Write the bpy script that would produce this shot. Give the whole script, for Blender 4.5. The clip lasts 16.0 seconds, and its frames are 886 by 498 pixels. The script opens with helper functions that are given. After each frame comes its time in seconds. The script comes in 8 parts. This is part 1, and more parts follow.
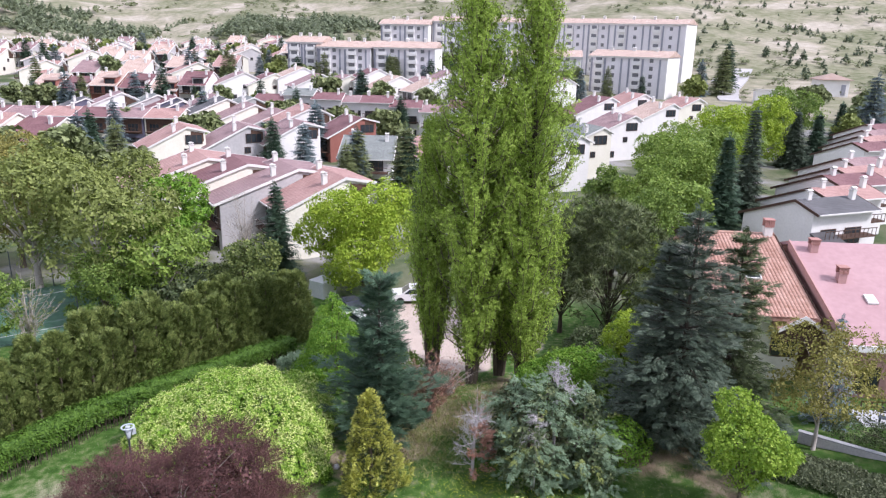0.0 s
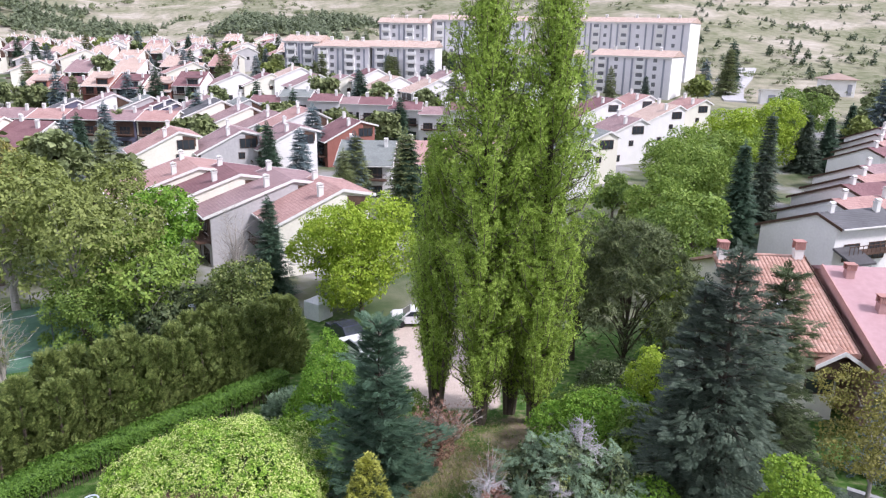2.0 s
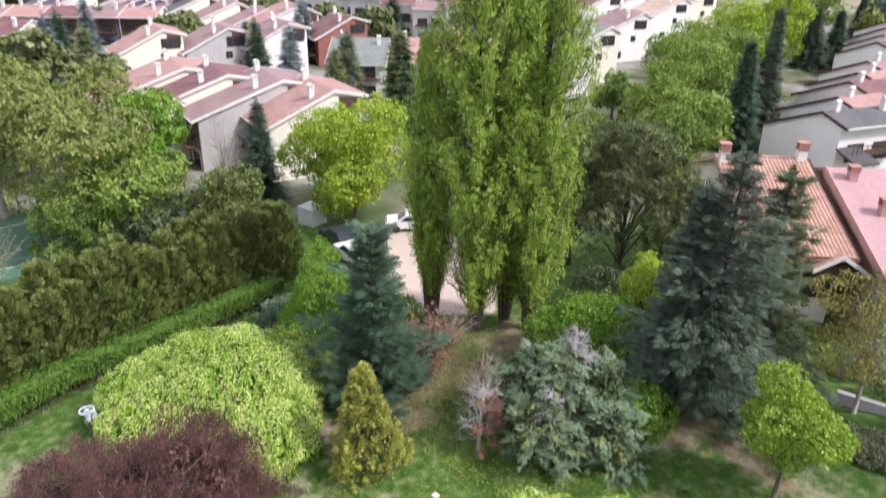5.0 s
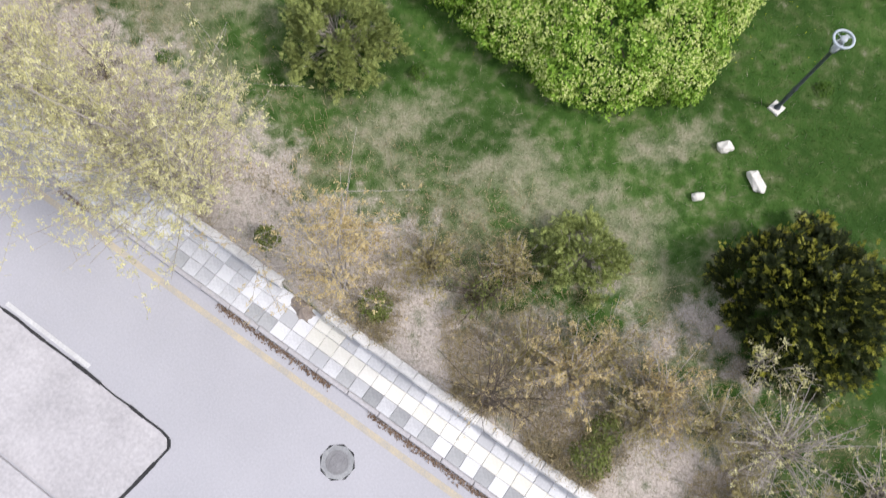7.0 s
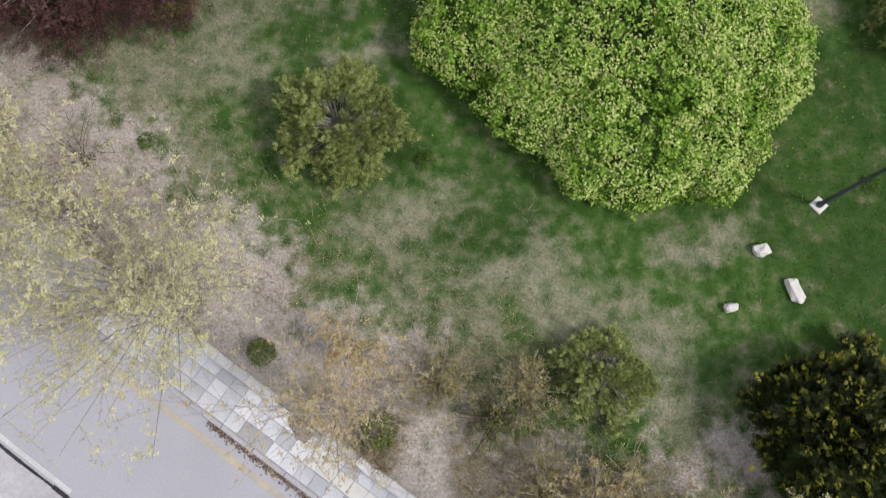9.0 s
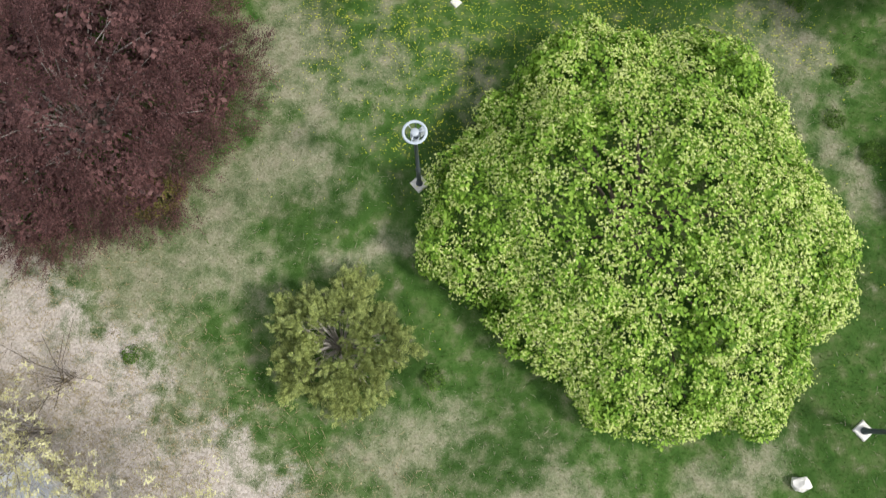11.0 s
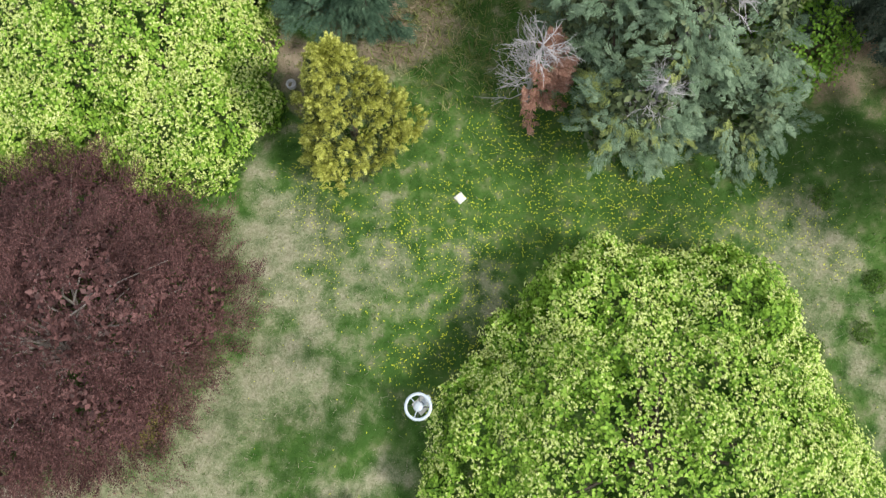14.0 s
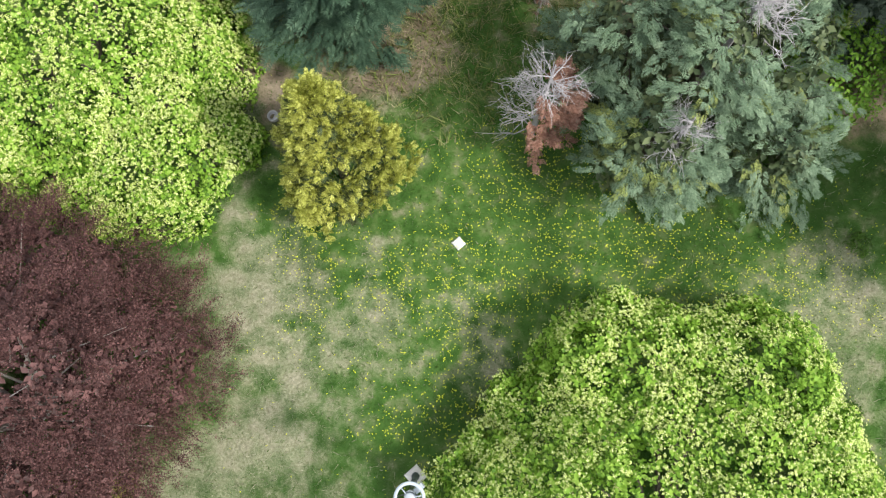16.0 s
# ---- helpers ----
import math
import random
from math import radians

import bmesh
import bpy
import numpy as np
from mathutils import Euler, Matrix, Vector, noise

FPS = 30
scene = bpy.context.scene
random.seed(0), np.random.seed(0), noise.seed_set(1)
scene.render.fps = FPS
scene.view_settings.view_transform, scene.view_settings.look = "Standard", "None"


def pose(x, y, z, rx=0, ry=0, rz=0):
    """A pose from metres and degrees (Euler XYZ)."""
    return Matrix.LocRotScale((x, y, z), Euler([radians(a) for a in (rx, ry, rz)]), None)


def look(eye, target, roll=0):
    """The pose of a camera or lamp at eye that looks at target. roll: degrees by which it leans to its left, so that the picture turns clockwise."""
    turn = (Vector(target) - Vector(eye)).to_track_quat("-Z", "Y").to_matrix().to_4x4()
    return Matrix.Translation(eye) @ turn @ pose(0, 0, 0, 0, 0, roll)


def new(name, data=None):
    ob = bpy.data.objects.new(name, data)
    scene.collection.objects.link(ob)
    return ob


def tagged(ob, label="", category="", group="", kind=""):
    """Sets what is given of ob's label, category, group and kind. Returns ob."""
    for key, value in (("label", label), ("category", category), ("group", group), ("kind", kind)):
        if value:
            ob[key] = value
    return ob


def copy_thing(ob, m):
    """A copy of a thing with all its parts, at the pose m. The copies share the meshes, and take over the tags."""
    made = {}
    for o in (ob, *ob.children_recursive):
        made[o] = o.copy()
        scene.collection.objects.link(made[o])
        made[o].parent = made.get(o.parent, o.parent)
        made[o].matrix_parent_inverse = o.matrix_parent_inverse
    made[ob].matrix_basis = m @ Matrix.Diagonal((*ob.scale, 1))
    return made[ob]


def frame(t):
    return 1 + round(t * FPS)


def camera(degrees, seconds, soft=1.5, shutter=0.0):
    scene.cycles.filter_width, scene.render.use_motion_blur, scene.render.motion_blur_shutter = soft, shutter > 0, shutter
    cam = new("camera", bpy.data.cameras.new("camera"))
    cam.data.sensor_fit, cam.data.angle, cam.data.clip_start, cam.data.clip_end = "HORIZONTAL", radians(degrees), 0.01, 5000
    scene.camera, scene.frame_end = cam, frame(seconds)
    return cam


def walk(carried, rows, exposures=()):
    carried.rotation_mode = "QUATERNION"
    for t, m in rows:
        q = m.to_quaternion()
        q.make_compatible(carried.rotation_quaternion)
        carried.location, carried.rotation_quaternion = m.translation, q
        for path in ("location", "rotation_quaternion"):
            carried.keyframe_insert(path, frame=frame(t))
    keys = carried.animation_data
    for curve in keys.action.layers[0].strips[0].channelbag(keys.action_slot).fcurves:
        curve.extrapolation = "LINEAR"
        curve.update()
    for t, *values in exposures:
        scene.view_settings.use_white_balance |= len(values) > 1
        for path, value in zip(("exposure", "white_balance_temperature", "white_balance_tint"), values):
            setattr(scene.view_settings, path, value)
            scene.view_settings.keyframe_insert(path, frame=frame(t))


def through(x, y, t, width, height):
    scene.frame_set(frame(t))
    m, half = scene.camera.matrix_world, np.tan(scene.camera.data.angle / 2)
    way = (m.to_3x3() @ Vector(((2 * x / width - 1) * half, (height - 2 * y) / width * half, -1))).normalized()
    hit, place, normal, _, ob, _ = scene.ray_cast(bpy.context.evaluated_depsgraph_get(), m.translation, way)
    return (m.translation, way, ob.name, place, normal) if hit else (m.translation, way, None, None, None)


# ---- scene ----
cam = camera(63.0, 16.0, soft=1.25, shutter=0.3)
PATH = [
    (0, (2.042, -5.308, 19.235), (1.907, -3.394, 18.67), 1.2),
    (0.5, (1.926, -4.602, 19.423), (1.792, -2.688, 18.859), 1.2),
    (1, (1.75, -3.59, 19.6), (1.617, -1.677, 19.033), 1.2),
    (1.5, (1.529, -2.406, 19.713), (1.397, -0.494, 19.143), 1.3),
    (2, (1.334, -1.163, 19.852), (1.203, 0.748, 19.28), 1.2),
    (2.5, (1.317, -0.488, 19.917), (1.186, 1.424, 19.343), 1.2),
    (3, (1.334, 0.005, 20.115), (1.201, 1.933, 19.598), 1.0),
    (3.2, (1.41, 0.109, 20.203), (1.271, 2.069, 19.832), 0.9),
    (5.3, (1.435, -0.281, 19.706), (1.33, 1.43, 18.675), 0.8),
    (5.5, (1.536, -0.316, 19.623), (1.433, 1.294, 18.441), 0.8),
    (6, (1.477, -0.402, 19.485), (1.402, 0.894, 17.963), 0.9),
    (6.5, (1.296, -0.53, 19.181), (1.264, 0.395, 17.408), 2.1),
    (7, (1.286, -0.384, 18.967), (1.277, 0.175, 17.047), 2.9),
    (7.5, (1.251, 0.115, 18.704), (1.243, 0.592, 16.762), 2.8),
    (8, (1.111, 0.995, 18.543), (1.106, 1.466, 16.599), 3.3),
    (8.5, (0.904, 2.425, 18.463), (0.905, 2.871, 16.513), 4.0),
    (9, (0.767, 3.92, 18.364), (0.765, 4.363, 16.413), 3.9),
    (9.2, (0.747, 4.486, 18.34), (0.738, 4.938, 16.392), 3.1),
    (11.3, (0.256, 10.549, 18.063), (0.232, 10.979, 16.11), 0.9),
    (11.5, (0.183, 11.136, 18.095), (0.161, 11.56, 16.141), 1.3),
    (12, (0.028, 12.58, 18.146), (0.01, 12.998, 16.19), 1.7),
    (12.5, (-0.126, 13.755, 18.159), (-0.136, 14.163, 16.201), 2.6),
    (13, (-0.154, 14.22, 18.107), (-0.166, 14.627, 16.149), 2.4),
    (13.5, (-0.184, 14.769, 18.13), (-0.197, 15.176, 16.172), 2.3),
    (14, (-0.242, 15.594, 18.126), (-0.254, 15.999, 16.167), 2.3),
    (14.5, (-0.349, 16.502, 17.985), (-0.359, 16.902, 16.025), 2.6),
    (15, (-0.366, 16.974, 17.377), (-0.378, 17.376, 15.418), 2.5),
    (15.5, (-0.336, 17.132, 16.829), (-0.347, 17.534, 14.87), 2.6),
    (16, (-0.239, 17.13, 16.654), (-0.253, 17.533, 14.695), 2.1),
]
# seconds, stops, kelvin, tint: the camera's automatic exposure and white balance
EXPOSURES = [(0, 0.33, 6100, 22), (3.2, 0.36, 6100, 22), (5.4, 0.47, 6550, 19), (6.0, 0.73, 6500, 21), (6.5, 0.38, 6500, 16), (7.0, -0.16, 6500, 15), (7.4, -0.5, 6500, 15), (8.2, -0.57, 6500, 15), (9.2, -0.52, 6500, 15), (11.3, 0.03, 6600, 9), (13.0, 0.13, 6650, 8), (16, 0.38, 6650, 8)]
walk(cam, [(t, look(eye, target, roll)) for t, eye, target, roll in PATH], EXPOSURES)

# ---- sky and sun: bright thin cloud, the sun high on the right ----
SUN_EL, SUN_AZ = 46.0, 108.0
world = bpy.data.worlds.new("sky")
scene.world = world
world.use_nodes = True
wn, wl = world.node_tree.nodes, world.node_tree.links
wn.clear()
w_out = wn.new("ShaderNodeOutputWorld")
w_bg = wn.new("ShaderNodeBackground")
w_sky = wn.new("ShaderNodeTexSky")
w_sky.sky_type, w_sky.sun_disc = "NISHITA", False
w_sky.sun_elevation, w_sky.sun_rotation = radians(SUN_EL), radians(SUN_AZ)
w_co = wn.new("ShaderNodeTexCoord")
w_cl = wn.new("ShaderNodeTexNoise")
w_cl.inputs["Scale"].default_value = 2.2
w_cl.inputs["Detail"].default_value = 6
w_rm = wn.new("ShaderNodeValToRGB")
w_rm.color_ramp.elements[0].position, w_rm.color_ramp.elements[0].color = 0.30, (0.55, 0.55, 0.55, 1)
w_rm.color_ramp.elements[1].position, w_rm.color_ramp.elements[1].color = 0.48, (1, 1, 1, 1)
w_mx = wn.new("ShaderNodeMix")
w_mx.data_type = "RGBA"
w_mx.inputs["B"].default_value = (9.9, 10.5, 11.7, 1)
wl.new(w_co.outputs["Generated"], w_cl.inputs["Vector"])
wl.new(w_cl.outputs["Fac"], w_rm.inputs["Fac"])
wl.new(w_rm.outputs["Color"], w_mx.inputs["Factor"])
wl.new(w_sky.outputs["Color"], w_mx.inputs["A"])
wl.new(w_mx.outputs["Result"], w_bg.inputs["Color"])
w_bg.inputs["Strength"].default_value = 0.084
wl.new(w_bg.outputs["Background"], w_out.inputs["Surface"])

sun_data = bpy.data.lights.new("sun", "SUN")
sun_data.energy, sun_data.angle, sun_data.color = 3.7, radians(10), (1.0, 0.97, 0.93)
sun = new("sun", sun_data)
sun_dir = Vector((math.cos(radians(SUN_EL)) * math.sin(radians(SUN_AZ)), math.cos(radians(SUN_EL)) * math.cos(radians(SUN_AZ)), math.sin(radians(SUN_EL))))
sun.matrix_world = look(sun_dir * 300, (0, 0, 0))

# ---- materials ----
def ramp(nodes, stops):
    r = nodes.new("ShaderNodeValToRGB")
    e = r.color_ramp.elements
    while len(e) < len(stops):
        e.new(0.5)
    for el, (p, c) in zip(e, stops):
        el.position, el.color = p, (*c, 1)
    return r


def mat(name, dark, light, scale=1.0, rough=0.8, metal=0.0, bump=0.2, fine=8.0, coord="Object", mid=None, spec=0.3, stretch=(1, 1, 1), per_object=0.0):
    """A surface with colour that varies at two scales, and relief."""
    m = bpy.data.materials.new(name)
    m.use_nodes = True
    n, l = m.node_tree.nodes, m.node_tree.links
    b = n["Principled BSDF"]
    co = n.new("ShaderNodeTexCoord")
    mp = n.new("ShaderNodeMapping")
    mp.inputs["Scale"].default_value = stretch
    l.new(co.outputs[coord], mp.inputs["Vector"])
    big, small = n.new("ShaderNodeTexNoise"), n.new("ShaderNodeTexNoise")
    big.inputs["Scale"].default_value, big.inputs["Detail"].default_value = scale, 5
    small.inputs["Scale"].default_value, small.inputs["Detail"].default_value = scale * fine, 6
    l.new(mp.outputs["Vector"], big.inputs["Vector"])
    l.new(mp.outputs["Vector"], small.inputs["Vector"])
    ad = n.new("ShaderNodeMath")
    ad.operation = "MULTIPLY_ADD"
    ad.inputs[1].default_value, ad.inputs[2].default_value = 0.55, -0.05
    l.new(small.outputs["Fac"], ad.inputs[0])
    sm = n.new("ShaderNodeMath")
    sm.operation = "MULTIPLY_ADD"
    sm.inputs[1].default_value = 0.55
    l.new(big.outputs["Fac"], sm.inputs[0])
    l.new(ad.outputs[0], sm.inputs[2])
    fac = sm.outputs[0]
    if per_object:
        oi = n.new("ShaderNodeObjectInfo")
        po = n.new("ShaderNodeMath")
        po.operation = "MULTIPLY_ADD"
        po.inputs[1].default_value = per_object
        l.new(oi.outputs["Random"], po.inputs[0])
        l.new(fac, po.inputs[2])
        of = n.new("ShaderNodeMath")
        of.operation = "SUBTRACT"
        of.inputs[1].default_value = per_object / 2
        l.new(po.outputs[0], of.inputs[0])
        fac = of.outputs[0]
    r = ramp(n, [(0.3, dark), (0.7, light)] if mid is None else [(0.28, dark), (0.5, mid), (0.72, light)])
    l.new(fac, r.inputs["Fac"])
    l.new(r.outputs["Color"], b.inputs["Base Color"])
    b.inputs["Roughness"].default_value, b.inputs["Metallic"].default_value = rough, metal
    b.inputs["Specular IOR Level"].default_value = spec
    if bump:
        bp = n.new("ShaderNodeBump")
        bp.inputs["Strength"].default_value, bp.inputs["Distance"].default_value = bump, 0.02
        l.new(small.outputs["Fac"], bp.inputs["Height"])
        l.new(bp.outputs["Normal"], b.inputs["Normal"])
    return m


def leaf_mat(name, dark, mid, light, patch=0.5, through=0.25, rough=0.55, wide=1.1):
    """Leaves: each one its own shade, with lighter and darker stretches of the crown, and some light passing through."""
    m = bpy.data.materials.new(name)
    m.use_nodes = True
    n, l = m.node_tree.nodes, m.node_tree.links
    b, out = n["Principled BSDF"], n["Material Output"]
    g = n.new("ShaderNodeNewGeometry")
    co = n.new("ShaderNodeTexCoord")
    nz = n.new("ShaderNodeTexNoise")
    nz.inputs["Scale"].default_value, nz.inputs["Detail"].default_value = wide, 3
    l.new(co.outputs["Object"], nz.inputs["Vector"])
    mx = n.new("ShaderNodeMath")
    mx.operation = "MULTIPLY_ADD"
    mx.inputs[1].default_value = 1.0 - patch
    l.new(g.outputs["Random Per Island"], mx.inputs[0])
    pn = n.new("ShaderNodeMath")
    pn.operation = "MULTIPLY"
    pn.inputs[1].default_value = patch
    l.new(nz.outputs["Fac"], pn.inputs[0])
    l.new(pn.outputs[0], mx.inputs[2])
    r = ramp(n, [(0.1, dark), (0.5, mid), (0.92, light)])
    l.new(mx.outputs[0], r.inputs["Fac"])
    l.new(r.outputs["Color"], b.inputs["Base Color"])
    b.inputs["Roughness"].default_value, b.inputs["Specular IOR Level"].default_value = rough, 0.25
    if through:
        tr = n.new("ShaderNodeBsdfTranslucent")
        l.new(r.outputs["Color"], tr.inputs["Color"])
        ms = n.new("ShaderNodeMixShader")
        ms.inputs["Fac"].default_value = through
        l.new(b.outputs["BSDF"], ms.inputs[1])
        l.new(tr.outputs["BSDF"], ms.inputs[2])
        l.new(ms.outputs["Shader"], out.inputs["Surface"])
    return m


def tile_mat(name, dark, light, row=0.33, col=0.22):
    """Clay tiles in courses: relief in waves, each stretch a little different."""
    m = mat(name, dark, light, scale=0.5, rough=0.75, bump=0.0, fine=10)
    n, l = m.node_tree.nodes, m.node_tree.links
    co = n.new("ShaderNodeTexCoord")
    br = n.new("ShaderNodeTexBrick")
    br.offset = 0.5
    br.inputs["Scale"].default_value = 1.0
    br.inputs["Brick Width"].default_value, br.inputs["Row Height"].default_value = col, row
    br.inputs["Mortar Size"].default_value = 0.03
    br.inputs["Color1"].default_value, br.inputs["Color2"].default_value, br.inputs["Mortar"].default_value = (1, 1, 1, 1), (0.72, 0.7, 0.7, 1), (0.45, 0.42, 0.42, 1)
    l.new(co.outputs["UV"], br.inputs["Vector"])
    b = n["Principled BSDF"]
    src = b.inputs["Base Color"].links[0].from_socket
    mx = n.new("ShaderNodeMix")
    mx.data_type, mx.blend_type = "RGBA", "MULTIPLY"
    mx.inputs["Factor"].default_value = 0.8
    l.new(src, mx.inputs["A"])
    l.new(br.outputs["Color"], mx.inputs["B"])
    l.new(mx.outputs["Result"], b.inputs["Base Color"])
    return m


M = {}
# leaves
M["lime"] = leaf_mat("leaf_lime", (0.035, 0.11, 0.01), (0.245, 0.435, 0.047), (0.42, 0.60, 0.11), patch=0.35)
M["blossom"] = leaf_mat("blossom_yellowish", (0.34, 0.48, 0.08), (0.6, 0.69, 0.19), (0.86, 0.89, 0.45), patch=0.2, through=0.15)
M["plum"] = leaf_mat("leaf_purple", (0.018, 0.009, 0.009), (0.1, 0.048, 0.045), (0.32, 0.162, 0.152), patch=0.5, through=0.12, wide=1.0)
M["poplar"] = leaf_mat("leaf_poplar", (0.135, 0.215, 0.03), (0.27, 0.395, 0.058), (0.43, 0.56, 0.11), patch=0.3, through=0.36)
M["fresh"] = leaf_mat("leaf_fresh", (0.055, 0.15, 0.016), (0.15, 0.30, 0.03), (0.3, 0.46, 0.07))
M["yellowgreen"] = leaf_mat("leaf_yellowgreen", (0.15, 0.24, 0.02), (0.28, 0.40, 0.035), (0.45, 0.54, 0.07))
M["lightgreen"] = leaf_mat("leaf_lightgreen", (0.09, 0.16, 0.028), (0.19, 0.29, 0.05), (0.34, 0.44, 0.1))
M["green"] = leaf_mat("leaf_green", (0.07, 0.13, 0.03), (0.16, 0.25, 0.05), (0.28, 0.38, 0.09))
M["olive"] = leaf_mat("leaf_olive", (0.075, 0.10, 0.026), (0.19, 0.235, 0.06), (0.33, 0.375, 0.12))
M["thuja_row"] = leaf_mat("leaf_arborvitae", (0.035, 0.06, 0.016), (0.125, 0.17, 0.044), (0.3, 0.345, 0.11), through=0.1)
M["hedge"] = leaf_mat("leaf_hedge", (0.03, 0.08, 0.012), (0.085, 0.175, 0.023), (0.17, 0.3, 0.045))
M["mapleleaf"] = leaf_mat("leaf_youngmaple", (0.07, 0.155, 0.018), (0.21, 0.34, 0.034), (0.4, 0.51, 0.085))
M["gold"] = leaf_mat("leaf_gold", (0.15, 0.18, 0.03), (0.43, 0.45, 0.08), (0.82, 0.82, 0.26), patch=0.4, through=0.12, wide=2.6)
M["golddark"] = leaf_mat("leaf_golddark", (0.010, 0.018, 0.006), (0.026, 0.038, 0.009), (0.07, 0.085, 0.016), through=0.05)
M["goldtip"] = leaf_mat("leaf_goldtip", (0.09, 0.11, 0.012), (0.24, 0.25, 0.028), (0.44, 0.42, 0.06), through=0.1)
M["juniper"] = leaf_mat("leaf_juniper", (0.06, 0.085, 0.025), (0.22, 0.27, 0.075), (0.46, 0.51, 0.17), through=0.1)
M["blue"] = leaf_mat("leaf_bluecypress", (0.045, 0.085, 0.045), (0.17, 0.255, 0.155), (0.37, 0.475, 0.3), patch=0.72, through=0.1, wide=2.4)
M["darkblue"] = leaf_mat("leaf_darkspruce", (0.018, 0.044, 0.026), (0.07, 0.13, 0.08), (0.18, 0.275, 0.17), patch=0.7, through=0.05, wide=2.4)
M["cedar"] = leaf_mat("leaf_cedar", (0.024, 0.042, 0.028), (0.07, 0.10, 0.07), (0.19, 0.235, 0.165), patch=0.65, through=0.05, wide=2.0)
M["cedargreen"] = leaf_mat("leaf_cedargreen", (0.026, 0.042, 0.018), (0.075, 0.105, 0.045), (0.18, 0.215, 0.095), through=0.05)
M["gardenleaf"] = leaf_mat("leaf_garden", (0.1, 0.13, 0.055), (0.19, 0.235, 0.1), (0.3, 0.345, 0.16), through=0.1)
M["spruce"] = leaf_mat("leaf_spruce", (0.02, 0.045, 0.026), (0.048, 0.092, 0.056), (0.11, 0.165, 0.1), through=0.05)
M["bluespruce"] = leaf_mat("leaf_bluespruce", (0.07, 0.11, 0.12), (0.13, 0.18, 0.19), (0.22, 0.28, 0.28), through=0.05)
M["budding"] = leaf_mat("leaf_budding", (0.10, 0.105, 0.028), (0.24, 0.23, 0.062), (0.42, 0.38, 0.11))
M["pine"] = leaf_mat("leaf_pine", (0.06, 0.08, 0.032), (0.155, 0.19, 0.075), (0.3, 0.34, 0.15), through=0.05)
M["pinedark"] = leaf_mat("leaf_pinedark", (0.035, 0.052, 0.022), (0.1, 0.13, 0.05), (0.24, 0.28, 0.12), through=0.05)
M["pale"] = leaf_mat("leaf_pale", (0.48, 0.46, 0.2), (0.68, 0.65, 0.34), (0.86, 0.83, 0.52))
M["amber"] = leaf_mat("leaf_amber", (0.4, 0.31, 0.14), (0.6, 0.48, 0.24), (0.74, 0.63, 0.37))
M["rust"] = leaf_mat("leaf_rust", (0.19, 0.085, 0.06), (0.31, 0.165, 0.12), (0.45, 0.29, 0.22), through=0.1)
M["straw"] = leaf_mat("straw", (0.21, 0.205, 0.128), (0.31, 0.298, 0.2), (0.42, 0.4, 0.285), through=0.15, rough=0.7)
M["grass"] = leaf_mat("grass_blade", (0.03, 0.075, 0.011), (0.065, 0.13, 0.019), (0.14, 0.21, 0.045))
M["dandelion"] = leaf_mat("dandelion", (0.66, 0.7, 0.03), (0.76, 0.79, 0.04), (0.84, 0.86, 0.1), through=0.0)
M["scrub"] = leaf_mat("leaf_scrub", (0.09, 0.115, 0.05), (0.16, 0.19, 0.09), (0.24, 0.27, 0.14), through=0.05)
# far woods: leaf colours lightened to imitate haze
M["forest_haze"] = leaf_mat("leaf_forest_haze", (0.10, 0.13, 0.08), (0.17, 0.21, 0.12), (0.25, 0.29, 0.18), through=0.0)
M["hillpine"] = leaf_mat("leaf_hillpine", (0.05, 0.075, 0.04), (0.09, 0.12, 0.07), (0.15, 0.185, 0.1), through=0.0)
M["bark"] = mat("bark", (0.07, 0.055, 0.04), (0.17, 0.14, 0.11), scale=3, bump=0.6, stretch=(1, 1, 0.25))
M["barkgrey"] = mat("bark_grey", (0.28, 0.25, 0.22), (0.52, 0.48, 0.44), scale=4, bump=0.5, stretch=(1, 1, 0.25))
M["deadwood"] = mat("dead_wood", (0.3, 0.28, 0.29), (0.52, 0.5, 0.51), scale=5, bump=0.3)
M["barkdark"] = mat("bark_dark", (0.035, 0.028, 0.02), (0.09, 0.07, 0.055), scale=3, bump=0.6, stretch=(1, 1, 0.25))
# built surfaces
M["white"] = mat("wall_white", (0.68, 0.67, 0.655), (0.79, 0.78, 0.765), scale=0.5, bump=0.1)
M["cream"] = mat("wall_cream", (0.68, 0.66, 0.56), (0.78, 0.76, 0.67), scale=0.5, bump=0.1)
M["greywall"] = mat("wall_grey", (0.38, 0.37, 0.38), (0.50, 0.49, 0.49), scale=0.4, bump=0.1)
M["violetwall"] = mat("wall_violet", (0.10, 0.10, 0.15), (0.15, 0.15, 0.21), scale=0.5, bump=0.1)
M["pinkwall"] = mat("wall_pink", (0.42, 0.24, 0.23), (0.50, 0.31, 0.29), scale=0.5, bump=0.1)
M["redwall"] = mat("wall_red", (0.25, 0.095, 0.075), (0.33, 0.14, 0.115), scale=0.5, bump=0.1)
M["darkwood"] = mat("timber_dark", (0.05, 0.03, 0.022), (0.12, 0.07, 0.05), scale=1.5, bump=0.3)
M["trim"] = mat("trim_white", (0.64, 0.63, 0.61), (0.76, 0.75, 0.72), scale=1, rough=0.5, bump=0.05)
M["glass"] = mat("window_glass", (0.02, 0.025, 0.03), (0.05, 0.06, 0.07), scale=0.6, rough=0.08, bump=0.0, spec=0.5)
M["paleglass"] = mat("window_glass_curtained", (0.06, 0.065, 0.075), (0.28, 0.28, 0.29), scale=0.35, rough=0.12, bump=0.0, spec=0.5)
M["roof_maroon"] = tile_mat("roof_maroon", (0.19, 0.09, 0.1), (0.3, 0.165, 0.17))
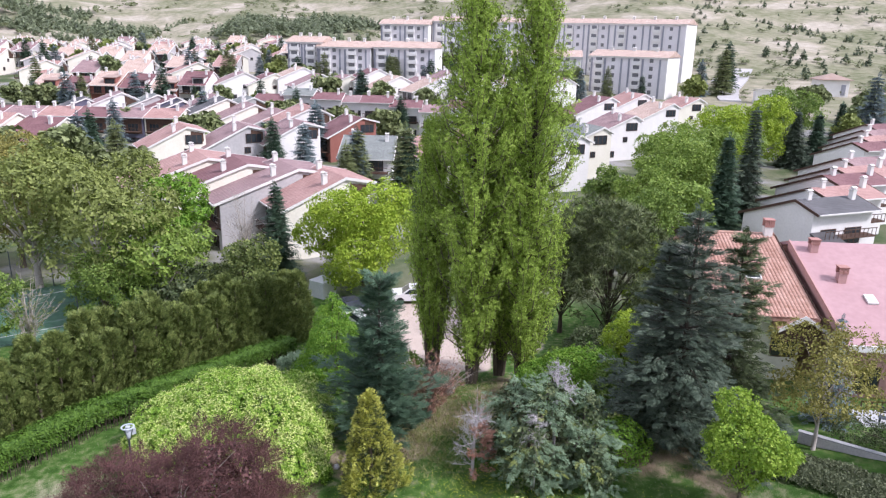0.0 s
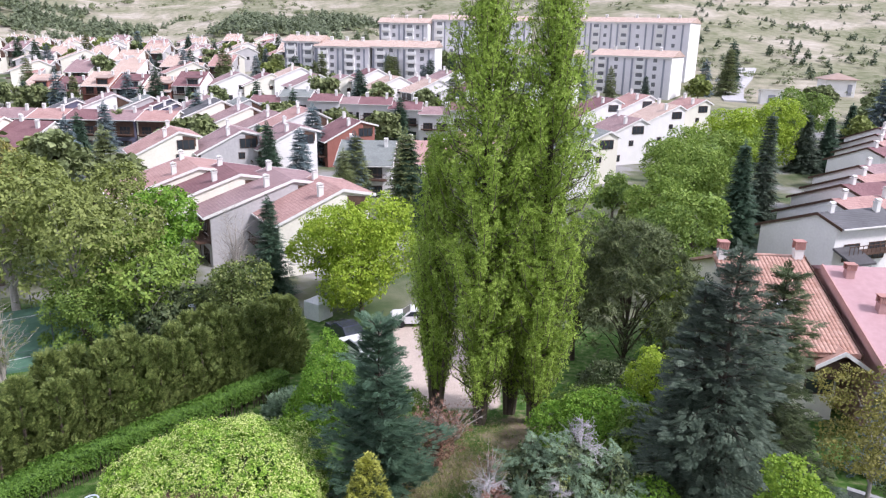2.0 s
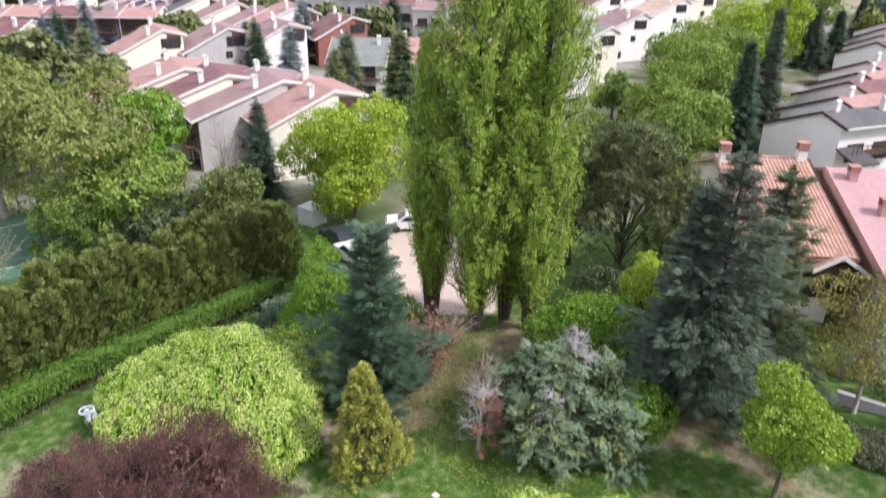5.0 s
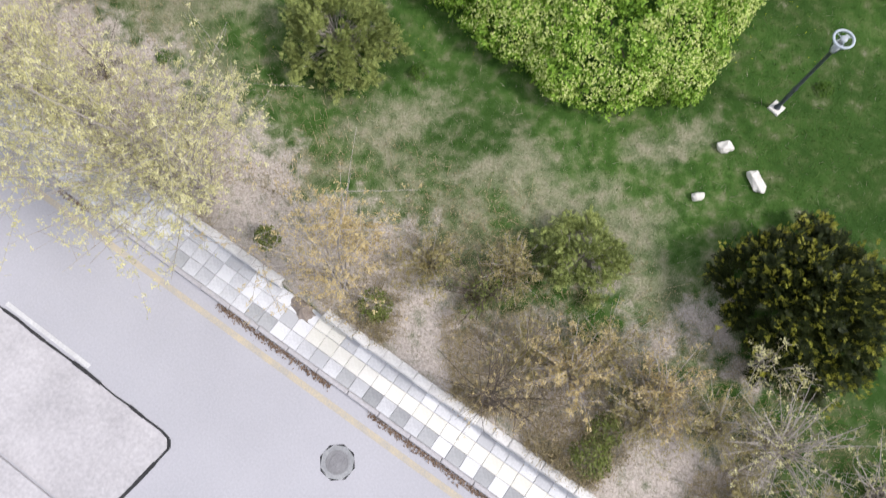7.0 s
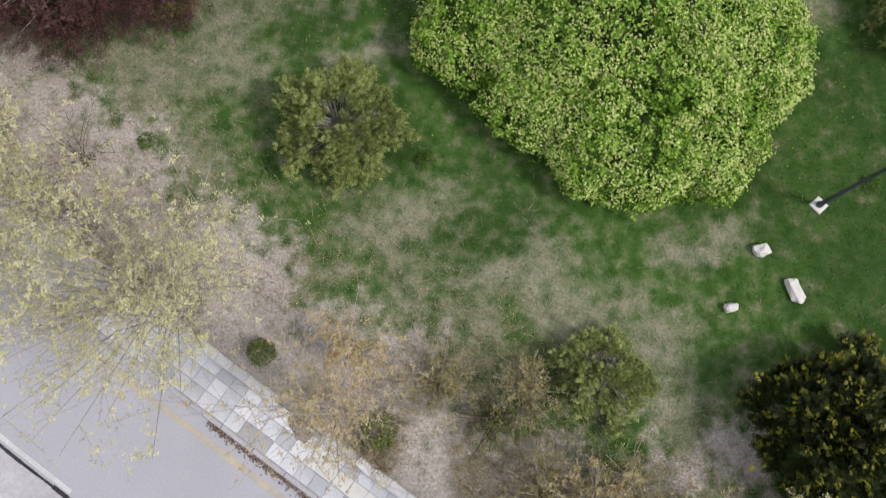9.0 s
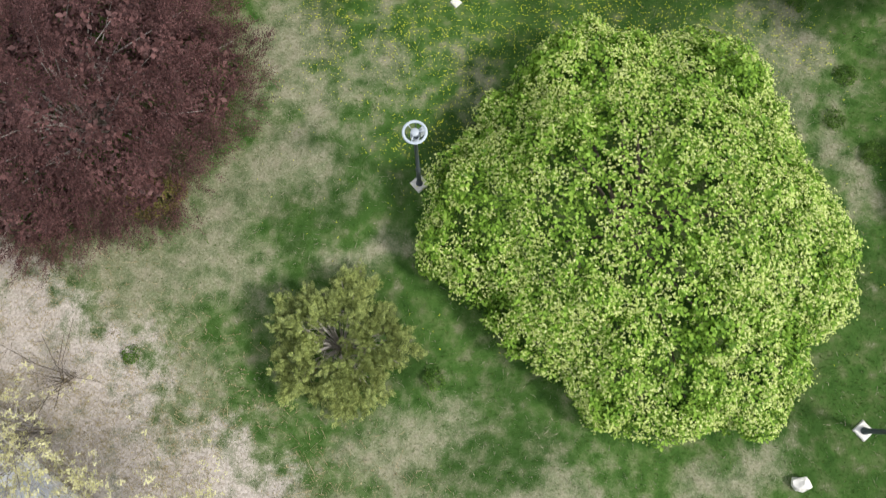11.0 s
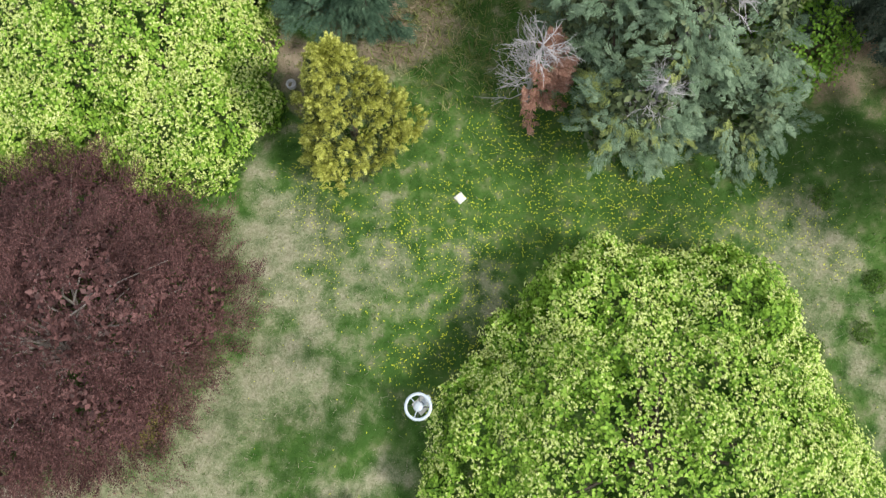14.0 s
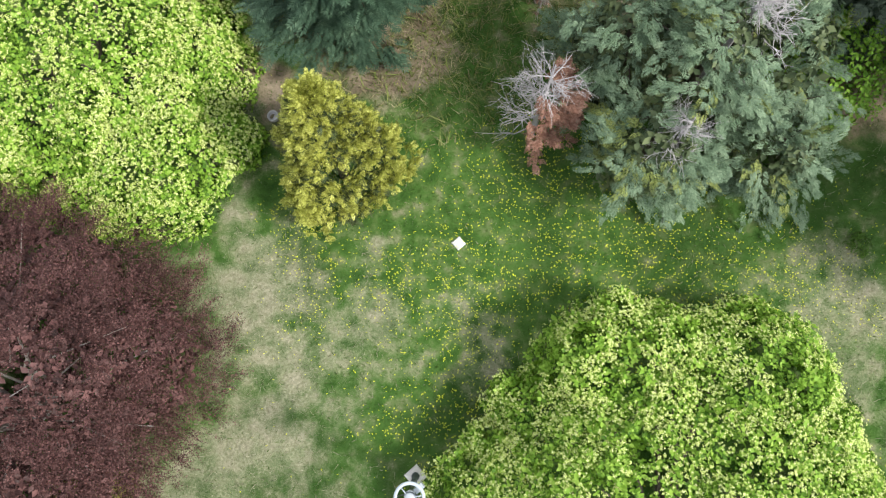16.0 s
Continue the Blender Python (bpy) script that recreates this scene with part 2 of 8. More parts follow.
M["roof_pink"] = tile_mat("roof_pink", (0.4, 0.23, 0.205), (0.55, 0.36, 0.325))
M["roof_pale"] = tile_mat("roof_pale", (0.52, 0.385, 0.32), (0.67, 0.53, 0.45))
M["roof_grey"] = tile_mat("roof_grey", (0.10, 0.105, 0.11), (0.18, 0.18, 0.19))
M["roof_green"] = tile_mat("roof_green", (0.20, 0.23, 0.22), (0.30, 0.33, 0.31))
M["roof_mauve"] = tile_mat("roof_mauve", (0.29, 0.19, 0.195), (0.42, 0.3, 0.3))
M["sheet_pink"] = mat("roof_sheet_pink", (0.37, 0.225, 0.235), (0.455, 0.29, 0.3), scale=0.35, rough=0.55, bump=0.1)
M["clay"] = mat("clay_tile", (0.35, 0.18, 0.13), (0.6, 0.4, 0.33), scale=1.2, rough=0.75, bump=0.3, fine=6)
M["brick"] = mat("chimney_brick", (0.33, 0.16, 0.14), (0.46, 0.27, 0.235), scale=3, bump=0.4)
M["asphalt"] = mat("asphalt", (0.4, 0.4, 0.43), (0.5, 0.5, 0.535), scale=0.3, rough=0.9, bump=0.35, fine=60)
M["concrete"] = mat("concrete", (0.38, 0.37, 0.385), (0.58, 0.565, 0.58), scale=0.8, rough=0.9, bump=0.4, fine=14)
M["tar"] = mat("tar", (0.02, 0.02, 0.022), (0.05, 0.05, 0.052), scale=3, rough=0.6, bump=0.5)
M["slab"] = mat("paving_grey", (0.5, 0.51, 0.53), (0.76, 0.77, 0.79), scale=1.3, bump=0.4, fine=12, per_object=0.5)
M["slabdark"] = mat("paving_dark", (0.27, 0.28, 0.29), (0.46, 0.47, 0.48), scale=1.3, bump=0.4, fine=12, per_object=0.3)
M["slabcream"] = mat("paving_cream", (0.7, 0.69, 0.62), (0.84, 0.83, 0.78), scale=1.3, bump=0.4, fine=12, per_object=0.3)
M["stone"] = mat("wall_stone", (0.56, 0.55, 0.53), (0.84, 0.83, 0.81), scale=2, bump=0.6, fine=8, per_object=0.25)
M["limestone"] = mat("limestone", (0.62, 0.60, 0.55), (0.82, 0.80, 0.75), scale=2.5, bump=0.6, fine=6)
M["yellowline"] = mat("paint_yellow", (0.38, 0.375, 0.37), (0.62, 0.53, 0.36), scale=2, bump=0.2, fine=10)
M["whiteline"] = mat("paint_white", (0.50, 0.50, 0.50), (0.72, 0.72, 0.72), scale=2, bump=0.2, fine=10)
M["iron"] = mat("cast_iron", (0.22, 0.22, 0.23), (0.33, 0.33, 0.34), scale=4, rough=0.6, metal=0.4, bump=0.5)
M["pole"] = mat("painted_steel", (0.07, 0.085, 0.10), (0.13, 0.15, 0.17), scale=3, rough=0.45, metal=0.3, bump=0.05)
M["lampwhite"] = mat("lamp_plastic", (0.4, 0.46, 0.52), (0.53, 0.59, 0.64), scale=4, rough=0.4, bump=0.0)
M["lampgrey"] = mat("lamp_grey", (0.35, 0.39, 0.43), (0.50, 0.54, 0.57), scale=4, rough=0.35, bump=0.0)
M["court"] = mat("court_green", (0.06, 0.14, 0.095), (0.10, 0.20, 0.135), scale=0.3, bump=0.1)
M["carwhite"] = mat("car_white", (0.74, 0.74, 0.75), (0.80, 0.80, 0.81), scale=0.5, rough=0.25, bump=0.0, spec=0.5)
M["cardark"] = mat("car_dark", (0.03, 0.035, 0.05), (0.05, 0.055, 0.075), scale=0.5, rough=0.25, bump=0.0, spec=0.5)
M["rubber"] = mat("rubber", (0.015, 0.015, 0.015), (0.03, 0.03, 0.03), scale=4, rough=0.9, bump=0.2)
M["alloy"] = mat("alloy", (0.4, 0.4, 0.41), (0.5, 0.5, 0.51), scale=4, rough=0.35, metal=0.8, bump=0.0)
M["plaster"] = mat("apartment_plaster", (0.64, 0.62, 0.64), (0.74, 0.72, 0.74), scale=0.25, bump=0.1)
M["aptblue"] = mat("apartment_bluegrey", (0.24, 0.25, 0.29), (0.32, 0.33, 0.37), scale=0.25, bump=0.1)
M["tarp"] = mat("tarpaulin", (0.60, 0.63, 0.66), (0.76, 0.78, 0.80), scale=1, rough=0.5, bump=0.2)
M["litter"] = leaf_mat("leaf_litter", (0.10, 0.07, 0.05), (0.2, 0.14, 0.1), (0.34, 0.26, 0.19), through=0.0, rough=0.9)
M["cotoneaster"] = leaf_mat("leaf_cotoneaster", (0.06, 0.08, 0.045), (0.125, 0.15, 0.08), (0.2, 0.225, 0.125), through=0.05)
M["weeds"] = leaf_mat("dry_weeds", (0.2, 0.17, 0.085), (0.36, 0.30, 0.17), (0.56, 0.48, 0.31), through=0.1, rough=0.8)
M["tan"] = leaf_mat("leaf_tan", (0.2, 0.18, 0.06), (0.38, 0.33, 0.14), (0.55, 0.49, 0.26), through=0.2)

# ---- building blocks ----
class Mesh:
    """Collects vertices and faces of one part."""

    def __init__(self):
        self.v, self.f, self.n = [], [], 0

    def add(self, v, f):
        v = np.asarray(v, float)
        self.v.append(v)
        self.f += [tuple(int(i) + self.n for i in q) for q in f]
        self.n += len(v)
        return self

    def box(self, x0, x1, y0, y1, z0, z1):
        v = [(x, y, z) for z in (z0, z1) for y in (y0, y1) for x in (x0, x1)]
        return self.add(v, [(0, 2, 3, 1), (4, 5, 7, 6), (0, 1, 5, 4), (1, 3, 7, 5), (3, 2, 6, 7), (2, 0, 4, 6)])

    def prism(self, poly, x0, x1):
        """A profile of (y, z) drawn out along x."""
        k = len(poly)
        v = [(x, y, z) for x in (x0, x1) for y, z in poly]
        f = [tuple(range(k))[::-1], tuple(range(k, 2 * k))]
        f += [(i, (i + 1) % k, k + (i + 1) % k, k + i) for i in range(k)]
        return self.add(v, f)

    def slab(self, poly, z0, z1):
        """An outline of (x, y) drawn up from z0 to z1."""
        k = len(poly)
        v = [(x, y, z) for z in (z0, z1) for x, y in poly]
        f = [tuple(range(k))[::-1], tuple(range(k, 2 * k))]
        f += [(i, (i + 1) % k, k + (i + 1) % k, k + i) for i in range(k)]
        return self.add(v, f)

    def lathe(self, prof, sides=16, cx=0, cy=0, closed=True):
        """A profile of (radius, z) turned about the upright axis."""
        v, f = [], []
        for r, z in prof:
            v += [(cx + r * math.cos(2 * math.pi * i / sides), cy + r * math.sin(2 * math.pi * i / sides), z) for i in range(sides)]
        for j in range(len(prof) - 1):
            f += [(j * sides + i, j * sides + (i + 1) % sides, (j + 1) * sides + (i + 1) % sides, (j + 1) * sides + i) for i in range(sides)]
        if closed:
            f.append(tuple(range(sides))[::-1])
            f.append(tuple(range((len(prof) - 1) * sides, len(prof) * sides)))
        return self.add(v, f)

    def tube(self, pts, radii, sides=6):
        pts = [Vector(p) for p in pts]
        v, f = [], []
        for i, p in enumerate(pts):
            d = (pts[min(i + 1, len(pts) - 1)] - pts[max(i - 1, 0)]).normalized()
            a = d.cross(Vector((0.31, 0.17, 0.93)) if abs(d.z) < 0.9 else Vector((1, 0.1, 0))).normalized()
            b = d.cross(a)
            v += [p + (a * math.cos(2 * math.pi * k / sides) + b * math.sin(2 * math.pi * k / sides)) * radii[i] for k in range(sides)]
        for j in range(len(pts) - 1):
            f += [(j * sides + i, j * sides + (i + 1) % sides, (j + 1) * sides + (i + 1) % sides, (j + 1) * sides + i) for i in range(sides)]
        f.append(tuple(range(sides)))
        f.append(tuple(range((len(pts) - 1) * sides, len(pts) * sides))[::-1])
        return self.add([tuple(q) for q in v], f)

    def data(self, name, smooth=False):
        me = bpy.data.meshes.new(name)
        v = np.concatenate(self.v) if self.v else np.zeros((0, 3))
        me.from_pydata(v.tolist(), [], self.f)
        if smooth:
            me.shade_smooth()
        return me


def fast_mesh(name, v, f, smooth=False):
    """A large mesh from arrays: v (n, 3), f (m, 3 or 4)."""
    me = bpy.data.meshes.new(name)
    n, m, k = len(v), len(f), f.shape[1]
    me.vertices.add(n)
    me.vertices.foreach_set("co", np.ascontiguousarray(v, dtype=np.float32).ravel())
    me.loops.add(m * k)
    me.loops.foreach_set("vertex_index", np.ascontiguousarray(f, dtype=np.int32).ravel())
    me.polygons.add(m)
    me.polygons.foreach_set("loop_start", np.arange(0, m * k, k, dtype=np.int32))
    me.update(calc_edges=True)
    if smooth:
        me.shade_smooth()
    return me


def thing(name, label, category, x=0, y=0, z=0, rz=0, group="", kind=""):
    ob = new(name)
    ob.empty_display_size = 0.2
    ob.matrix_basis = pose(x, y, z, 0, 0, rz)
    return tagged(ob, label, category, group, kind)


def part(name, me, material, parent=None, label="", smooth=False, at=None):
    """Links a mesh as one part under a thing or part."""
    if isinstance(me, Mesh):
        me = me.data(name, smooth)
    if material and not me.materials:
        me.materials.append(M[material] if isinstance(material, str) else material)
    ob = new(name, me)
    ob.parent = parent
    if at is not None:
        ob.matrix_basis = at
    if label:
        ob["label"] = label
    return ob


def unwrap_top(me, axis_x=(1, 0, 0)):
    """Lays tile courses on sloping faces: u along the eaves, v up the slope."""
    uv = me.uv_layers.new(name="courses")
    for p in me.polygons:
        nrm = Vector(p.normal)
        u = Vector((0, 0, 1)).cross(nrm)
        u = u.normalized() if u.length > 1e-4 else Vector(axis_x)
        w = nrm.cross(u)
        for li in p.loop_indices:
            co = me.vertices[me.loops[li].vertex_index].co
            uv.data[li].uv = (co.dot(u), co.dot(w))


# ---- plants: small templates laid out many times ----
def smooth(a, b, x):
    t = np.clip((x - a) / (b - a), 0, 1)
    return t * t * (3 - 2 * t)


def leaf_template(w=0.32, fold=0.10):
    v = np.array([(0, 0, 0), (w, 0.5, fold), (0, 1, 0), (-w, 0.5, fold)], float)
    return v, np.array([(0, 1, 2), (0, 2, 3)])


def sprig_template(count=7, leaf=0.55, seed=1, flat=0.5, w=0.32):
    """A small bunch of leaves about a point, facing z."""
    r = np.random.RandomState(seed)
    lv, lf = leaf_template(w)
    vs, fs = [], []
    for i in range(count):
        a = 2 * math.pi * i / count + r.uniform(-0.4, 0.4)
        lift = r.uniform(-0.3, 0.7) * (1 - flat) + r.uniform(0, 0.3)
        y = np.array((math.cos(a) * math.cos(lift), math.sin(a) * math.cos(lift), math.sin(lift)))
        zz = np.array((0, 0, 1.0)) + r.uniform(-0.5, 0.5, 3)
        x = np.cross(y, zz)
        x /= np.linalg.norm(x)
        z = np.cross(x, y)
        s = leaf * r.uniform(0.7, 1.2)
        o = y * r.uniform(0.0, 0.35) + r.uniform(-0.2, 0.2, 3)
        vs.append((lv @ np.array([x, y, z])) * s + o)
        fs.append(lf + 4 * i)
    return np.concatenate(vs), np.concatenate(fs)


def frond_template(pairs=6, wide=0.34, w=0.16, fold=0.05, droop=0.12):
    """A feathered conifer spray along y, flat, drooping at its end."""
    lv, lf = leaf_template(w, fold)
    vs, fs, k = [], [], 0
    steps = [(0.12 + 0.8 * i / pairs, s) for i in range(pairs) for s in (-1, 1)] + [(0.8, 0)]
    for t, s in steps:
        ln = wide * (1 - 0.65 * t) + 0.08
        a = s * 0.85 if s else 0.0
        y = np.array((math.sin(a), math.cos(a), -0.12))
        x = np.array((math.cos(a), -math.sin(a), 0))
        z = np.cross(x, y)
        vs.append(lv @ np.array([x, y, z]) * ln + np.array((0, t, -droop * t * t)))
        fs.append(lf + 4 * k)
        k += 1
    return np.concatenate(vs), np.concatenate(fs)


def tuft_template(count=9, seed=3):
    """Needles standing out of one point."""
    r = np.random.RandomState(seed)
    vs, fs = [], []
    for i in range(count):
        d = r.normal(size=3)
        d[2] = abs(d[2]) + 0.2
        d /= np.linalg.norm(d)
        x = np.cross(d, (0.3, 0.2, 0.9))
        x = x / np.linalg.norm(x) * 0.07
        vs.append(np.array([x, d, -x]))
        fs.append(np.array([(0, 1, 2)]) + 3 * i)
    return np.concatenate(vs), np.concatenate(fs)


T_PLUME = frond_template(4, 0.42, 0.2, droop=0.15)
T_SMALL = frond_template(3, 0.46, 0.24, droop=0.1)
T_SPRIG = sprig_template(7, 0.55, 1)
T_BUNCH = sprig_template(5, 0.75, 2)
T_BIG = sprig_template(4, 1.0, 5, w=0.45)
T_FROND = frond_template(6)
T_FROND_FAR = frond_template(3, 0.45, 0.22)
T_TUFT = tuft_template()
T_LEAF = leaf_template()


def twig_template(count=10, seed=21):
    """A leafy shoot along y."""
    r = np.random.RandomState(seed)
    lv, lf = leaf_template(0.30, 0.08)
    vs, fs = [], []
    for i in range(count):
        t = 0.05 + 0.9 * i / (count - 1)
        a = i * 2.4 + r.uniform(-0.3, 0.3)
        y = np.array((math.cos(a) * 0.8, 0.75, math.sin(a) * 0.8))
        y /= np.linalg.norm(y)
        x = np.cross(y, r.normal(size=3))
        x /= np.linalg.norm(x)
        vs.append(lv @ np.array([x, y, np.cross(x, y)]) * 0.17 * r.uniform(0.7, 1.2) + np.array((0, t, 0)))
        fs.append(lf + 4 * i)
    return np.concatenate(vs), np.concatenate(fs)


T_SHOOT = twig_template(8, 22)
T_FLOWER = sprig_template(4, 0.7, 9, 0.9, 0.5)
T_FEATHER = frond_template(6, 0.36, 0.13, 0.04, 0.18)
T_LOBED = sprig_template(7, 0.62, 4, 0.55, 0.36)


def head_template(count=7, seed=31):
    """A domed flower head of small florets."""
    r = np.random.RandomState(seed)
    vs, fs = [], []
    for i in range(count):
        a, k = i * 2.4, math.sqrt((i + 0.3) / count)
        c = np.array((math.cos(a) * k, math.sin(a) * k, 0.55 * (1 - k * k) + r.uniform(-0.1, 0.1)))
        q = r.uniform(0, 6.28)
        u = np.array((math.cos(q), math.sin(q), -0.2 * k)) * 0.30
        w = np.array((-math.sin(q), math.cos(q), 0.1)) * 0.30
        vs.append(np.array([c - u - w, c + u - w, c + u + w, c - u + w]))
        fs.append(np.array([(0, 1, 2), (0, 2, 3)]) + 4 * i)
    return np.concatenate(vs), np.concatenate(fs)


T_HEAD = head_template(5)


def turned(y, z, s):
    """Rotations (n, 3, 3) whose rows are the axes, for templates along y and facing z, sized s."""
    y = y / np.maximum(np.linalg.norm(y, axis=1, keepdims=True), 1e-9)
    x = np.cross(y, z)
    x = x / np.maximum(np.linalg.norm(x, axis=1, keepdims=True), 1e-9)
    zz = np.cross(x, y)
    return np.stack([x, y, zz], 1) * np.asarray(s).reshape(-1, 1, 1)


def laid(template, p, rot):
    tv, tf = template
    v = np.einsum("kj,nji->nki", tv, rot) + p[:, None, :]
    f = tf[None] + (np.arange(len(p)) * len(tv))[:, None, None]
    return v.reshape(-1, 3), f.reshape(-1, tf.shape[1])


def merged(*pairs):
    vs, fs, n = [], [], 0
    for v, f in pairs:
        vs.append(v)
        fs.append(f + n)
        n += len(v)
    return np.concatenate(vs), np.concatenate(fs)


def blob_points(blobs, spacing, r, lumps=0.12, zmin=0.05, shells=(1.0, 0.78)):
    """Points and outward directions over a union of lumpy ellipsoids."""
    b = np.array(blobs, float)
    ps, ns = [], []
    for shell in shells:
        for i, (cx, cy, cz, rx, ry, rz) in enumerate(b):
            rad = np.array((rx, ry, rz))
            area = 4 * math.pi * (((rx * ry) ** 1.6 + (rx * rz) ** 1.6 + (ry * rz) ** 1.6) / 3) ** (1 / 1.6)
            n = max(12, int(area / spacing ** 2 * (1.0 if shell == 1.0 else 0.5)))
            d = r.normal(size=(n, 3))
            d /= np.linalg.norm(d, axis=1, keepdims=True)
            k = shell * (1 + r.uniform(-0.07, 0.05, n))
            k *= 1 + lumps * np.array([noise.noise(Vector(q) * 2.3 + Vector((i * 7.1, 3.3, 1.7))) + 0.6 * noise.noise(Vector(q) * 5.1 + Vector((i, 9.3, 4.7))) for q in d])
            p = np.array((cx, cy, cz)) + d * rad * k[:, None]
            keep = p[:, 2] > zmin
            for j, c in enumerate(b):
                if j != i:
                    keep &= (((p - c[:3]) / c[3:]) ** 2).sum(1) > 0.78 * shell
            nn = d / rad
            nn /= np.linalg.norm(nn, axis=1, keepdims=True)
            ps.append(p[keep])
            ns.append(nn[keep])
    return np.concatenate(ps), np.concatenate(ns)


def leafy(blobs, spacing, size, r, template=None, lumps=0.12, zmin=0.05, up=0.35, shells=(1.0, 0.78), holes=0.42):
    """Sprigs over blobs, with some gaps."""
    p, n = blob_points(blobs, spacing, r, lumps, zmin, shells)
    if holes < 1:
        k = np.array([noise.noise(Vector(q) * 1.5 / max(spacing * 3.2, 0.5)) for q in p]) < holes
        p, n = p[k], n[k]
    z = n + np.array((0, 0, up)) + r.normal(size=p.shape) * 0.45
    y = np.cross(z, r.normal(size=p.shape))
    return laid(template or T_SPRIG, p, turned(y, z, size * r.uniform(0.7, 1.3, len(p))))


def limbs(me, base, targets, radius, r, rise=0.45, sides=5):
    """Bent, tapering branches from the trunk to the targets."""
    for t in targets:
        t = Vector(t)
        b = Vector(base)
        b.z += (t.z - b.z) * r.uniform(0.0, rise)
        mid = b.lerp(t, 0.5) + Vector((r.uniform(-0.1, 0.1), r.uniform(-0.1, 0.1), 0.12)) * (t - b).length
        me.tube([b, b.lerp(mid, 0.5) + Vector((0, 0, 0.03)), mid, t], [radius, radius * 0.75, radius * 0.5, radius * 0.12], sides)


def bumpy(blobs, count, lo, hi, r, low=-0.1):
    """The same lumps with many small ones over their upper sides."""
    out = list(blobs)
    wts = np.array([b[3] * b[4] for b in blobs])
    wts = wts / wts.sum()
    for i in range(count):
        b = blobs[r.choice(len(blobs), p=wts)]
        d = r.normal(size=3)
        d[2] = abs(d[2]) * 0.9 + low
        d /= np.linalg.norm(d)
        k = r.uniform(lo, hi)
        q = [b[j] + d[j] * (b[3 + j] - k * 0.35) for j in range(3)]
        out.append((*q, k, k, k * r.uniform(0.7, 1.0)))
    return out


def crown_blobs(h, rad, low, count, r, squash=0.8):
    """Lumps that make up a tree's crown: a big core and smaller ones out to its edge."""
    mid = (h + low) / 2
    half = (h - low) / 2
    out = [(0, 0, mid - half * 0.1, rad * 0.5, rad * 0.5, half * 0.72)]
    for i in range(count):
        a = i * 2.4 + r.uniform(-0.5, 0.5)
        e = r.uniform(-0.85, 0.95)
        c = math.sqrt(max(0.05, 1 - e * e)) * r.uniform(0.8, 1.15)
        s = r.uniform(0.24, 0.46)
        out.append((math.cos(a) * rad * c * 0.74, math.sin(a) * rad * c * 0.74, mid + e * half * 0.74, rad * s, rad * s * r.uniform(0.8, 1.2), rad * s * squash * r.uniform(0.8, 1.2)))
    return bumpy(out, count * 2, rad * 0.10, rad * 0.20, r, -0.4)


def broadleaf(name, label, x, y, z, h, rad, low, leaf, r, spacing=0.45, size=0.42, count=9, bark="bark", template=None, trunk=0.18, group="", lean=0.0, category="tree", holes=0.34, airy=False):
    """A broad-leaved tree: trunk with limbs, and a crown of sprigs."""
    t = thing(name, label, category, x, y, z, r.uniform(0, 360), group)
    blobs = crown_blobs(h, rad, low, count, r)
    w = Mesh()
    w.tube([(0, 0, -0.15), (0.03, 0.02, low * 0.5), (lean * 0.4, 0, low), (lean, 0, low + (h - low) * 0.6)], [trunk * 1.25, trunk, trunk * 0.8, trunk * 0.25], 8)
    part("trunk", w, bark, t, smooth=True)
    w = Mesh()
    limbs(w, (lean * 0.3, 0, low * 0.8), [b[:3] for b in blobs[1 : count + 1]], trunk * 0.4, r)
    tagged(part("branchwork", w, bark, t), kind="stuff")
    v, f = leafy(blobs, spacing, size, r, template, 0.3, zmin=max(0.1, low * 0.5), holes=holes)
    if airy:
        # fewer leaves low and inside, so that limbs and shade show
        tv = len((template or T_SPRIG)[0])
        tf = len((template or T_SPRIG)[1])
        mid = v.reshape(-1, tv, 3)[:, 0]
        keep = r.rand(len(mid)) < 0.22 + 0.78 * smooth(low + (h - low) * 0.25, low + (h - low) * 0.7, mid[:, 2] + 0.9 * r.normal(size=len(mid)))
        v = v.reshape(-1, tv, 3)[keep].reshape(-1, 3)
        f = ((f.reshape(-1, tf, 3)[0])[None] + (np.arange(keep.sum()) * tv)[:, None, None]).reshape(-1, 3)
    part("crown", fast_mesh("crown", v, f), leaf, t)
    return t


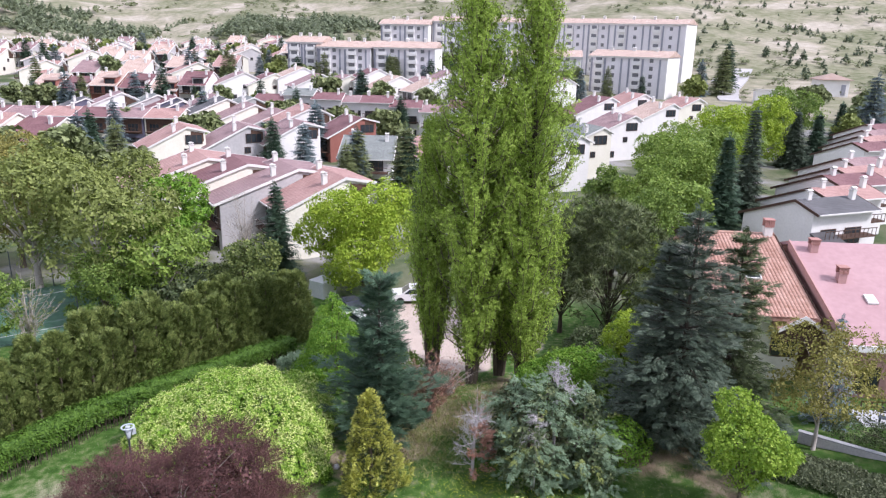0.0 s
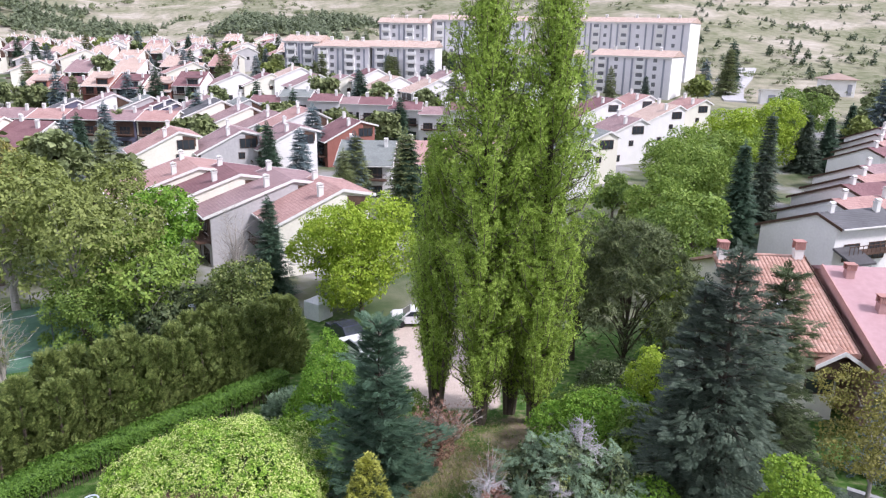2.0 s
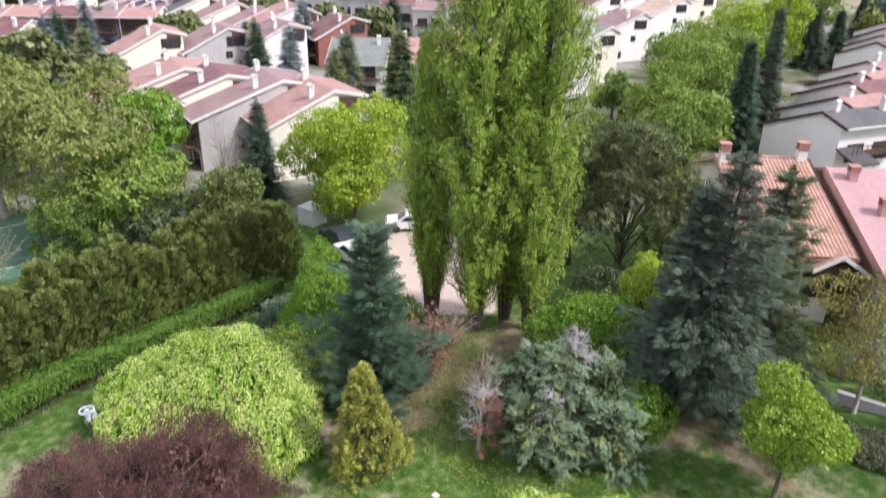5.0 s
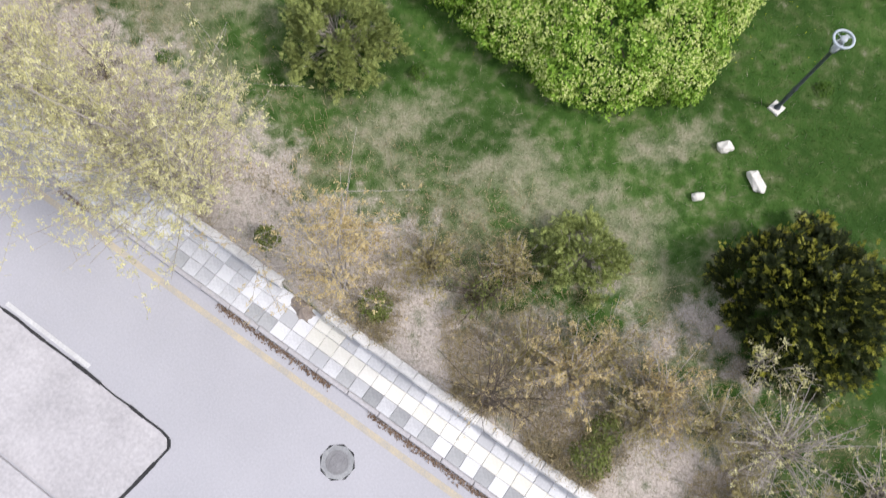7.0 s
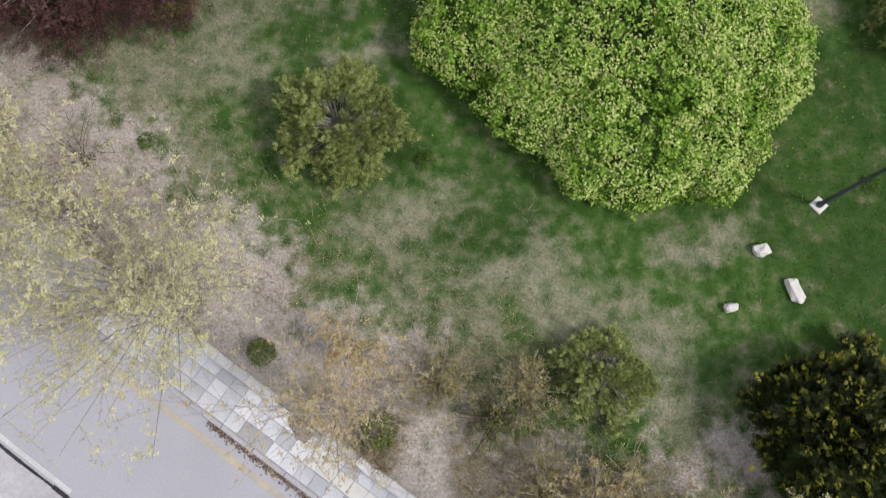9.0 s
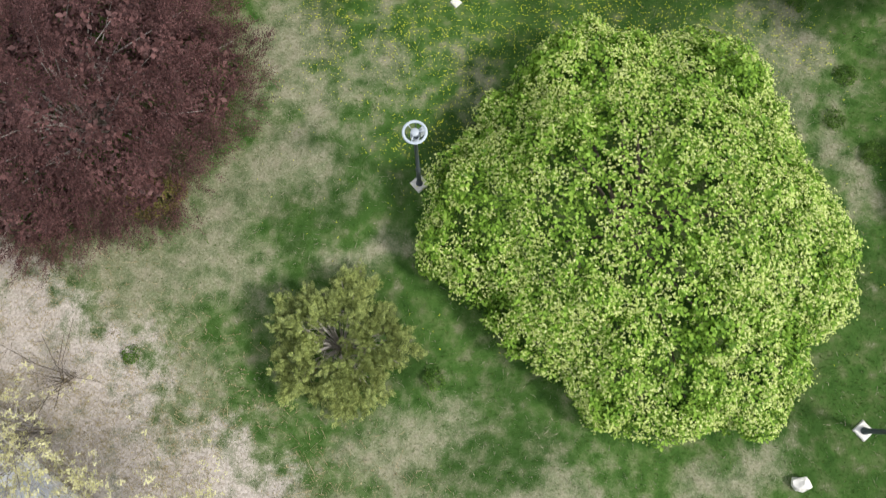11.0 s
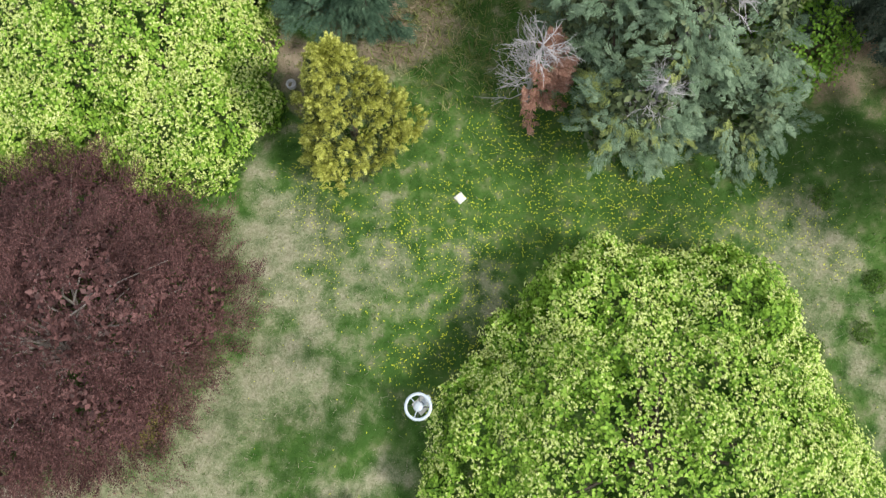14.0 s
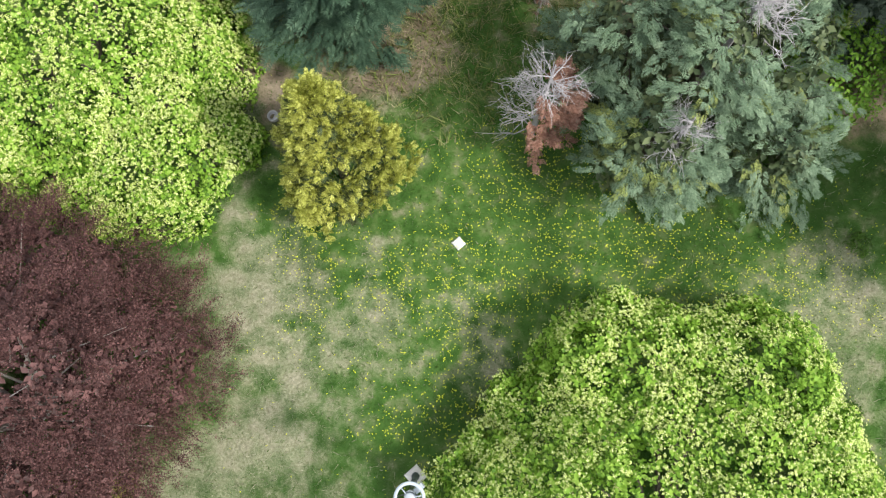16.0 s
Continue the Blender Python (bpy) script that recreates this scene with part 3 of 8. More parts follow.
def conifer_fronds(h, rad, low, r, tiers, per, step, size, droop=0.25, rise=0.15, power=0.9, template=None, fill=1.0):
    """Sprays along whorls of branches. Returns arrays and the branch lines."""
    P, Y, Z, S, lines = [], [], [], [], []
    for i in range(tiers):
        q = i / (tiers - 1)
        z0 = low + (h - low) * (q ** 0.9) * 0.985
        ln0 = rad * max(0.04, (1 - q)) ** power
        n = max(4, int(per * (0.55 + 0.45 * (1 - q))))
        for j in range(n):
            a = 2 * math.pi * (j + r.uniform(-0.3, 0.3)) / n + i * 1.1
            ln = ln0 * r.uniform(0.72, 1.12)
            d = np.array((math.cos(a), math.sin(a), 0))
            side = np.array((-d[1], d[0], 0))
            up = rise * (0.3 + 1.4 * q)
            m = max(2, int(ln / step))
            line = []
            for k in range(m + 1):
                s = (k + r.uniform(0, 0.5)) / (m + 0.5)
                p = d * ln * s + np.array((0, 0, z0 + up * ln * s - droop * ln * s * s))
                line.append(p)
                for sg in ((-1, 1, 0) if k < m else (0,)):
                    if sg and r.rand() > fill:
                        continue
                    yv = d * (0.75 if sg else 1) + side * sg * r.uniform(0.5, 1.0) + np.array((0, 0, r.uniform(-0.35, 0.12)))
                    P.append(p + r.uniform(-0.04, 0.04, 3))
                    Y.append(yv)
                    Z.append(np.array((0, 0, 1.0)) + r.normal(size=3) * 0.3)
                    S.append(size * (0.55 + 0.5 * (1 - s * 0.5)) * r.uniform(0.75, 1.25) * (0.6 + 0.4 * (1 - q)))
            lines.append((z0, [np.array((0, 0, z0))] + line[:: max(1, m // 3)]))
    # the leader
    for k in range(6):
        P.append(np.array((0, 0, h - 0.12 * k * size * 2)))
        Y.append(np.array((r.uniform(-0.4, 0.4), r.uniform(-0.4, 0.4), 1.0)))
        Z.append(r.normal(size=3))
        S.append(size * 0.6)
    rot = turned(np.array(Y), np.array(Z), np.array(S))
    return laid(template or T_FROND, np.array(P), rot), lines


def conifer(name, label, x, y, z, h, rad, low, leaf, r, tiers=26, per=9, step=0.3, size=0.55, droop=0.25, rise=0.15, power=0.9, template=None, bark="barkdark", trunk=0.16, group="", fill=1.0, category="conifer"):
    t = thing(name, label, category, x, y, z, r.uniform(0, 360), group)
    (v, f), lines = conifer_fronds(h, rad, low, r, tiers, per, step, size, droop, rise, power, template, fill)
    w = Mesh()
    w.tube([(0, 0, -0.15), (0, 0, h * 0.5), (0, 0, h * 0.97)], [trunk * 1.2, trunk * 0.6, 0.02], 7)
    part("trunk", w, bark, t)
    w = Mesh()
    for z0, ln in lines[::2]:
        w.tube([tuple(q) for q in ln], [trunk * 0.28 * (1 - z0 / h) + 0.012] + [0.014] * (len(ln) - 2) + [0.005], 4)
    tagged(part("branchwork", w, bark, t), kind="stuff")
    part("crown", fast_mesh("crown", v, f), leaf, t)
    return t


def plumes(P, D, L, W, per, size, r, template=None, droop=0.25, flat=0.4, spread=0.9):
    """Feathered plumes: small sprays packed round a line that bends down towards its end."""
    P, D = np.asarray(P, float), np.asarray(D, float)
    L, W = np.broadcast_to(L, len(P)).astype(float), np.broadcast_to(W, len(P)).astype(float)
    D = D / np.maximum(np.linalg.norm(D, axis=1, keepdims=True), 1e-9)
    side = np.cross(D, np.array((0.05, 0.03, 1.0)))
    side = side / np.maximum(np.linalg.norm(side, axis=1, keepdims=True), 1e-9)
    up = np.cross(side, D)
    per = np.maximum(2, np.broadcast_to(per, len(P)).astype(int))
    k = np.repeat(np.arange(len(P)), per)
    n = len(k)
    s = r.uniform(0.04, 1.0, n)
    w = W[k] * (np.sin(math.pi * s ** 0.7) * 0.85 + 0.15 * (1 - s))
    a, b = r.uniform(-1, 1, n), r.normal(size=n) * flat
    pos = P[k] + D[k] * (s * L[k])[:, None] + side[k] * (a * w)[:, None] + up[k] * (b * w)[:, None]
    pos[:, 2] -= droop * L[k] * s * s
    d = D[k] + side[k] * (a * spread * (1.1 - 0.6 * s))[:, None] + up[k] * (b * 0.5 + 0.08)[:, None] + r.normal(size=(n, 3)) * 0.18
    d[:, 2] -= droop * 1.4 * s
    z = up[k] + r.normal(size=(n, 3)) * 0.3
    return laid(template or T_PLUME, pos, turned(d, z, size * r.uniform(0.7, 1.25, n)))


def tiered_conifer(name, label, x, y, z, h, rad, low, leaf, r, tiers=15, per=8, size=0.42, dens=13, droop=0.12, rise=0.1, power=0.75, trunk=0.2, bark="barkdark", group="", tip=None, wild=0.16):
    """A cedar: uneven layers of long flat branches, thinner towards the top."""
    t = thing(name, label, "conifer", x, y, z, r.uniform(0, 360), group)
    P, D, L = [], [], []
    w = Mesh()
    for i in range(tiers):
        q = (i + r.uniform(-0.3, 0.3)) / tiers
        q = min(max(q, 0.0), 0.97)
        z0 = low + (h - low) * q
        n = max(4, int(per * (0.6 + 0.4 * (1 - q))))
        off = r.uniform(0, 6.28)
        for j in range(n):
            a = off + 2 * math.pi * (j + r.uniform(-0.35, 0.35)) / n
            ln = (rad * (1 - q) ** power * r.uniform(0.62, 1.12) + 0.25) * (1 + wild * math.sin(a * 2 + i * 0.4)) * (1 + wild * r.normal() * 0.6)
            zz = z0 + r.uniform(-0.14, 0.14) * (h - low) / tiers
            up = rise * r.uniform(0.2, 1.8) + 0.35 * q * q
            P.append((0, 0, zz))
            D.append((math.cos(a), math.sin(a), up))
            L.append(ln)
            e = np.array((math.cos(a), math.sin(a), up - droop * 0.4)) * ln
            w.tube([(0, 0, zz - 0.05), (e[0] * 0.5, e[1] * 0.5, zz + e[2] * 0.5), (e[0] * 0.9, e[1] * 0.9, zz + e[2] * 0.8)], [trunk * 0.3 * (1 - q) + 0.012, 0.02, 0.006], 4)
    P, D, L = np.array(P), np.array(D), np.array(L)
    v, f = plumes(P + D * L[:, None] * 0.08, D, L * 0.98, 0.16 + L * 0.27, L * dens + 8, size, r, template=tip, droop=droop, flat=0.11)
    lead = plumes([(0, 0, h - 1.5), (0, 0, h - 1.0), (0.05, 0, h - 2.4)], [(0.05, 0, 1), (-0.03, 0.04, 1), (0, 0.05, 1)], 1.2, 0.22, 16, size * 0.7, r, droop=0)
    part("trunk", Mesh().tube([(0, 0, -0.15), (0, 0, h * 0.5), (0, 0, h * 0.98)], [trunk * 1.2, trunk * 0.6, 0.02], 7), bark, t)
    tagged(part("branchwork", w, bark, t), kind="stuff")
    part("crown", fast_mesh("crown", *merged((v, f), lead)), leaf, t)
    return t

# ---- the ground ----
# street axes: U runs along the street, S across it towards the park
U, S_AX = np.array((0.857, -0.515)), np.array((0.515, 0.857))
KERB, WALL_OUT, WALL_IN = 0.38, 1.66, 1.9


def us(x, y):
    return x * U[0] + y * U[1], x * S_AX[0] + y * S_AX[1]


def xy(u, s):
    return u * U[0] + s * S_AX[0], u * U[1] + s * S_AX[1]


LEFT_Y, LEFT_Z = [-3000, 26, 47, 150, 222, 262, 300, 400, 550, 800, 1100, 4000], [0, 0, -3, -3, 3.5, 6, 6.5, 11, 25, 61, 50, 20]
RIGHT_Y, RIGHT_Z = [-3000, 26, 47, 120, 200, 236, 300, 400, 500, 600, 800, 1100, 4000], [0, 0, -3, -3, 0, 1.5, 9, 24, 43, 63, 66, 55, 20]


def height(x, y):
    """The lie of the land."""
    x, y = np.asarray(x, float), np.asarray(y, float)
    lf, rt = np.interp(y, LEFT_Y, LEFT_Z), np.interp(y, RIGHT_Y, RIGHT_Z)
    k = smooth(-10, 110, x)
    z = lf * (1 - k) + rt * k
    far = smooth(260, 520, y)
    z = z + far * (6 * np.sin(x * 0.012 + 1.2) + 4 * np.sin(x * 0.031 + y * 0.013) + 2.5 * np.sin(x * 0.07 + y * 0.04))
    return z + 0.02 * np.clip(x, -25, 25) * smooth(60, 26, y)


def lawn_z(x, y):
    """The land with the small unevenness of the lawn."""
    s = us(x, y)[1]
    wob = 0.05 * np.sin(x * 0.9 + 0.4 * y) * np.sin(y * 0.7) + 0.03 * np.sin(x * 2.3 + 1) * np.sin(y * 1.9)
    return height(x, y) + wob * smooth(1.9, 4, s) * smooth(60, 40, s)


def park_z(x, y):
    return float(lawn_z(np.float64(x), np.float64(y)))


def axis_steps(fine0, fine1, step, lo, hi, grow=1.22):
    a = list(np.arange(fine0, fine1 + step / 2, step))
    d = step
    while a[0] > lo:
        d *= grow
        a.insert(0, a[0] - d)
    d = step
    while a[-1] < hi:
        d *= grow
        a.append(a[-1] + d)
    return np.array(a)


gu = axis_steps(-34, 26, 0.34, -2600, 2600, 1.16)
gs = axis_steps(1.75, 46, 0.34, -400, 2600, 1.09)
gs = np.sort(np.concatenate([gs[np.abs(gs - 1.75) > 0.02], [1.72, 1.78]]))
GU, GS = np.meshgrid(gu, gs)
GX, GY = GU * U[0] + GS * S_AX[0], GU * U[1] + GS * S_AX[1]
GZ = height(GX, GY)
GZ = lawn_z(GX, GY)
GZ = np.where(GS < 1.75, np.minimum(GZ, 0) - 0.62, GZ)
nu, ns_ = len(gu), len(gs)
idx = np.arange(nu * ns_).reshape(ns_, nu)
gf = np.stack([idx[:-1, :-1], idx[:-1, 1:], idx[1:, 1:], idx[1:, :-1]], -1).reshape(-1, 4)
ground_me = fast_mesh("ground", np.stack([GX, GY, GZ], -1).reshape(-1, 3), gf, True)


def spots(x, y, rows):
    out = np.zeros_like(x)
    x, y = x + 0.55 * np.sin(1.7 * y + 0.9 * x) + 0.3 * np.sin(3.3 * y - 2.4 * x + 1) + 0.16 * np.sin(6.1 * x + 4.7 * y), y + 0.5 * np.sin(1.5 * x - 1.1 * y + 2) + 0.3 * np.sin(3.7 * x + 2.1 * y) + 0.16 * np.sin(5.3 * x - 6.3 * y)
    for cx, cy, r in rows:
        out = np.maximum(out, np.exp(-(((x - cx) ** 2 + (y - cy) ** 2) / (r * r * 1.3))))
    return out


STRAW = [(-0.6, 8.0, 0.55), (0.4, 7.9, 0.50), (1.5, 7.6, 0.50), (2.5, 7.2, 0.50), (3.7, 7.0, 0.55), (4.4, 6.6, 0.45), (-3.1, 7.4, 0.60), (-1.7, 8.6, 0.50), (6.6, 4.9, 0.60), (6.3, 5.9, 0.45), (-5.2, 21.7, 0.70), (-5.8, 23.0, 0.60), (-5.6, 20.1, 0.60), (-3.5, 18.3, 0.80), (-3.4, 17.0, 0.80), (-4.2, 16.3, 0.70), (-5.1, 15.1, 0.90), (-6.2, 14.1, 0.90), (-2.3, 18.9, 0.70), (-1.8, 20.4, 0.50), (8.3, 19.6, 0.70), (9.3, 20.3, 0.60), (-7.2, 12.4, 2.2), (-5.6, 14.4, 1.6), (-4.3, 16.4, 1.3), (-4.9, 19.3, 1.3), (-6.6, 12.8, 1.8), (-5.0, 16.6, 1.0), (-0.5, 8.2, 1.6), (2.9, 7.2, 1.2), (4.4, 6.7, 1.3), (-5.7, 13.6, 1.6), (-3.6, 6.6, 1.8), (-6.0, 13.9, 1.5), (-4.4, 15.5, 1.3), (-4.6, 18.8, 1.1), (-2.1, 18.8, 1.0), (8.5, 20.1, 1.2), (9.6, 18.6, 0.8), (-7.8, 11.7, 2.2), (-3.1, 17.0, 1.3), (14.5, 20.5, 2.0), (-1.8, 13.2, 0.8), (0.9, 18.3, 0.9), (7.5, 8.2, 1.0), (-16, 20, 2.0), (10.5, 16.5, 0.8), (6.3, 5.3, 1.3), (7.3, 4.1, 1.5), (1.2, 6.1, 1.4)]
SOIL = [(-9.0, 9.8, 1.9), (-7.5, 9.2, 1.0), (-10.2, 10.8, 1.5), (-11.8, 12.6, 1.2), (-7.0, 8.2, 1.6), (-10.5, 11.0, 1.8), (-9.0, 8.5, 2.2), (-5.4, 6.0, 1.7), (-1.6, 4.4, 1.6), (1.2, 3.2, 0.7), (4.8, 1.2, 1.7), (7.6, 0.4, 1.3), (8.5, 3.2, 1.2), (6.5, 3.2, 1.1)]
# brown soil, its spread and tone also painting shade under trees and shrubs
EARTH_SHADE = [(-1.8, 24.6, 0.9), (-1.5, 26.2, 1.1), (-5.3, 24.3, 1.1), (-1.4, 27.5, 1.2), (10.0, 25.2, 1.5), (11.0, 26.5, 1.8), (12.4, 24.0, 1.1), (12.8, 22.0, 0.8), (13.2, 23.6, 1.0), (4.0, 27.5, 2.0), (6.5, 26.5, 2.0), (1.0, 29.5, 2.2), (-1.2, 30.0, 2.2), (-3.5, 26.5, 1.4), (8.0, 29.0, 2.5), (5.5, 30.5, 2.5), (12.0, 30.0, 3.0), (9.0, 33.0, 2.5), (4.0, 34.0, 2.5)]
# lush grass; spots right of x 16 also paint shade beneath the trees
LUSH_SHADE = [(14.0, 2.5, 3.0), (16.5, 24.5, 3.0), (20.0, 22.5, 3.0), (23, 25, 3.0), (12.5, 18.8, 1.6), (14.5, 8.0, 3.0), (9.0, 10.0, 1.6), (12.6, 11.0, 2.2), (12.5, 7.0, 2.0), (-3.8, 19.8, 0.9), (-1.4, 15.6, 1.0), (-3.0, 15.0, 0.8), (1.9, 21.7, 1.4), (9.6, 22.6, 1.4), (2.0, 9.0, 1.6), (-3.6, 14.3, 0.8), (-1.2, 11.4, 1.3), (5.5, 20.8, 1.5), (11.5, 13, 2.0), (11, 8.5, 1.6), (0.2, 17.2, 0.9)]
fx, fy, fs = GX.ravel(), GY.ravel(), GS.ravel()


def straw_at(x, y):
    u, s = us(x, y)
    wob = 0.8 * np.sin(u * 0.8) + 0.5 * np.sin(u * 2.1 + 1)
    return np.maximum(np.maximum(spots(x, y, STRAW), 0.34 * smooth(13.0, 7.0, s + wob) * smooth(12.5, 8.5, u)), 0.85 * smooth(6.6, 4.4, s + wob) * (s > 1.75) * smooth(13.5, 10.5, u))


def soil_at(x, y):
    u, s = us(x, y)
    wob = 0.5 * np.sin(u * 1.3 + 2) + 0.3 * np.sin(u * 3.1)
    return np.maximum(spots(x, y, SOIL), 0.95 * smooth(6.3, 3.4, s + wob) * (s > 1.75) * smooth(13.0, 10.0, u))


straw = 0.7 * straw_at(fx, fy)
soil = soil_at(fx, fy)
lush_shade = spots(fx, fy, LUSH_SHADE)
earth = spots(fx, fy, EARTH_SHADE)
yard = smooth(40, 44, fy) * smooth(55, 51, fy) * smooth(-9, -6, fx) * smooth(8, 4, fx)
yard = np.maximum(yard, smooth(36, 39, fy) * smooth(47, 44, fy) * smooth(-5.5, -3.5, fx) * smooth(3.0, 1.5, fx))
town = smooth(47, 62, fy) * smooth(330, 250, fy)
wild = smooth(215, 280, fy + np.clip(fx, 0, 90) * 0.6)
for nm, arr in (("straw", straw), ("soil", soil), ("lush_shade", lush_shade), ("earth", earth), ("yard", yard), ("town", town), ("wild", wild)):
    at = ground_me.attributes.new(nm, "FLOAT", "POINT")
    at.data.foreach_set("value", arr.astype(np.float32))


def ground_material():
    m = bpy.data.materials.new("ground")
    m.use_nodes = True
    n, l = m.node_tree.nodes, m.node_tree.links
    b = n["Principled BSDF"]
    co = n.new("ShaderNodeTexCoord")

    def nz(scale, detail=5):
        q = n.new("ShaderNodeTexNoise")
        q.inputs["Scale"].default_value, q.inputs["Detail"].default_value = scale, detail
        l.new(co.outputs["Object"], q.inputs["Vector"])
        return q.outputs["Fac"]

    def col(fac, stops):
        r = ramp(n, stops)
        l.new(fac, r.inputs["Fac"])
        return r.outputs["Color"]

    def mixed(fac, a, c):
        q = n.new("ShaderNodeMix")
        q.data_type = "RGBA"
        l.new(fac, q.inputs["Factor"])
        l.new(a, q.inputs["A"])
        l.new(c, q.inputs["B"])
        return q.outputs["Result"]

    def mask(name, grain, lo=0.35, hi=0.85, amount=1.5):
        """An area with ragged edges."""
        a = n.new("ShaderNodeAttribute")
        a.attribute_name = name
        q = n.new("ShaderNodeMath")
        q.operation = "MULTIPLY_ADD"
        l.new(grain, q.inputs[0])
        q.inputs[1].default_value = amount
        l.new(a.outputs["Fac"], q.inputs[2])
        w = n.new("ShaderNodeMath")
        w.operation = "SUBTRACT"
        l.new(q.outputs[0], w.inputs[0])
        w.inputs[1].default_value = amount * 0.5
        s = n.new("ShaderNodeMapRange")
        s.interpolation_type = "SMOOTHSTEP"
        s.inputs["From Min"].default_value, s.inputs["From Max"].default_value = lo, hi
        l.new(w.outputs[0], s.inputs["Value"])
        return s.outputs["Result"]

    patch, mid, fine, speck, mottle = nz(0.35, 4), nz(1.1, 10), nz(14, 6), nz(34, 8), nz(2.4, 12)
    grass = col(mottle, [(0.28, (0.032, 0.08, 0.015)), (0.46, (0.058, 0.125, 0.025)), (0.58, (0.1, 0.162, 0.046)), (0.72, (0.2, 0.215, 0.11))])
    lush_shadec = col(mottle, [(0.3, (0.022, 0.056, 0.011)), (0.5, (0.036, 0.082, 0.017)), (0.7, (0.075, 0.115, 0.034))])
    strawc = col(fine, [(0.3, (0.23, 0.222, 0.145)), (0.7, (0.375, 0.355, 0.255))])
    soilc = col(fine, [(0.3, (0.38, 0.335, 0.295)), (0.7, (0.6, 0.54, 0.49))])
    earth_shadec = col(mid, [(0.3, (0.15, 0.115, 0.08)), (0.5, (0.24, 0.19, 0.135)), (0.7, (0.33, 0.27, 0.2))])
    yardc = col(fine, [(0.3, (0.42, 0.34, 0.29)), (0.7, (0.60, 0.51, 0.45))])
    townc = col(nz(0.12, 5), [(0.38, (0.07, 0.10, 0.045)), (0.5, (0.15, 0.16, 0.10)), (0.6, (0.27, 0.265, 0.26))])
    wildc = col(nz(0.03, 8), [(0.32, (0.13, 0.145, 0.08)), (0.45, (0.2, 0.205, 0.13)), (0.55, (0.31, 0.285, 0.22)), (0.66, (0.5, 0.44, 0.39))])
    wildf = col(nz(0.25, 8), [(0.35, (0.115, 0.135, 0.065)), (0.65, (0.38, 0.35, 0.265))])
    half = n.new("ShaderNodeMix")
    half.data_type = "RGBA"
    half.inputs["Factor"].default_value = 0.4
    l.new(wildc, half.inputs["A"])
    l.new(wildf, half.inputs["B"])
    both = n.new("ShaderNodeMath")
    both.operation = "MULTIPLY_ADD"
    l.new(speck, both.inputs[0])
    both.inputs[1].default_value = 0.3
    hm = n.new("ShaderNodeMath")
    hm.operation = "MULTIPLY"
    l.new(mottle, hm.inputs[0])
    hm.inputs[1].default_value = 0.7
    l.new(hm.outputs[0], both.inputs[2])
    grain = both.outputs[0]
    c = mixed(mask("lush_shade", grain, 0.1, 1.1, 2.0), grass, lush_shadec)
    c = mixed(mask("straw", grain, 0.05, 1.05, 1.8), c, strawc)
    c = mixed(mask("earth", grain, 0.2, 0.95, 1.6), c, earth_shadec)
    c = mixed(mask("soil", grain, 0.3, 1.0, 2.4), c, soilc)
    c = mixed(mask("yard", mid, 0.35, 0.65, 0.5), c, yardc)
    c = mixed(mask("town", patch, 0.3, 0.7, 0.3), c, townc)
    c = mixed(mask("wild", patch, 0.3, 0.7, 0.4), c, half.outputs["Result"])
    sp = n.new("ShaderNodeMix")
    sp.data_type, sp.blend_type = "RGBA", "MULTIPLY"
    sp.inputs["Factor"].default_value = 1.0
    l.new(c, sp.inputs["A"])
    l.new(col(speck, [(0.3, (0.84, 0.85, 0.82)), (0.5, (0.98, 0.98, 0.98)), (0.7, (1.15, 1.14, 1.14))]), sp.inputs["B"])
    c = sp.outputs["Result"]
    l.new(c, b.inputs["Base Color"])
    b.inputs["Roughness"].default_value, b.inputs["Specular IOR Level"].default_value = 0.95, 0.1
    bp = n.new("ShaderNodeBump")
    bp.inputs["Strength"].default_value, bp.inputs["Distance"].default_value = 0.6, 0.05
    l.new(fine, bp.inputs["Height"])
    l.new(bp.outputs["Normal"], b.inputs["Normal"])
    return m


M["ground"] = ground_material()
ground = part("ground", ground_me, "ground")
tagged(ground, "patchy lawn with straw, bare soil and far dry hills", "ground", kind="structure")

# ---- street, kerbs, pavement and low wall ----
STREET = thing("road", "pale worn asphalt street with tar seams", "road", 0, 0, 0, math.degrees(math.atan2(U[1], U[0])), kind="structure")
ROAD_Z, WALK_Z = -0.50, -0.37
part("asphalt", Mesh().box(-90, 90, -5.9, KERB, ROAD_Z - 0.2, ROAD_Z), "asphalt", STREET)
patch = Mesh().slab([(-40, -5.85), (-4.75, -5.85), (-4.45, -3.32), (-4.6, -3.14), (-4.9, -3.09), (-40, -3.09)], ROAD_Z - 0.1, ROAD_Z + 0.006)
part("road_patch", patch, "concrete", STREET, "older grey asphalt patch")
seam_r = np.random.RandomState(4)
seam = Mesh()
edge = [(-40 + 0.5 * i, -3.09 + seam_r.uniform(-0.02, 0.02)) for i in range(70)] + [(-4.9, -3.09), (-4.6, -3.14), (-4.45, -3.32), (-4.5, -3.8), (-4.58, -4.5), (-4.68, -5.2), (-4.75, -5.8)]
for (a, b), (c, d) in zip(edge[:-1], edge[1:]):
    t = Vector((c - a, d - b, 0)).normalized()
    w = seam_r.uniform(0.02, 0.055)
    nx, ny = -t.y * w, t.x * w
    seam.slab([(a - nx, b - ny), (c - nx, d - ny), (c + nx, d + ny), (a + nx, b + ny)], ROAD_Z - 0.05, ROAD_Z + 0.009)
part("tar_seam", seam, "tar", STREET, "ragged black tar seam")
part("yellow_line", Mesh().box(-60, 60, -0.15, 0.02, ROAD_Z - 0.05, ROAD_Z + 0.005), "yellowline", STREET, "faded yellow edge line")
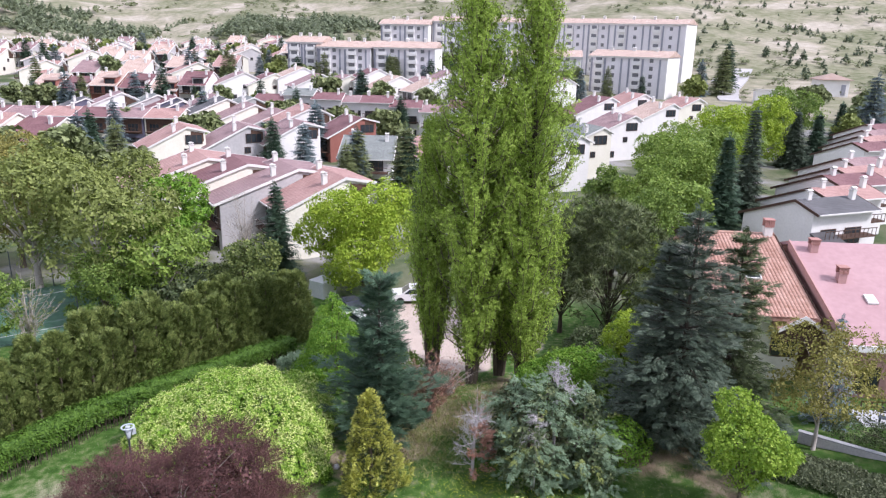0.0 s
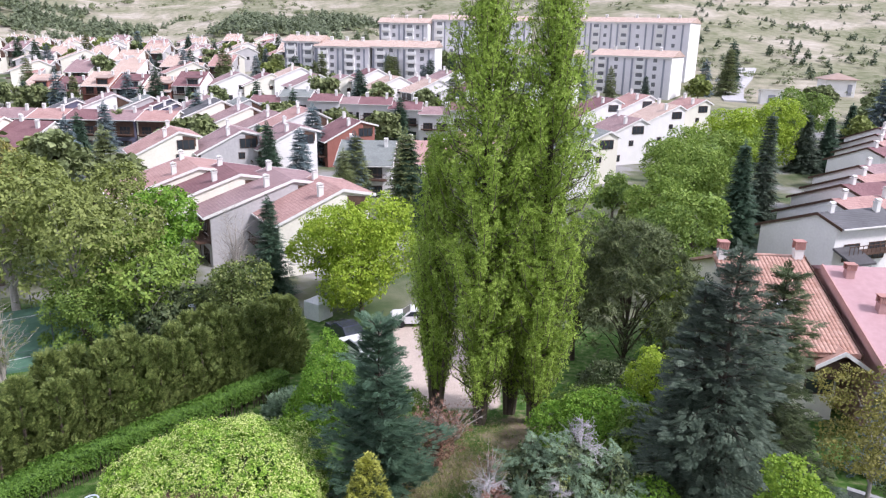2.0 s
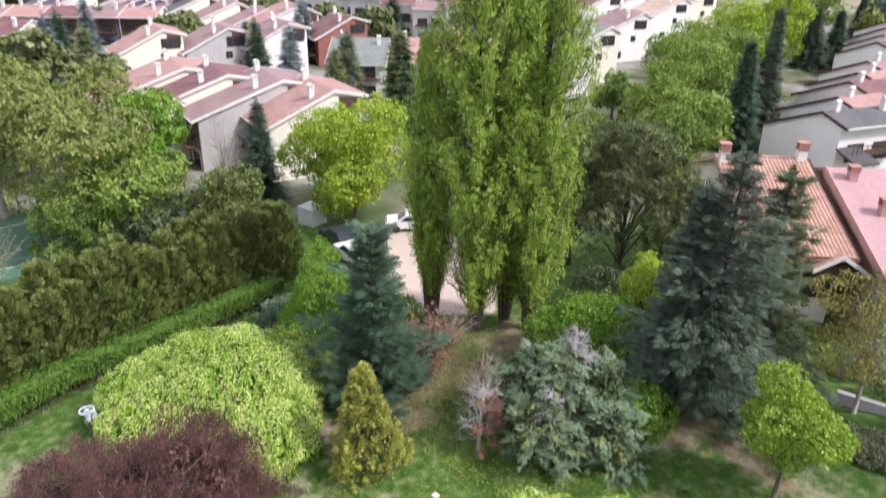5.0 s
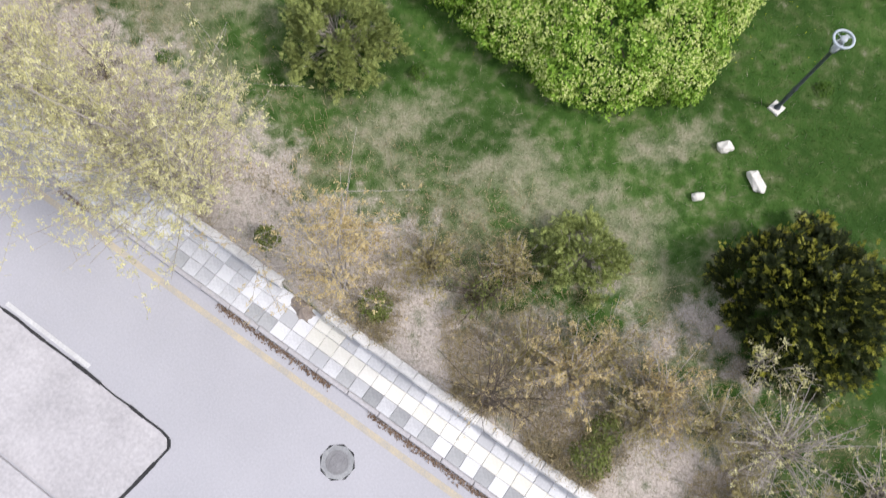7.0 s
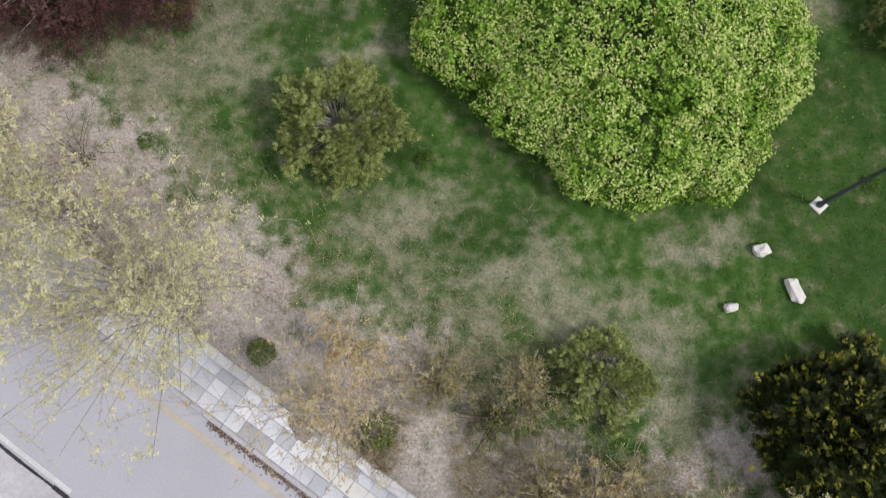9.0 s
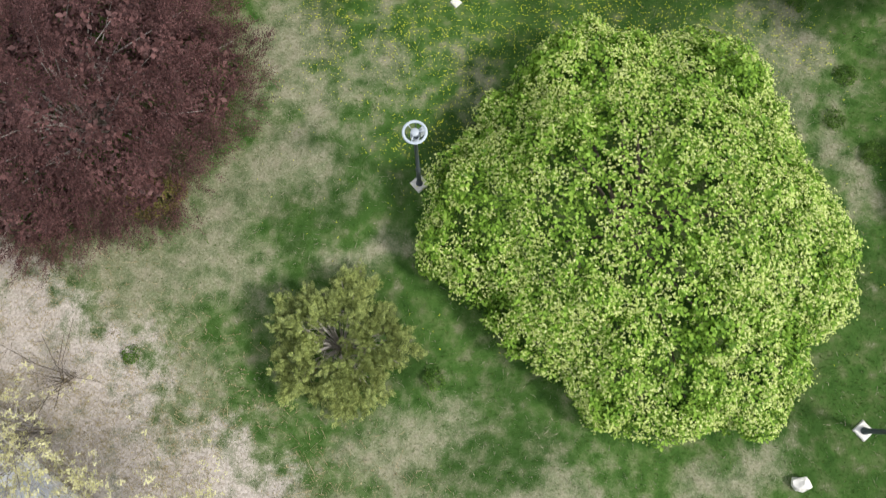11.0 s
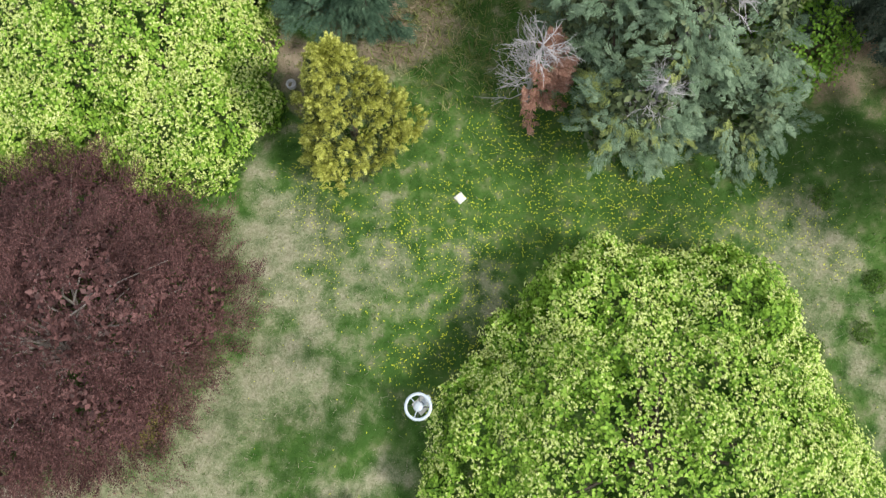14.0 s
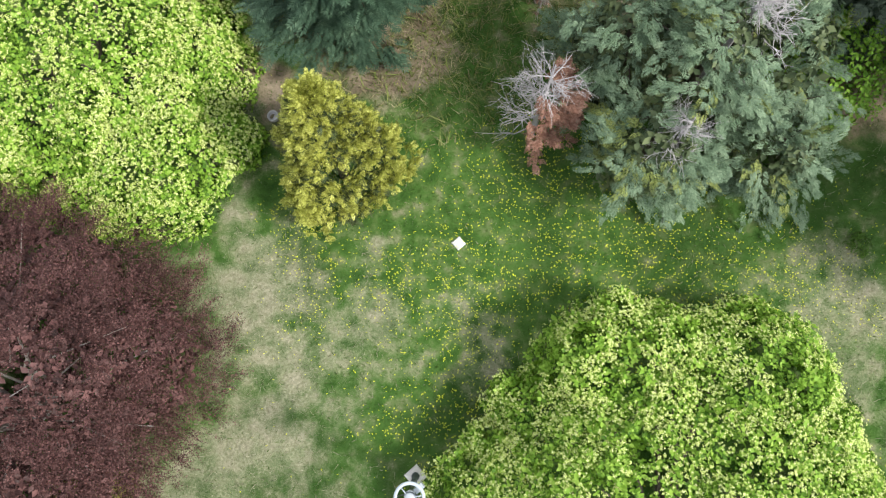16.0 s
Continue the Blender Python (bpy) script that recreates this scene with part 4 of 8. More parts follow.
for i in range(6):
    part("lane_dash", Mesh().box(-1.55 + 9 * (i - 2), 1.45 + 9 * (i - 2), -2.98, -2.86, ROAD_Z - 0.05, ROAD_Z + 0.012), "whiteline", STREET, "worn white lane dash")
mu, ms = us(-1.15, -0.62)
tarring = Mesh().slab([(mu + 0.475 * math.cos(i * math.pi / 4 + 0.3), ms + 0.475 * math.sin(i * math.pi / 4 + 0.3)) for i in range(8)], ROAD_Z - 0.05, ROAD_Z + 0.006)
part("tar_ring", tarring, "tar", STREET)
MAN = thing("manhole", "grey iron manhole cover set in the asphalt", "manhole", *xy(mu, ms), ROAD_Z)
ringm = Mesh().slab([(0.45 * math.cos(i * math.pi / 4 + 0.3), 0.45 * math.sin(i * math.pi / 4 + 0.3)) for i in range(8)], -0.04, 0.012)
part("surround", ringm, "slabdark", MAN, "grey concrete surround")
cov = Mesh().lathe([(0.31, -0.03), (0.31, 0.018), (0.27, 0.02), (0.265, 0.014), (0.20, 0.014), (0.195, 0.022), (0.12, 0.022), (0.115, 0.014), (0.01, 0.016)], 28)
part("cover", cov, "iron", MAN, "ribbed iron cover")

PAVE = thing("pavement", "worn concrete slab pavement with a cream tactile strip", "pavement", 0, 0, 0, math.degrees(math.atan2(U[1], U[0])), kind="structure")
part("pavement_bed", Mesh().box(-90, 90, KERB + 0.13, WALL_OUT + 0.02, ROAD_Z - 0.15, WALK_Z - 0.03), "concrete", PAVE)
far_walk = Mesh().box(-90, 90, -8.5, -5.9, ROAD_Z - 0.2, WALK_Z)
part("far_pavement", far_walk, "concrete", PAVE, "plain concrete pavement across the street")
pr = np.random.RandomState(11)


def bevelled(w, d, h, c=0.012):
    """A slab with chamfered top edges, its top at z 0."""
    m = Mesh()
    v = [(x * w / 2, y * d / 2, -h) for x, y in ((-1, -1), (1, -1), (1, 1), (-1, 1))]
    v += [(x * w / 2, y * d / 2, -c) for x, y in ((-1, -1), (1, -1), (1, 1), (-1, 1))]
    v += [(x * (w / 2 - c), y * (d / 2 - c), 0) for x, y in ((-1, -1), (1, -1), (1, 1), (-1, 1))]
    f = [(8, 9, 10, 11)]
    for o in (0, 4):
        f += [(o + i, o + (i + 1) % 4, o + 4 + (i + 1) % 4, o + 4 + i) for i in range(4)]
    return m.add(v, f)


slab_me = {k: bevelled(0.432, 0.388, 0.06).data("paving_slab") for k in ("slab", "slabdark", "slabcream")}
for k, me in slab_me.items():
    me.materials.append(M[k])
kerb_me = bevelled(0.985, 0.125, 0.22, 0.02).data("kerb_stone")
kerb_me.materials.append(M["concrete"])
for i in range(-34, 30):
    u0 = i * 0.44
    for j in range(3):
        s0 = KERB + 0.14 + 0.2 + 0.4 * j
        kind = "slab"
        if j == 0 and i % 2 == 0 and i > -6:
            kind = "slabdark"
        if j == 1 and i > -8:
            kind = "slabcream"
        if i in (-7, -6) and j < 3 and i > -8:
            kind = "slabcream" if j else "slab"
        if j == 0 and i < -8 and pr.rand() < 0.25:
            kind = "slabdark"
        ob = part("paving_slab", slab_me[kind], None, PAVE)
        ob.matrix_basis = pose(u0, s0, WALK_Z + pr.uniform(-0.008, 0.008), pr.uniform(-0.8, 0.8), pr.uniform(-0.8, 0.8), pr.uniform(-0.7, 0.7))
for i in range(-16, 14):
    ob = part("kerb_stone", kerb_me, None, PAVE)
    ob.matrix_basis = pose(i * 1.0, KERB + 0.065, WALK_Z + 0.01 + pr.uniform(-0.006, 0.006), 0, 0, pr.uniform(-0.4, 0.4))

WALL = thing("garden_wall", "low pale stone retaining wall, broken at one place", "wall", 0, 0, 0, math.degrees(math.atan2(U[1], U[0])), kind="structure")
stone_me = []
for k in range(4):
    m = bevelled(0.485, 0.255, 0.62, 0.025)
    vv = m.v[0]
    vv[8:] += pr.uniform(-0.012, 0.012, (4, 3))
    stone_me.append(m.data("stone"))
    stone_me[-1].materials.append(M["stone"])
gap_u = us(-2.3, 3.6)[0]
for i in range(-44, 32):
    u0 = i * 0.49
    if abs(u0 - gap_u) < 0.62:
        continue
    bx, by = xy(u0, 1.75)
    ob = part("stone", stone_me[i % 4], None, WALL)
    skew = 5.0 if 0.6 < u0 - gap_u < 1.9 else 0.0
    ob.matrix_basis = pose(u0, (WALL_OUT + WALL_IN) / 2 + pr.uniform(-0.015, 0.015), park_z(bx, by) + 0.05 + pr.uniform(-0.02, 0.02), 0, pr.uniform(-1, 1), pr.uniform(-1.2, 1.2) - skew)

# ---- the park ----
def gz(x, y):
    return park_z(x, y)


def park_lamp(x, y, label, z=None):
    t = thing("park_lamp", label, "lamp", x, y, gz(x, y) if z is None else z, 45, "park lamps")
    part("base_slab", bevelled(0.36, 0.36, 0.18, 0.02), "limestone", t, "pale concrete base slab", at=pose(0, 0, 0.06))
    part("pole", Mesh().lathe([(0.09, 0.06), (0.09, 0.12), (0.062, 0.16), (0.058, 1.1), (0.066, 1.12), (0.066, 1.2), (0.05, 1.24), (0.046, 3.0), (0.07, 3.02), (0.07, 3.08)], 14), "pole", t, "dark blue-grey steel pole", True)
    lan = part("lantern", Mesh().lathe([(0.075, 3.06), (0.085, 3.12), (0.105, 3.42), (0.09, 3.42), (0.07, 3.14), (0.01, 3.12)], 20), "lampgrey", t, "grey tapering funnel", True)
    rg = []
    for i in range(12):
        a = 2 * math.pi * i / 12
        rg.append((math.cos(a), math.sin(a)))
    part("ring", Mesh().lathe([(0.222, 3.56), (0.272, 3.57), (0.278, 3.585), (0.272, 3.60), (0.222, 3.605), (0.217, 3.585), (0.222, 3.56)], 28, closed=False), "lampwhite", t, "white ring shade", True)
    for i in range(3):
        a = radians(90 + 120 * i)
        sp = Mesh().tube([(0.06 * math.cos(a), 0.06 * math.sin(a), 3.585), (0.21 * math.cos(a), 0.21 * math.sin(a), 3.585)], [0.009, 0.009], 6)
        part("spoke", sp, "lampwhite", t)
    for i in range(4):
        a = radians(45 + 90 * i)
        part("strut", Mesh().tube([(0.10 * math.cos(a), 0.10 * math.sin(a), 3.12), (0.24 * math.cos(a), 0.24 * math.sin(a), 3.575)], [0.011, 0.011], 5), "pole", t)
    part("centre_cap", Mesh().lathe([(0.05, 3.45), (0.09, 3.56), (0.095, 3.6), (0.07, 3.62), (0.01, 3.63)], 18), "lampgrey", t, "round pale cap", True)
    part("side_box", Mesh().box(0.12, 0.30, -0.05, 0.05, 3.18, 3.44), "lampgrey", t, "small white box on the lantern")
    return t


park_lamp(-0.6, 15.41, "grey park lamp with white ring beside a lime-green shrub")
park_lamp(10.5, 9.94, "grey park lamp with white ring on open lawn")
park_lamp(-12.8, 20.45, "grey park lamp with white ring beside the hedge")
park_lamp(-19.6, 45.4, "grey park lamp with white ring under dark trees", -2.6)

STEP = thing("stepping_slab", "small pale square slab lying in the lawn", "slab", 0, 20.7, gz(0, 20.7) + 0.02, 45)
part("slab_top", bevelled(0.24, 0.24, 0.08, 0.015), "stone", STEP, at=pose(0, 0, 0.02))


def boulder(x, y, sx, sy, sz, rot, seed, label):
    bm = bmesh.new()
    bmesh.ops.create_icosphere(bm, subdivisions=2, radius=1)
    for v in bm.verts:
        k = 1 + 0.42 * noise.noise(v.co * 1.7 + Vector((seed, 0, 0))) + 0.10 * noise.noise(v.co * 4 + Vector((0, seed, 0)))
        v.co = Vector((math.copysign(abs(v.co.x) ** 0.7, v.co.x) * sx, math.copysign(abs(v.co.y) ** 0.7, v.co.y) * sy, v.co.z * sz)) * k
    me = bpy.data.meshes.new("boulder")
    bm.to_mesh(me)
    bm.free()
    me.materials.append(M["limestone"])
    ob = new("boulder", me)
    ob.matrix_basis = pose(x, y, gz(x, y) + sz * 0.55, 0, 0, rot)
    tagged(ob, label, "rock", "pale rocks on the lawn")


boulder(8.96, 8.6, 0.23, 0.155, 0.14, 10, 1.0, "rounded pale limestone boulder on the lawn")
boulder(9.78, 7.62, 0.17, 0.37, 0.14, 25, 5.0, "long pale limestone boulder on the lawn")
boulder(8.15, 7.05, 0.19, 0.115, 0.12, 15, 9.0, "small pale limestone boulder on the lawn")

R = np.random.RandomState


def shrub(name, label, x, y, blobs, leaf, r, spacing, size, stems=7, stem_r=0.05, template=None, bark="bark", lumps=0.14, up=0.35, zmin=0.05, category="shrub", flowers=0.0, flower_size=0.1, shells=(1.0, 0.78), bumps=0, lump=(0.45, 0.95), bare=0.22):
    t = thing(name, label, category, x, y, gz(x, y))
    w = Mesh()
    b = np.array(blobs)
    for i in range(stems):
        c = b[i % len(b)]
        a = r.uniform(0, 6.28)
        tgt = (c[0] + math.cos(a) * c[3] * 0.55, c[1] + math.sin(a) * c[4] * 0.55, c[2] + c[5] * r.uniform(0.2, 0.75))
        root = (b[:, 0].mean() * 0.4 + r.uniform(-0.3, 0.3), b[:, 1].mean() * 0.4 + r.uniform(-0.3, 0.3), -0.1)
        w.tube([root, ((root[0] + tgt[0]) / 2, (root[1] + tgt[1]) / 2, tgt[2] * 0.6), tgt], [stem_r, stem_r * 0.7, stem_r * 0.2], 5)
    if w.v:
        tagged(part("branchwork", w, bark, t), kind="stuff")
    if bumps:
        blobs = bumpy(blobs, bumps, lump[0], lump[1], r)
    v, f = leafy(blobs, spacing, size, r, template, lumps, zmin, up, shells)
    part("crown", fast_mesh("crown", v, f), leaf, t)
    if flowers:
        p, n = blob_points(blobs, flowers, r, lumps, max(zmin, 0.6), (1.0,))
        k = np.array([0.8 * noise.noise(Vector(q) * 2.6) + 0.7 * noise.noise(Vector(q) * 0.8 + Vector((5, 5, 5))) for q in p]) < bare
        p, n = p[k], n[k]
        p = p + n * size * 0.5 + r.normal(size=p.shape) * 0.035
        z = n + np.array((0, 0, 1.0)) + r.normal(size=p.shape) * 0.25
        y = np.cross(z, r.normal(size=p.shape))
        v, f = laid(T_HEAD, p, turned(y, z, flower_size * r.uniform(0.6, 1.3, len(p))))
        tagged(part("blossom", fast_mesh("blossom", v, f), "blossom", t, "creamy yellow flower clusters"), kind="stuff")
    return t


# the two lime-green flowering shrubs
shrub("flowering_shrub", "broad lime-green shrub covered in creamy flower clusters", 4.9, 14.7,
      [(0.1, -0.1, 0.7, 4.2, 3.8, 2.5), (-1.2, 3.1, 0.4, 1.9, 1.8, 1.9), (1.3, 3.1, 0.4, 2.0, 1.8, 1.9), (2.9, -0.7, 0.5, 2.2, 2.3, 1.9), (2.3, -3.1, 0.4, 1.6, 1.8, 1.6), (0.5, -3.3, 0.4, 2.1, 2.0, 1.6), (-3.1, -0.2, 0.3, 2.2, 2.2, 1.7), (-2.2, 1.7, 0.3, 1.8, 1.7, 1.6), (-1.7, -2.2, 0.3, 1.8, 1.7, 1.6), (2.2, 2.0, 0.5, 1.4, 1.4, 1.8)],
      "lime", R(1), 0.155, 0.15, 14, 0.07, template=T_LOBED, flowers=0.063, flower_size=0.027, lumps=0.14, shells=(1.0, 0.84), bumps=125, lump=(0.28, 0.62), bare=0.14)
shrub("flowering_shrub", "spreading lime-green shrub in creamy flower below dark conifers", -9.6, 24.6,
      [(0, 0.3, 0.8, 3.9, 3.9, 2.8), (2.2, -2.5, 0.4, 1.9, 1.9, 1.7), (-1.4, -2.2, 0.4, 2.9, 1.9, 2.0), (2.6, -0.3, 0.4, 1.7, 2.1, 1.9), (1.7, 2.6, 0.5, 2.2, 2.2, 2.2), (-2.8, 0.3, 0.4, 2.7, 2.8, 2.2), (4.1, -1.9, 0.2, 0.7, 0.7, 0.9)],
      "lime", R(2), 0.155, 0.15, 12, 0.07, template=T_LOBED, flowers=0.066, flower_size=0.03, lumps=0.14, shells=(1.0, 0.84), bumps=110, lump=(0.28, 0.62), bare=0.2)


# the purple plum: leafy shoots standing out all over it
def plum(x, y, blobs, r, label):
    t = thing("purple_plum", label, "tree", x, y, gz(x, y))
    w = Mesh()
    for i in range(40):
        c = blobs[i % len(blobs)]
        a, e = r.uniform(0, 6.28), r.uniform(0.1, 1.0)
        k = math.sqrt(max(0.0, 1 - e * e)) * 0.9
        tgt = (c[0] + math.cos(a) * c[3] * k, c[1] + math.sin(a) * c[4] * k, c[2] + c[5] * e * 0.96)
        root = (r.uniform(-0.5, 0.5), r.uniform(-0.5, 0.5), 0.3)
        mid = ((root[0] + tgt[0]) / 2 - tgt[0] * 0.12, (root[1] + tgt[1]) / 2 - tgt[1] * 0.12, tgt[2] * 0.7)
        w.tube([root, mid, tgt], [0.045, 0.024, 0.008], 5)
    part("trunk", Mesh().lathe([(0.42, -0.2), (0.34, 0.2), (0.30, 0.8), (0.02, 0.85)], 10), "bark", t, smooth=True)
    tagged(part("branchwork", w, "barkgrey", t, "grey bare branches showing through"), kind="stuff")
    p, n = blob_points(bumpy(blobs, 60, 0.35, 0.75, r, 0.0), 0.43, r, 0.26, 0.15, (1.0, 0.84))
    gap = np.array([noise.noise(Vector(q) * 1.1) + 0.6 * noise.noise(Vector(q) * 2.7) for q in p])
    p, n = p[gap < 0.38], n[gap < 0.38]
    out = p * np.array((1, 1, 0))
    out /= np.maximum(np.linalg.norm(out, axis=1, keepdims=True), 0.4)
    lie = np.array([noise.noise(Vector(q) * 0.7) for q in p])[:, None] * 1.6
    swirl = np.stack([-out[:, 1], out[:, 0], np.zeros(len(p))], 1)
    yv = out * 0.8 + swirl * lie + n * 0.2 + np.array((0, 0, 0.12)) + r.normal(size=p.shape) * 0.2
    v, f = plumes(p - yv * 0.4, yv, r.uniform(0.55, 0.95, len(p)), 0.16, 25, 0.25, r, T_SHOOT, 0.06, 0.5, 0.7)
    core = [(a, b, c, d * 0.68, e * 0.68, g * 0.68) for a, b, c, d, e, g in blobs]
    part("crown", fast_mesh("crown", *merged((v, f), leafy(core, 0.2, 0.22, r, T_BUNCH, 0.2, 0.15, shells=(1.0,), holes=1))), "plum", t)
    return t


plum(-9.0, 16.4, [(1.5, 0.9, 3.3, 1.9, 1.8, 2.1), (0.4, -0.1, 1.9, 3.0, 2.9, 2.7), (-2.6, 0.6, 1.5, 2.7, 2.9, 2.0), (2.3, 1.0, 1.6, 1.8, 1.9, 1.8), (1.0, -1.3, 1.3, 1.7, 1.7, 1.6), (-1.2, -2.2, 1.1, 2.2, 1.7, 1.4), (0.0, 2.4, 1.5, 2.7, 1.9, 2.0), (-3.9, -1.2, 0.8, 1.6, 1.6, 1.1)], R(3), "wide dark purple-leaved plum with grey twigs")


def clumped_juniper(label, x, y, rad, h, leaf, r, clumps, hollow=0.35, size=0.13, fan=9, bark="barkgrey", twigs=60, tip=None):
    """A spreading juniper: stems that radiate from the middle, each ending in a fan of feathery sprays."""
    t = thing("juniper", label, "shrub", x, y, gz(x, y))
    a = r.uniform(0, 2 * math.pi, clumps)
    q = np.sqrt(r.uniform(hollow ** 2, 1, clumps))
    edge = 1 + 0.13 * np.sin(a * 5 + 1) + 0.08 * np.sin(a * 9 + 2)
    dome = np.sqrt(np.clip(1.04 - q ** 2, 0.04, 1))
    c = np.stack([np.cos(a) * q * rad * edge * 0.88, np.sin(a) * q * rad * edge * 0.88, np.maximum(h * dome * r.uniform(0.62, 1.0, clumps), 0.15)], 1)
    d = np.stack([np.cos(a) * (0.35 + q), np.sin(a) * (0.35 + q), 0.35 + 0.8 * dome], 1)
    d /= np.linalg.norm(d, axis=1, keepdims=True)
    w = Mesh()
    for k in list(range(clumps))[:: max(1, clumps // twigs)]:
        e = c[k]
        w.tube([(e[0] * 0.06, e[1] * 0.06, 0), (e[0] * 0.42, e[1] * 0.42, e[2] * 0.72), tuple(e)], [0.02, 0.015, 0.006], 4)
        for j in range(4):
            g = e * r.uniform(0.45, 0.8) + np.array((0, 0, 0.12))
            o = g + r.normal(size=3) * 0.16 + d[k] * 0.2
            w.tube([tuple(g), tuple((g + o) / 2), tuple(o)], [0.012, 0.008, 0.004], 3)
    tagged(part("branchwork", w, bark, t, "grey bare inner branches"), kind="stuff")
    k = np.repeat(np.arange(clumps), fan)
    P = c[k] + r.normal(size=(len(k), 3)) * 0.07
    D = d[k] + r.normal(size=(len(k), 3)) * 0.42
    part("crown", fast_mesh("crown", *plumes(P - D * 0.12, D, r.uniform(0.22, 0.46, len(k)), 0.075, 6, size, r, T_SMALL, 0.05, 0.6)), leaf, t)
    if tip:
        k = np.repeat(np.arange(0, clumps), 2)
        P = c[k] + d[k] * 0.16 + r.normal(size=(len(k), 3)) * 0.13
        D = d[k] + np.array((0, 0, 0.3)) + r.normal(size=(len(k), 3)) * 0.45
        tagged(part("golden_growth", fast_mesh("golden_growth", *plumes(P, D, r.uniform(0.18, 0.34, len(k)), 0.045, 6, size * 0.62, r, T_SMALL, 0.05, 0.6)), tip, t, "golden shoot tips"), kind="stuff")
    return t


clumped_juniper("round dull-green juniper with bare grey middle", -2.2, 11.05, 1.72, 1.8, "juniper", R(5), 150, hollow=0.22)
clumped_juniper("spreading grey-green juniper with bare branches showing", 13.9, 15.9, 2.1, 1.9, "juniper", R(6), 170, hollow=0.42, twigs=90)
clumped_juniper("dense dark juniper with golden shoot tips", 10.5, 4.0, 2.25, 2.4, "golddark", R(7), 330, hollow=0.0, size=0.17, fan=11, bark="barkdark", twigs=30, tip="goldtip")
clumped_juniper("small yellow-green juniper by the dry bank", 4.9, 5.0, 1.15, 1.1, "juniper", R(8), 70, hollow=0.1, twigs=40)

clumped_juniper("low blue-grey juniper at the hedge end", -9.6, 36.2, 2.0, 1.0, "blue", R(18), 130, hollow=0.0, size=0.2, twigs=20)

# the golden arborvitae: a cone of upright sprays
def golden_cone(name, label, x, y, h, rad, leaf, r, count, size, template=None, bark="bark", group="", low=0.1, power=0.75, lean=(0, 0)):
    t = thing(name, label, "conifer", x, y, gz(x, y), 0, group)
    q = r.uniform(0, 1, count) ** 1.35
    a = r.uniform(0, 2 * math.pi, count)
    lump = np.array([1 + 0.34 * noise.noise(Vector((math.cos(k) * 1.8, math.sin(k) * 1.8, w * 5))) + 0.30 * noise.noise(Vector((math.cos(k) * 4, math.sin(k) * 4, w * 11))) for k, w in zip(a, q)])
    rr = rad * (1 - q) ** power * np.minimum(1, 0.72 + q * 2.2) * lump * r.uniform(0.72, 1.02, count) + 0.03
    p = np.stack([np.cos(a) * rr + lean[0] * q, np.sin(a) * rr + lean[1] * q, low + (h - low) * q * 0.97], 1)
    d = np.stack([np.cos(a) * 0.6, np.sin(a) * 0.6, np.full(count, 0.9)], 1) + r.normal(size=(count, 3)) * 0.3
    z = np.stack([np.cos(a), np.sin(a), np.full(count, 0.5)], 1) + r.normal(size=(count, 3)) * 0.5
    v, f = laid(template or T_FROND, p, turned(d, z, size * r.uniform(0.7, 1.3, count)))
    part("trunk", Mesh().tube([(0, 0, -0.1), (lean[0] * 0.5, lean[1] * 0.5, h * 0.5), (lean[0], lean[1], h * 0.93)], [0.12, 0.07, 0.01], 6), bark, t)
    part("crown", fast_mesh("crown", v, f), leaf, t)
    return t


def golden_plumes(x, y, h, rad, r, lean):
    """Upright feathered clumps round a leaning cone, ragged at the edge."""
    t = thing("golden_arborvitae", "golden-yellow arborvitae cone on the lawn", "conifer", x, y, gz(x, y))
    n = 600
    q = r.uniform(0, 1, n) ** 1.4
    a = r.uniform(0, 2 * math.pi, n)
    rr_ = rad * (1 - q) ** 0.92 * np.minimum(1, 0.75 + q * 2.0) * (1 + 0.2 * np.sin(a * 3 + 1) + 0.12 * np.sin(a * 7 + q * 9)) * r.uniform(0.62, 1.0, n)
    p = np.stack([np.cos(a) * rr_ + lean[0] * q, np.sin(a) * rr_ + lean[1] * q, 0.05 + (h - 0.4) * q], 1)
    d = np.stack([np.cos(a) * 0.7, np.sin(a) * 0.7, np.full(n, 0.9)], 1) + r.normal(size=(n, 3)) * 0.25
    v, f = plumes(p, d, r.uniform(0.22, 0.42, n), 0.1, 20, 0.135, r, None, 0.0, 0.9)
    part("trunk", Mesh().tube([(0, 0, -0.1), (lean[0] * 0.5, lean[1] * 0.5, h * 0.5), (lean[0], lean[1], h * 0.93)], [0.12, 0.07, 0.01], 6), "bark", t)
    # an inner cone in dark green paints the shade between the golden clumps
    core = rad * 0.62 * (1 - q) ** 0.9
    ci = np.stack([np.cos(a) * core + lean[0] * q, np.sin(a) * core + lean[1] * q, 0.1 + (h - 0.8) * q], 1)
    part("inner_sprays", fast_mesh("inner_sprays", *plumes(ci, d, 0.4, 0.14, 7, 0.16, r, None, 0.0, 0.9)), "cedargreen", t, "inner sprays coloured dark green for the shade in the gaps")
    part("crown", fast_mesh("crown", v, f), "gold", t)


golden_plumes(-2.85, 22.2, 4.75, 1.58, R(9), (-0.15, 0.25))

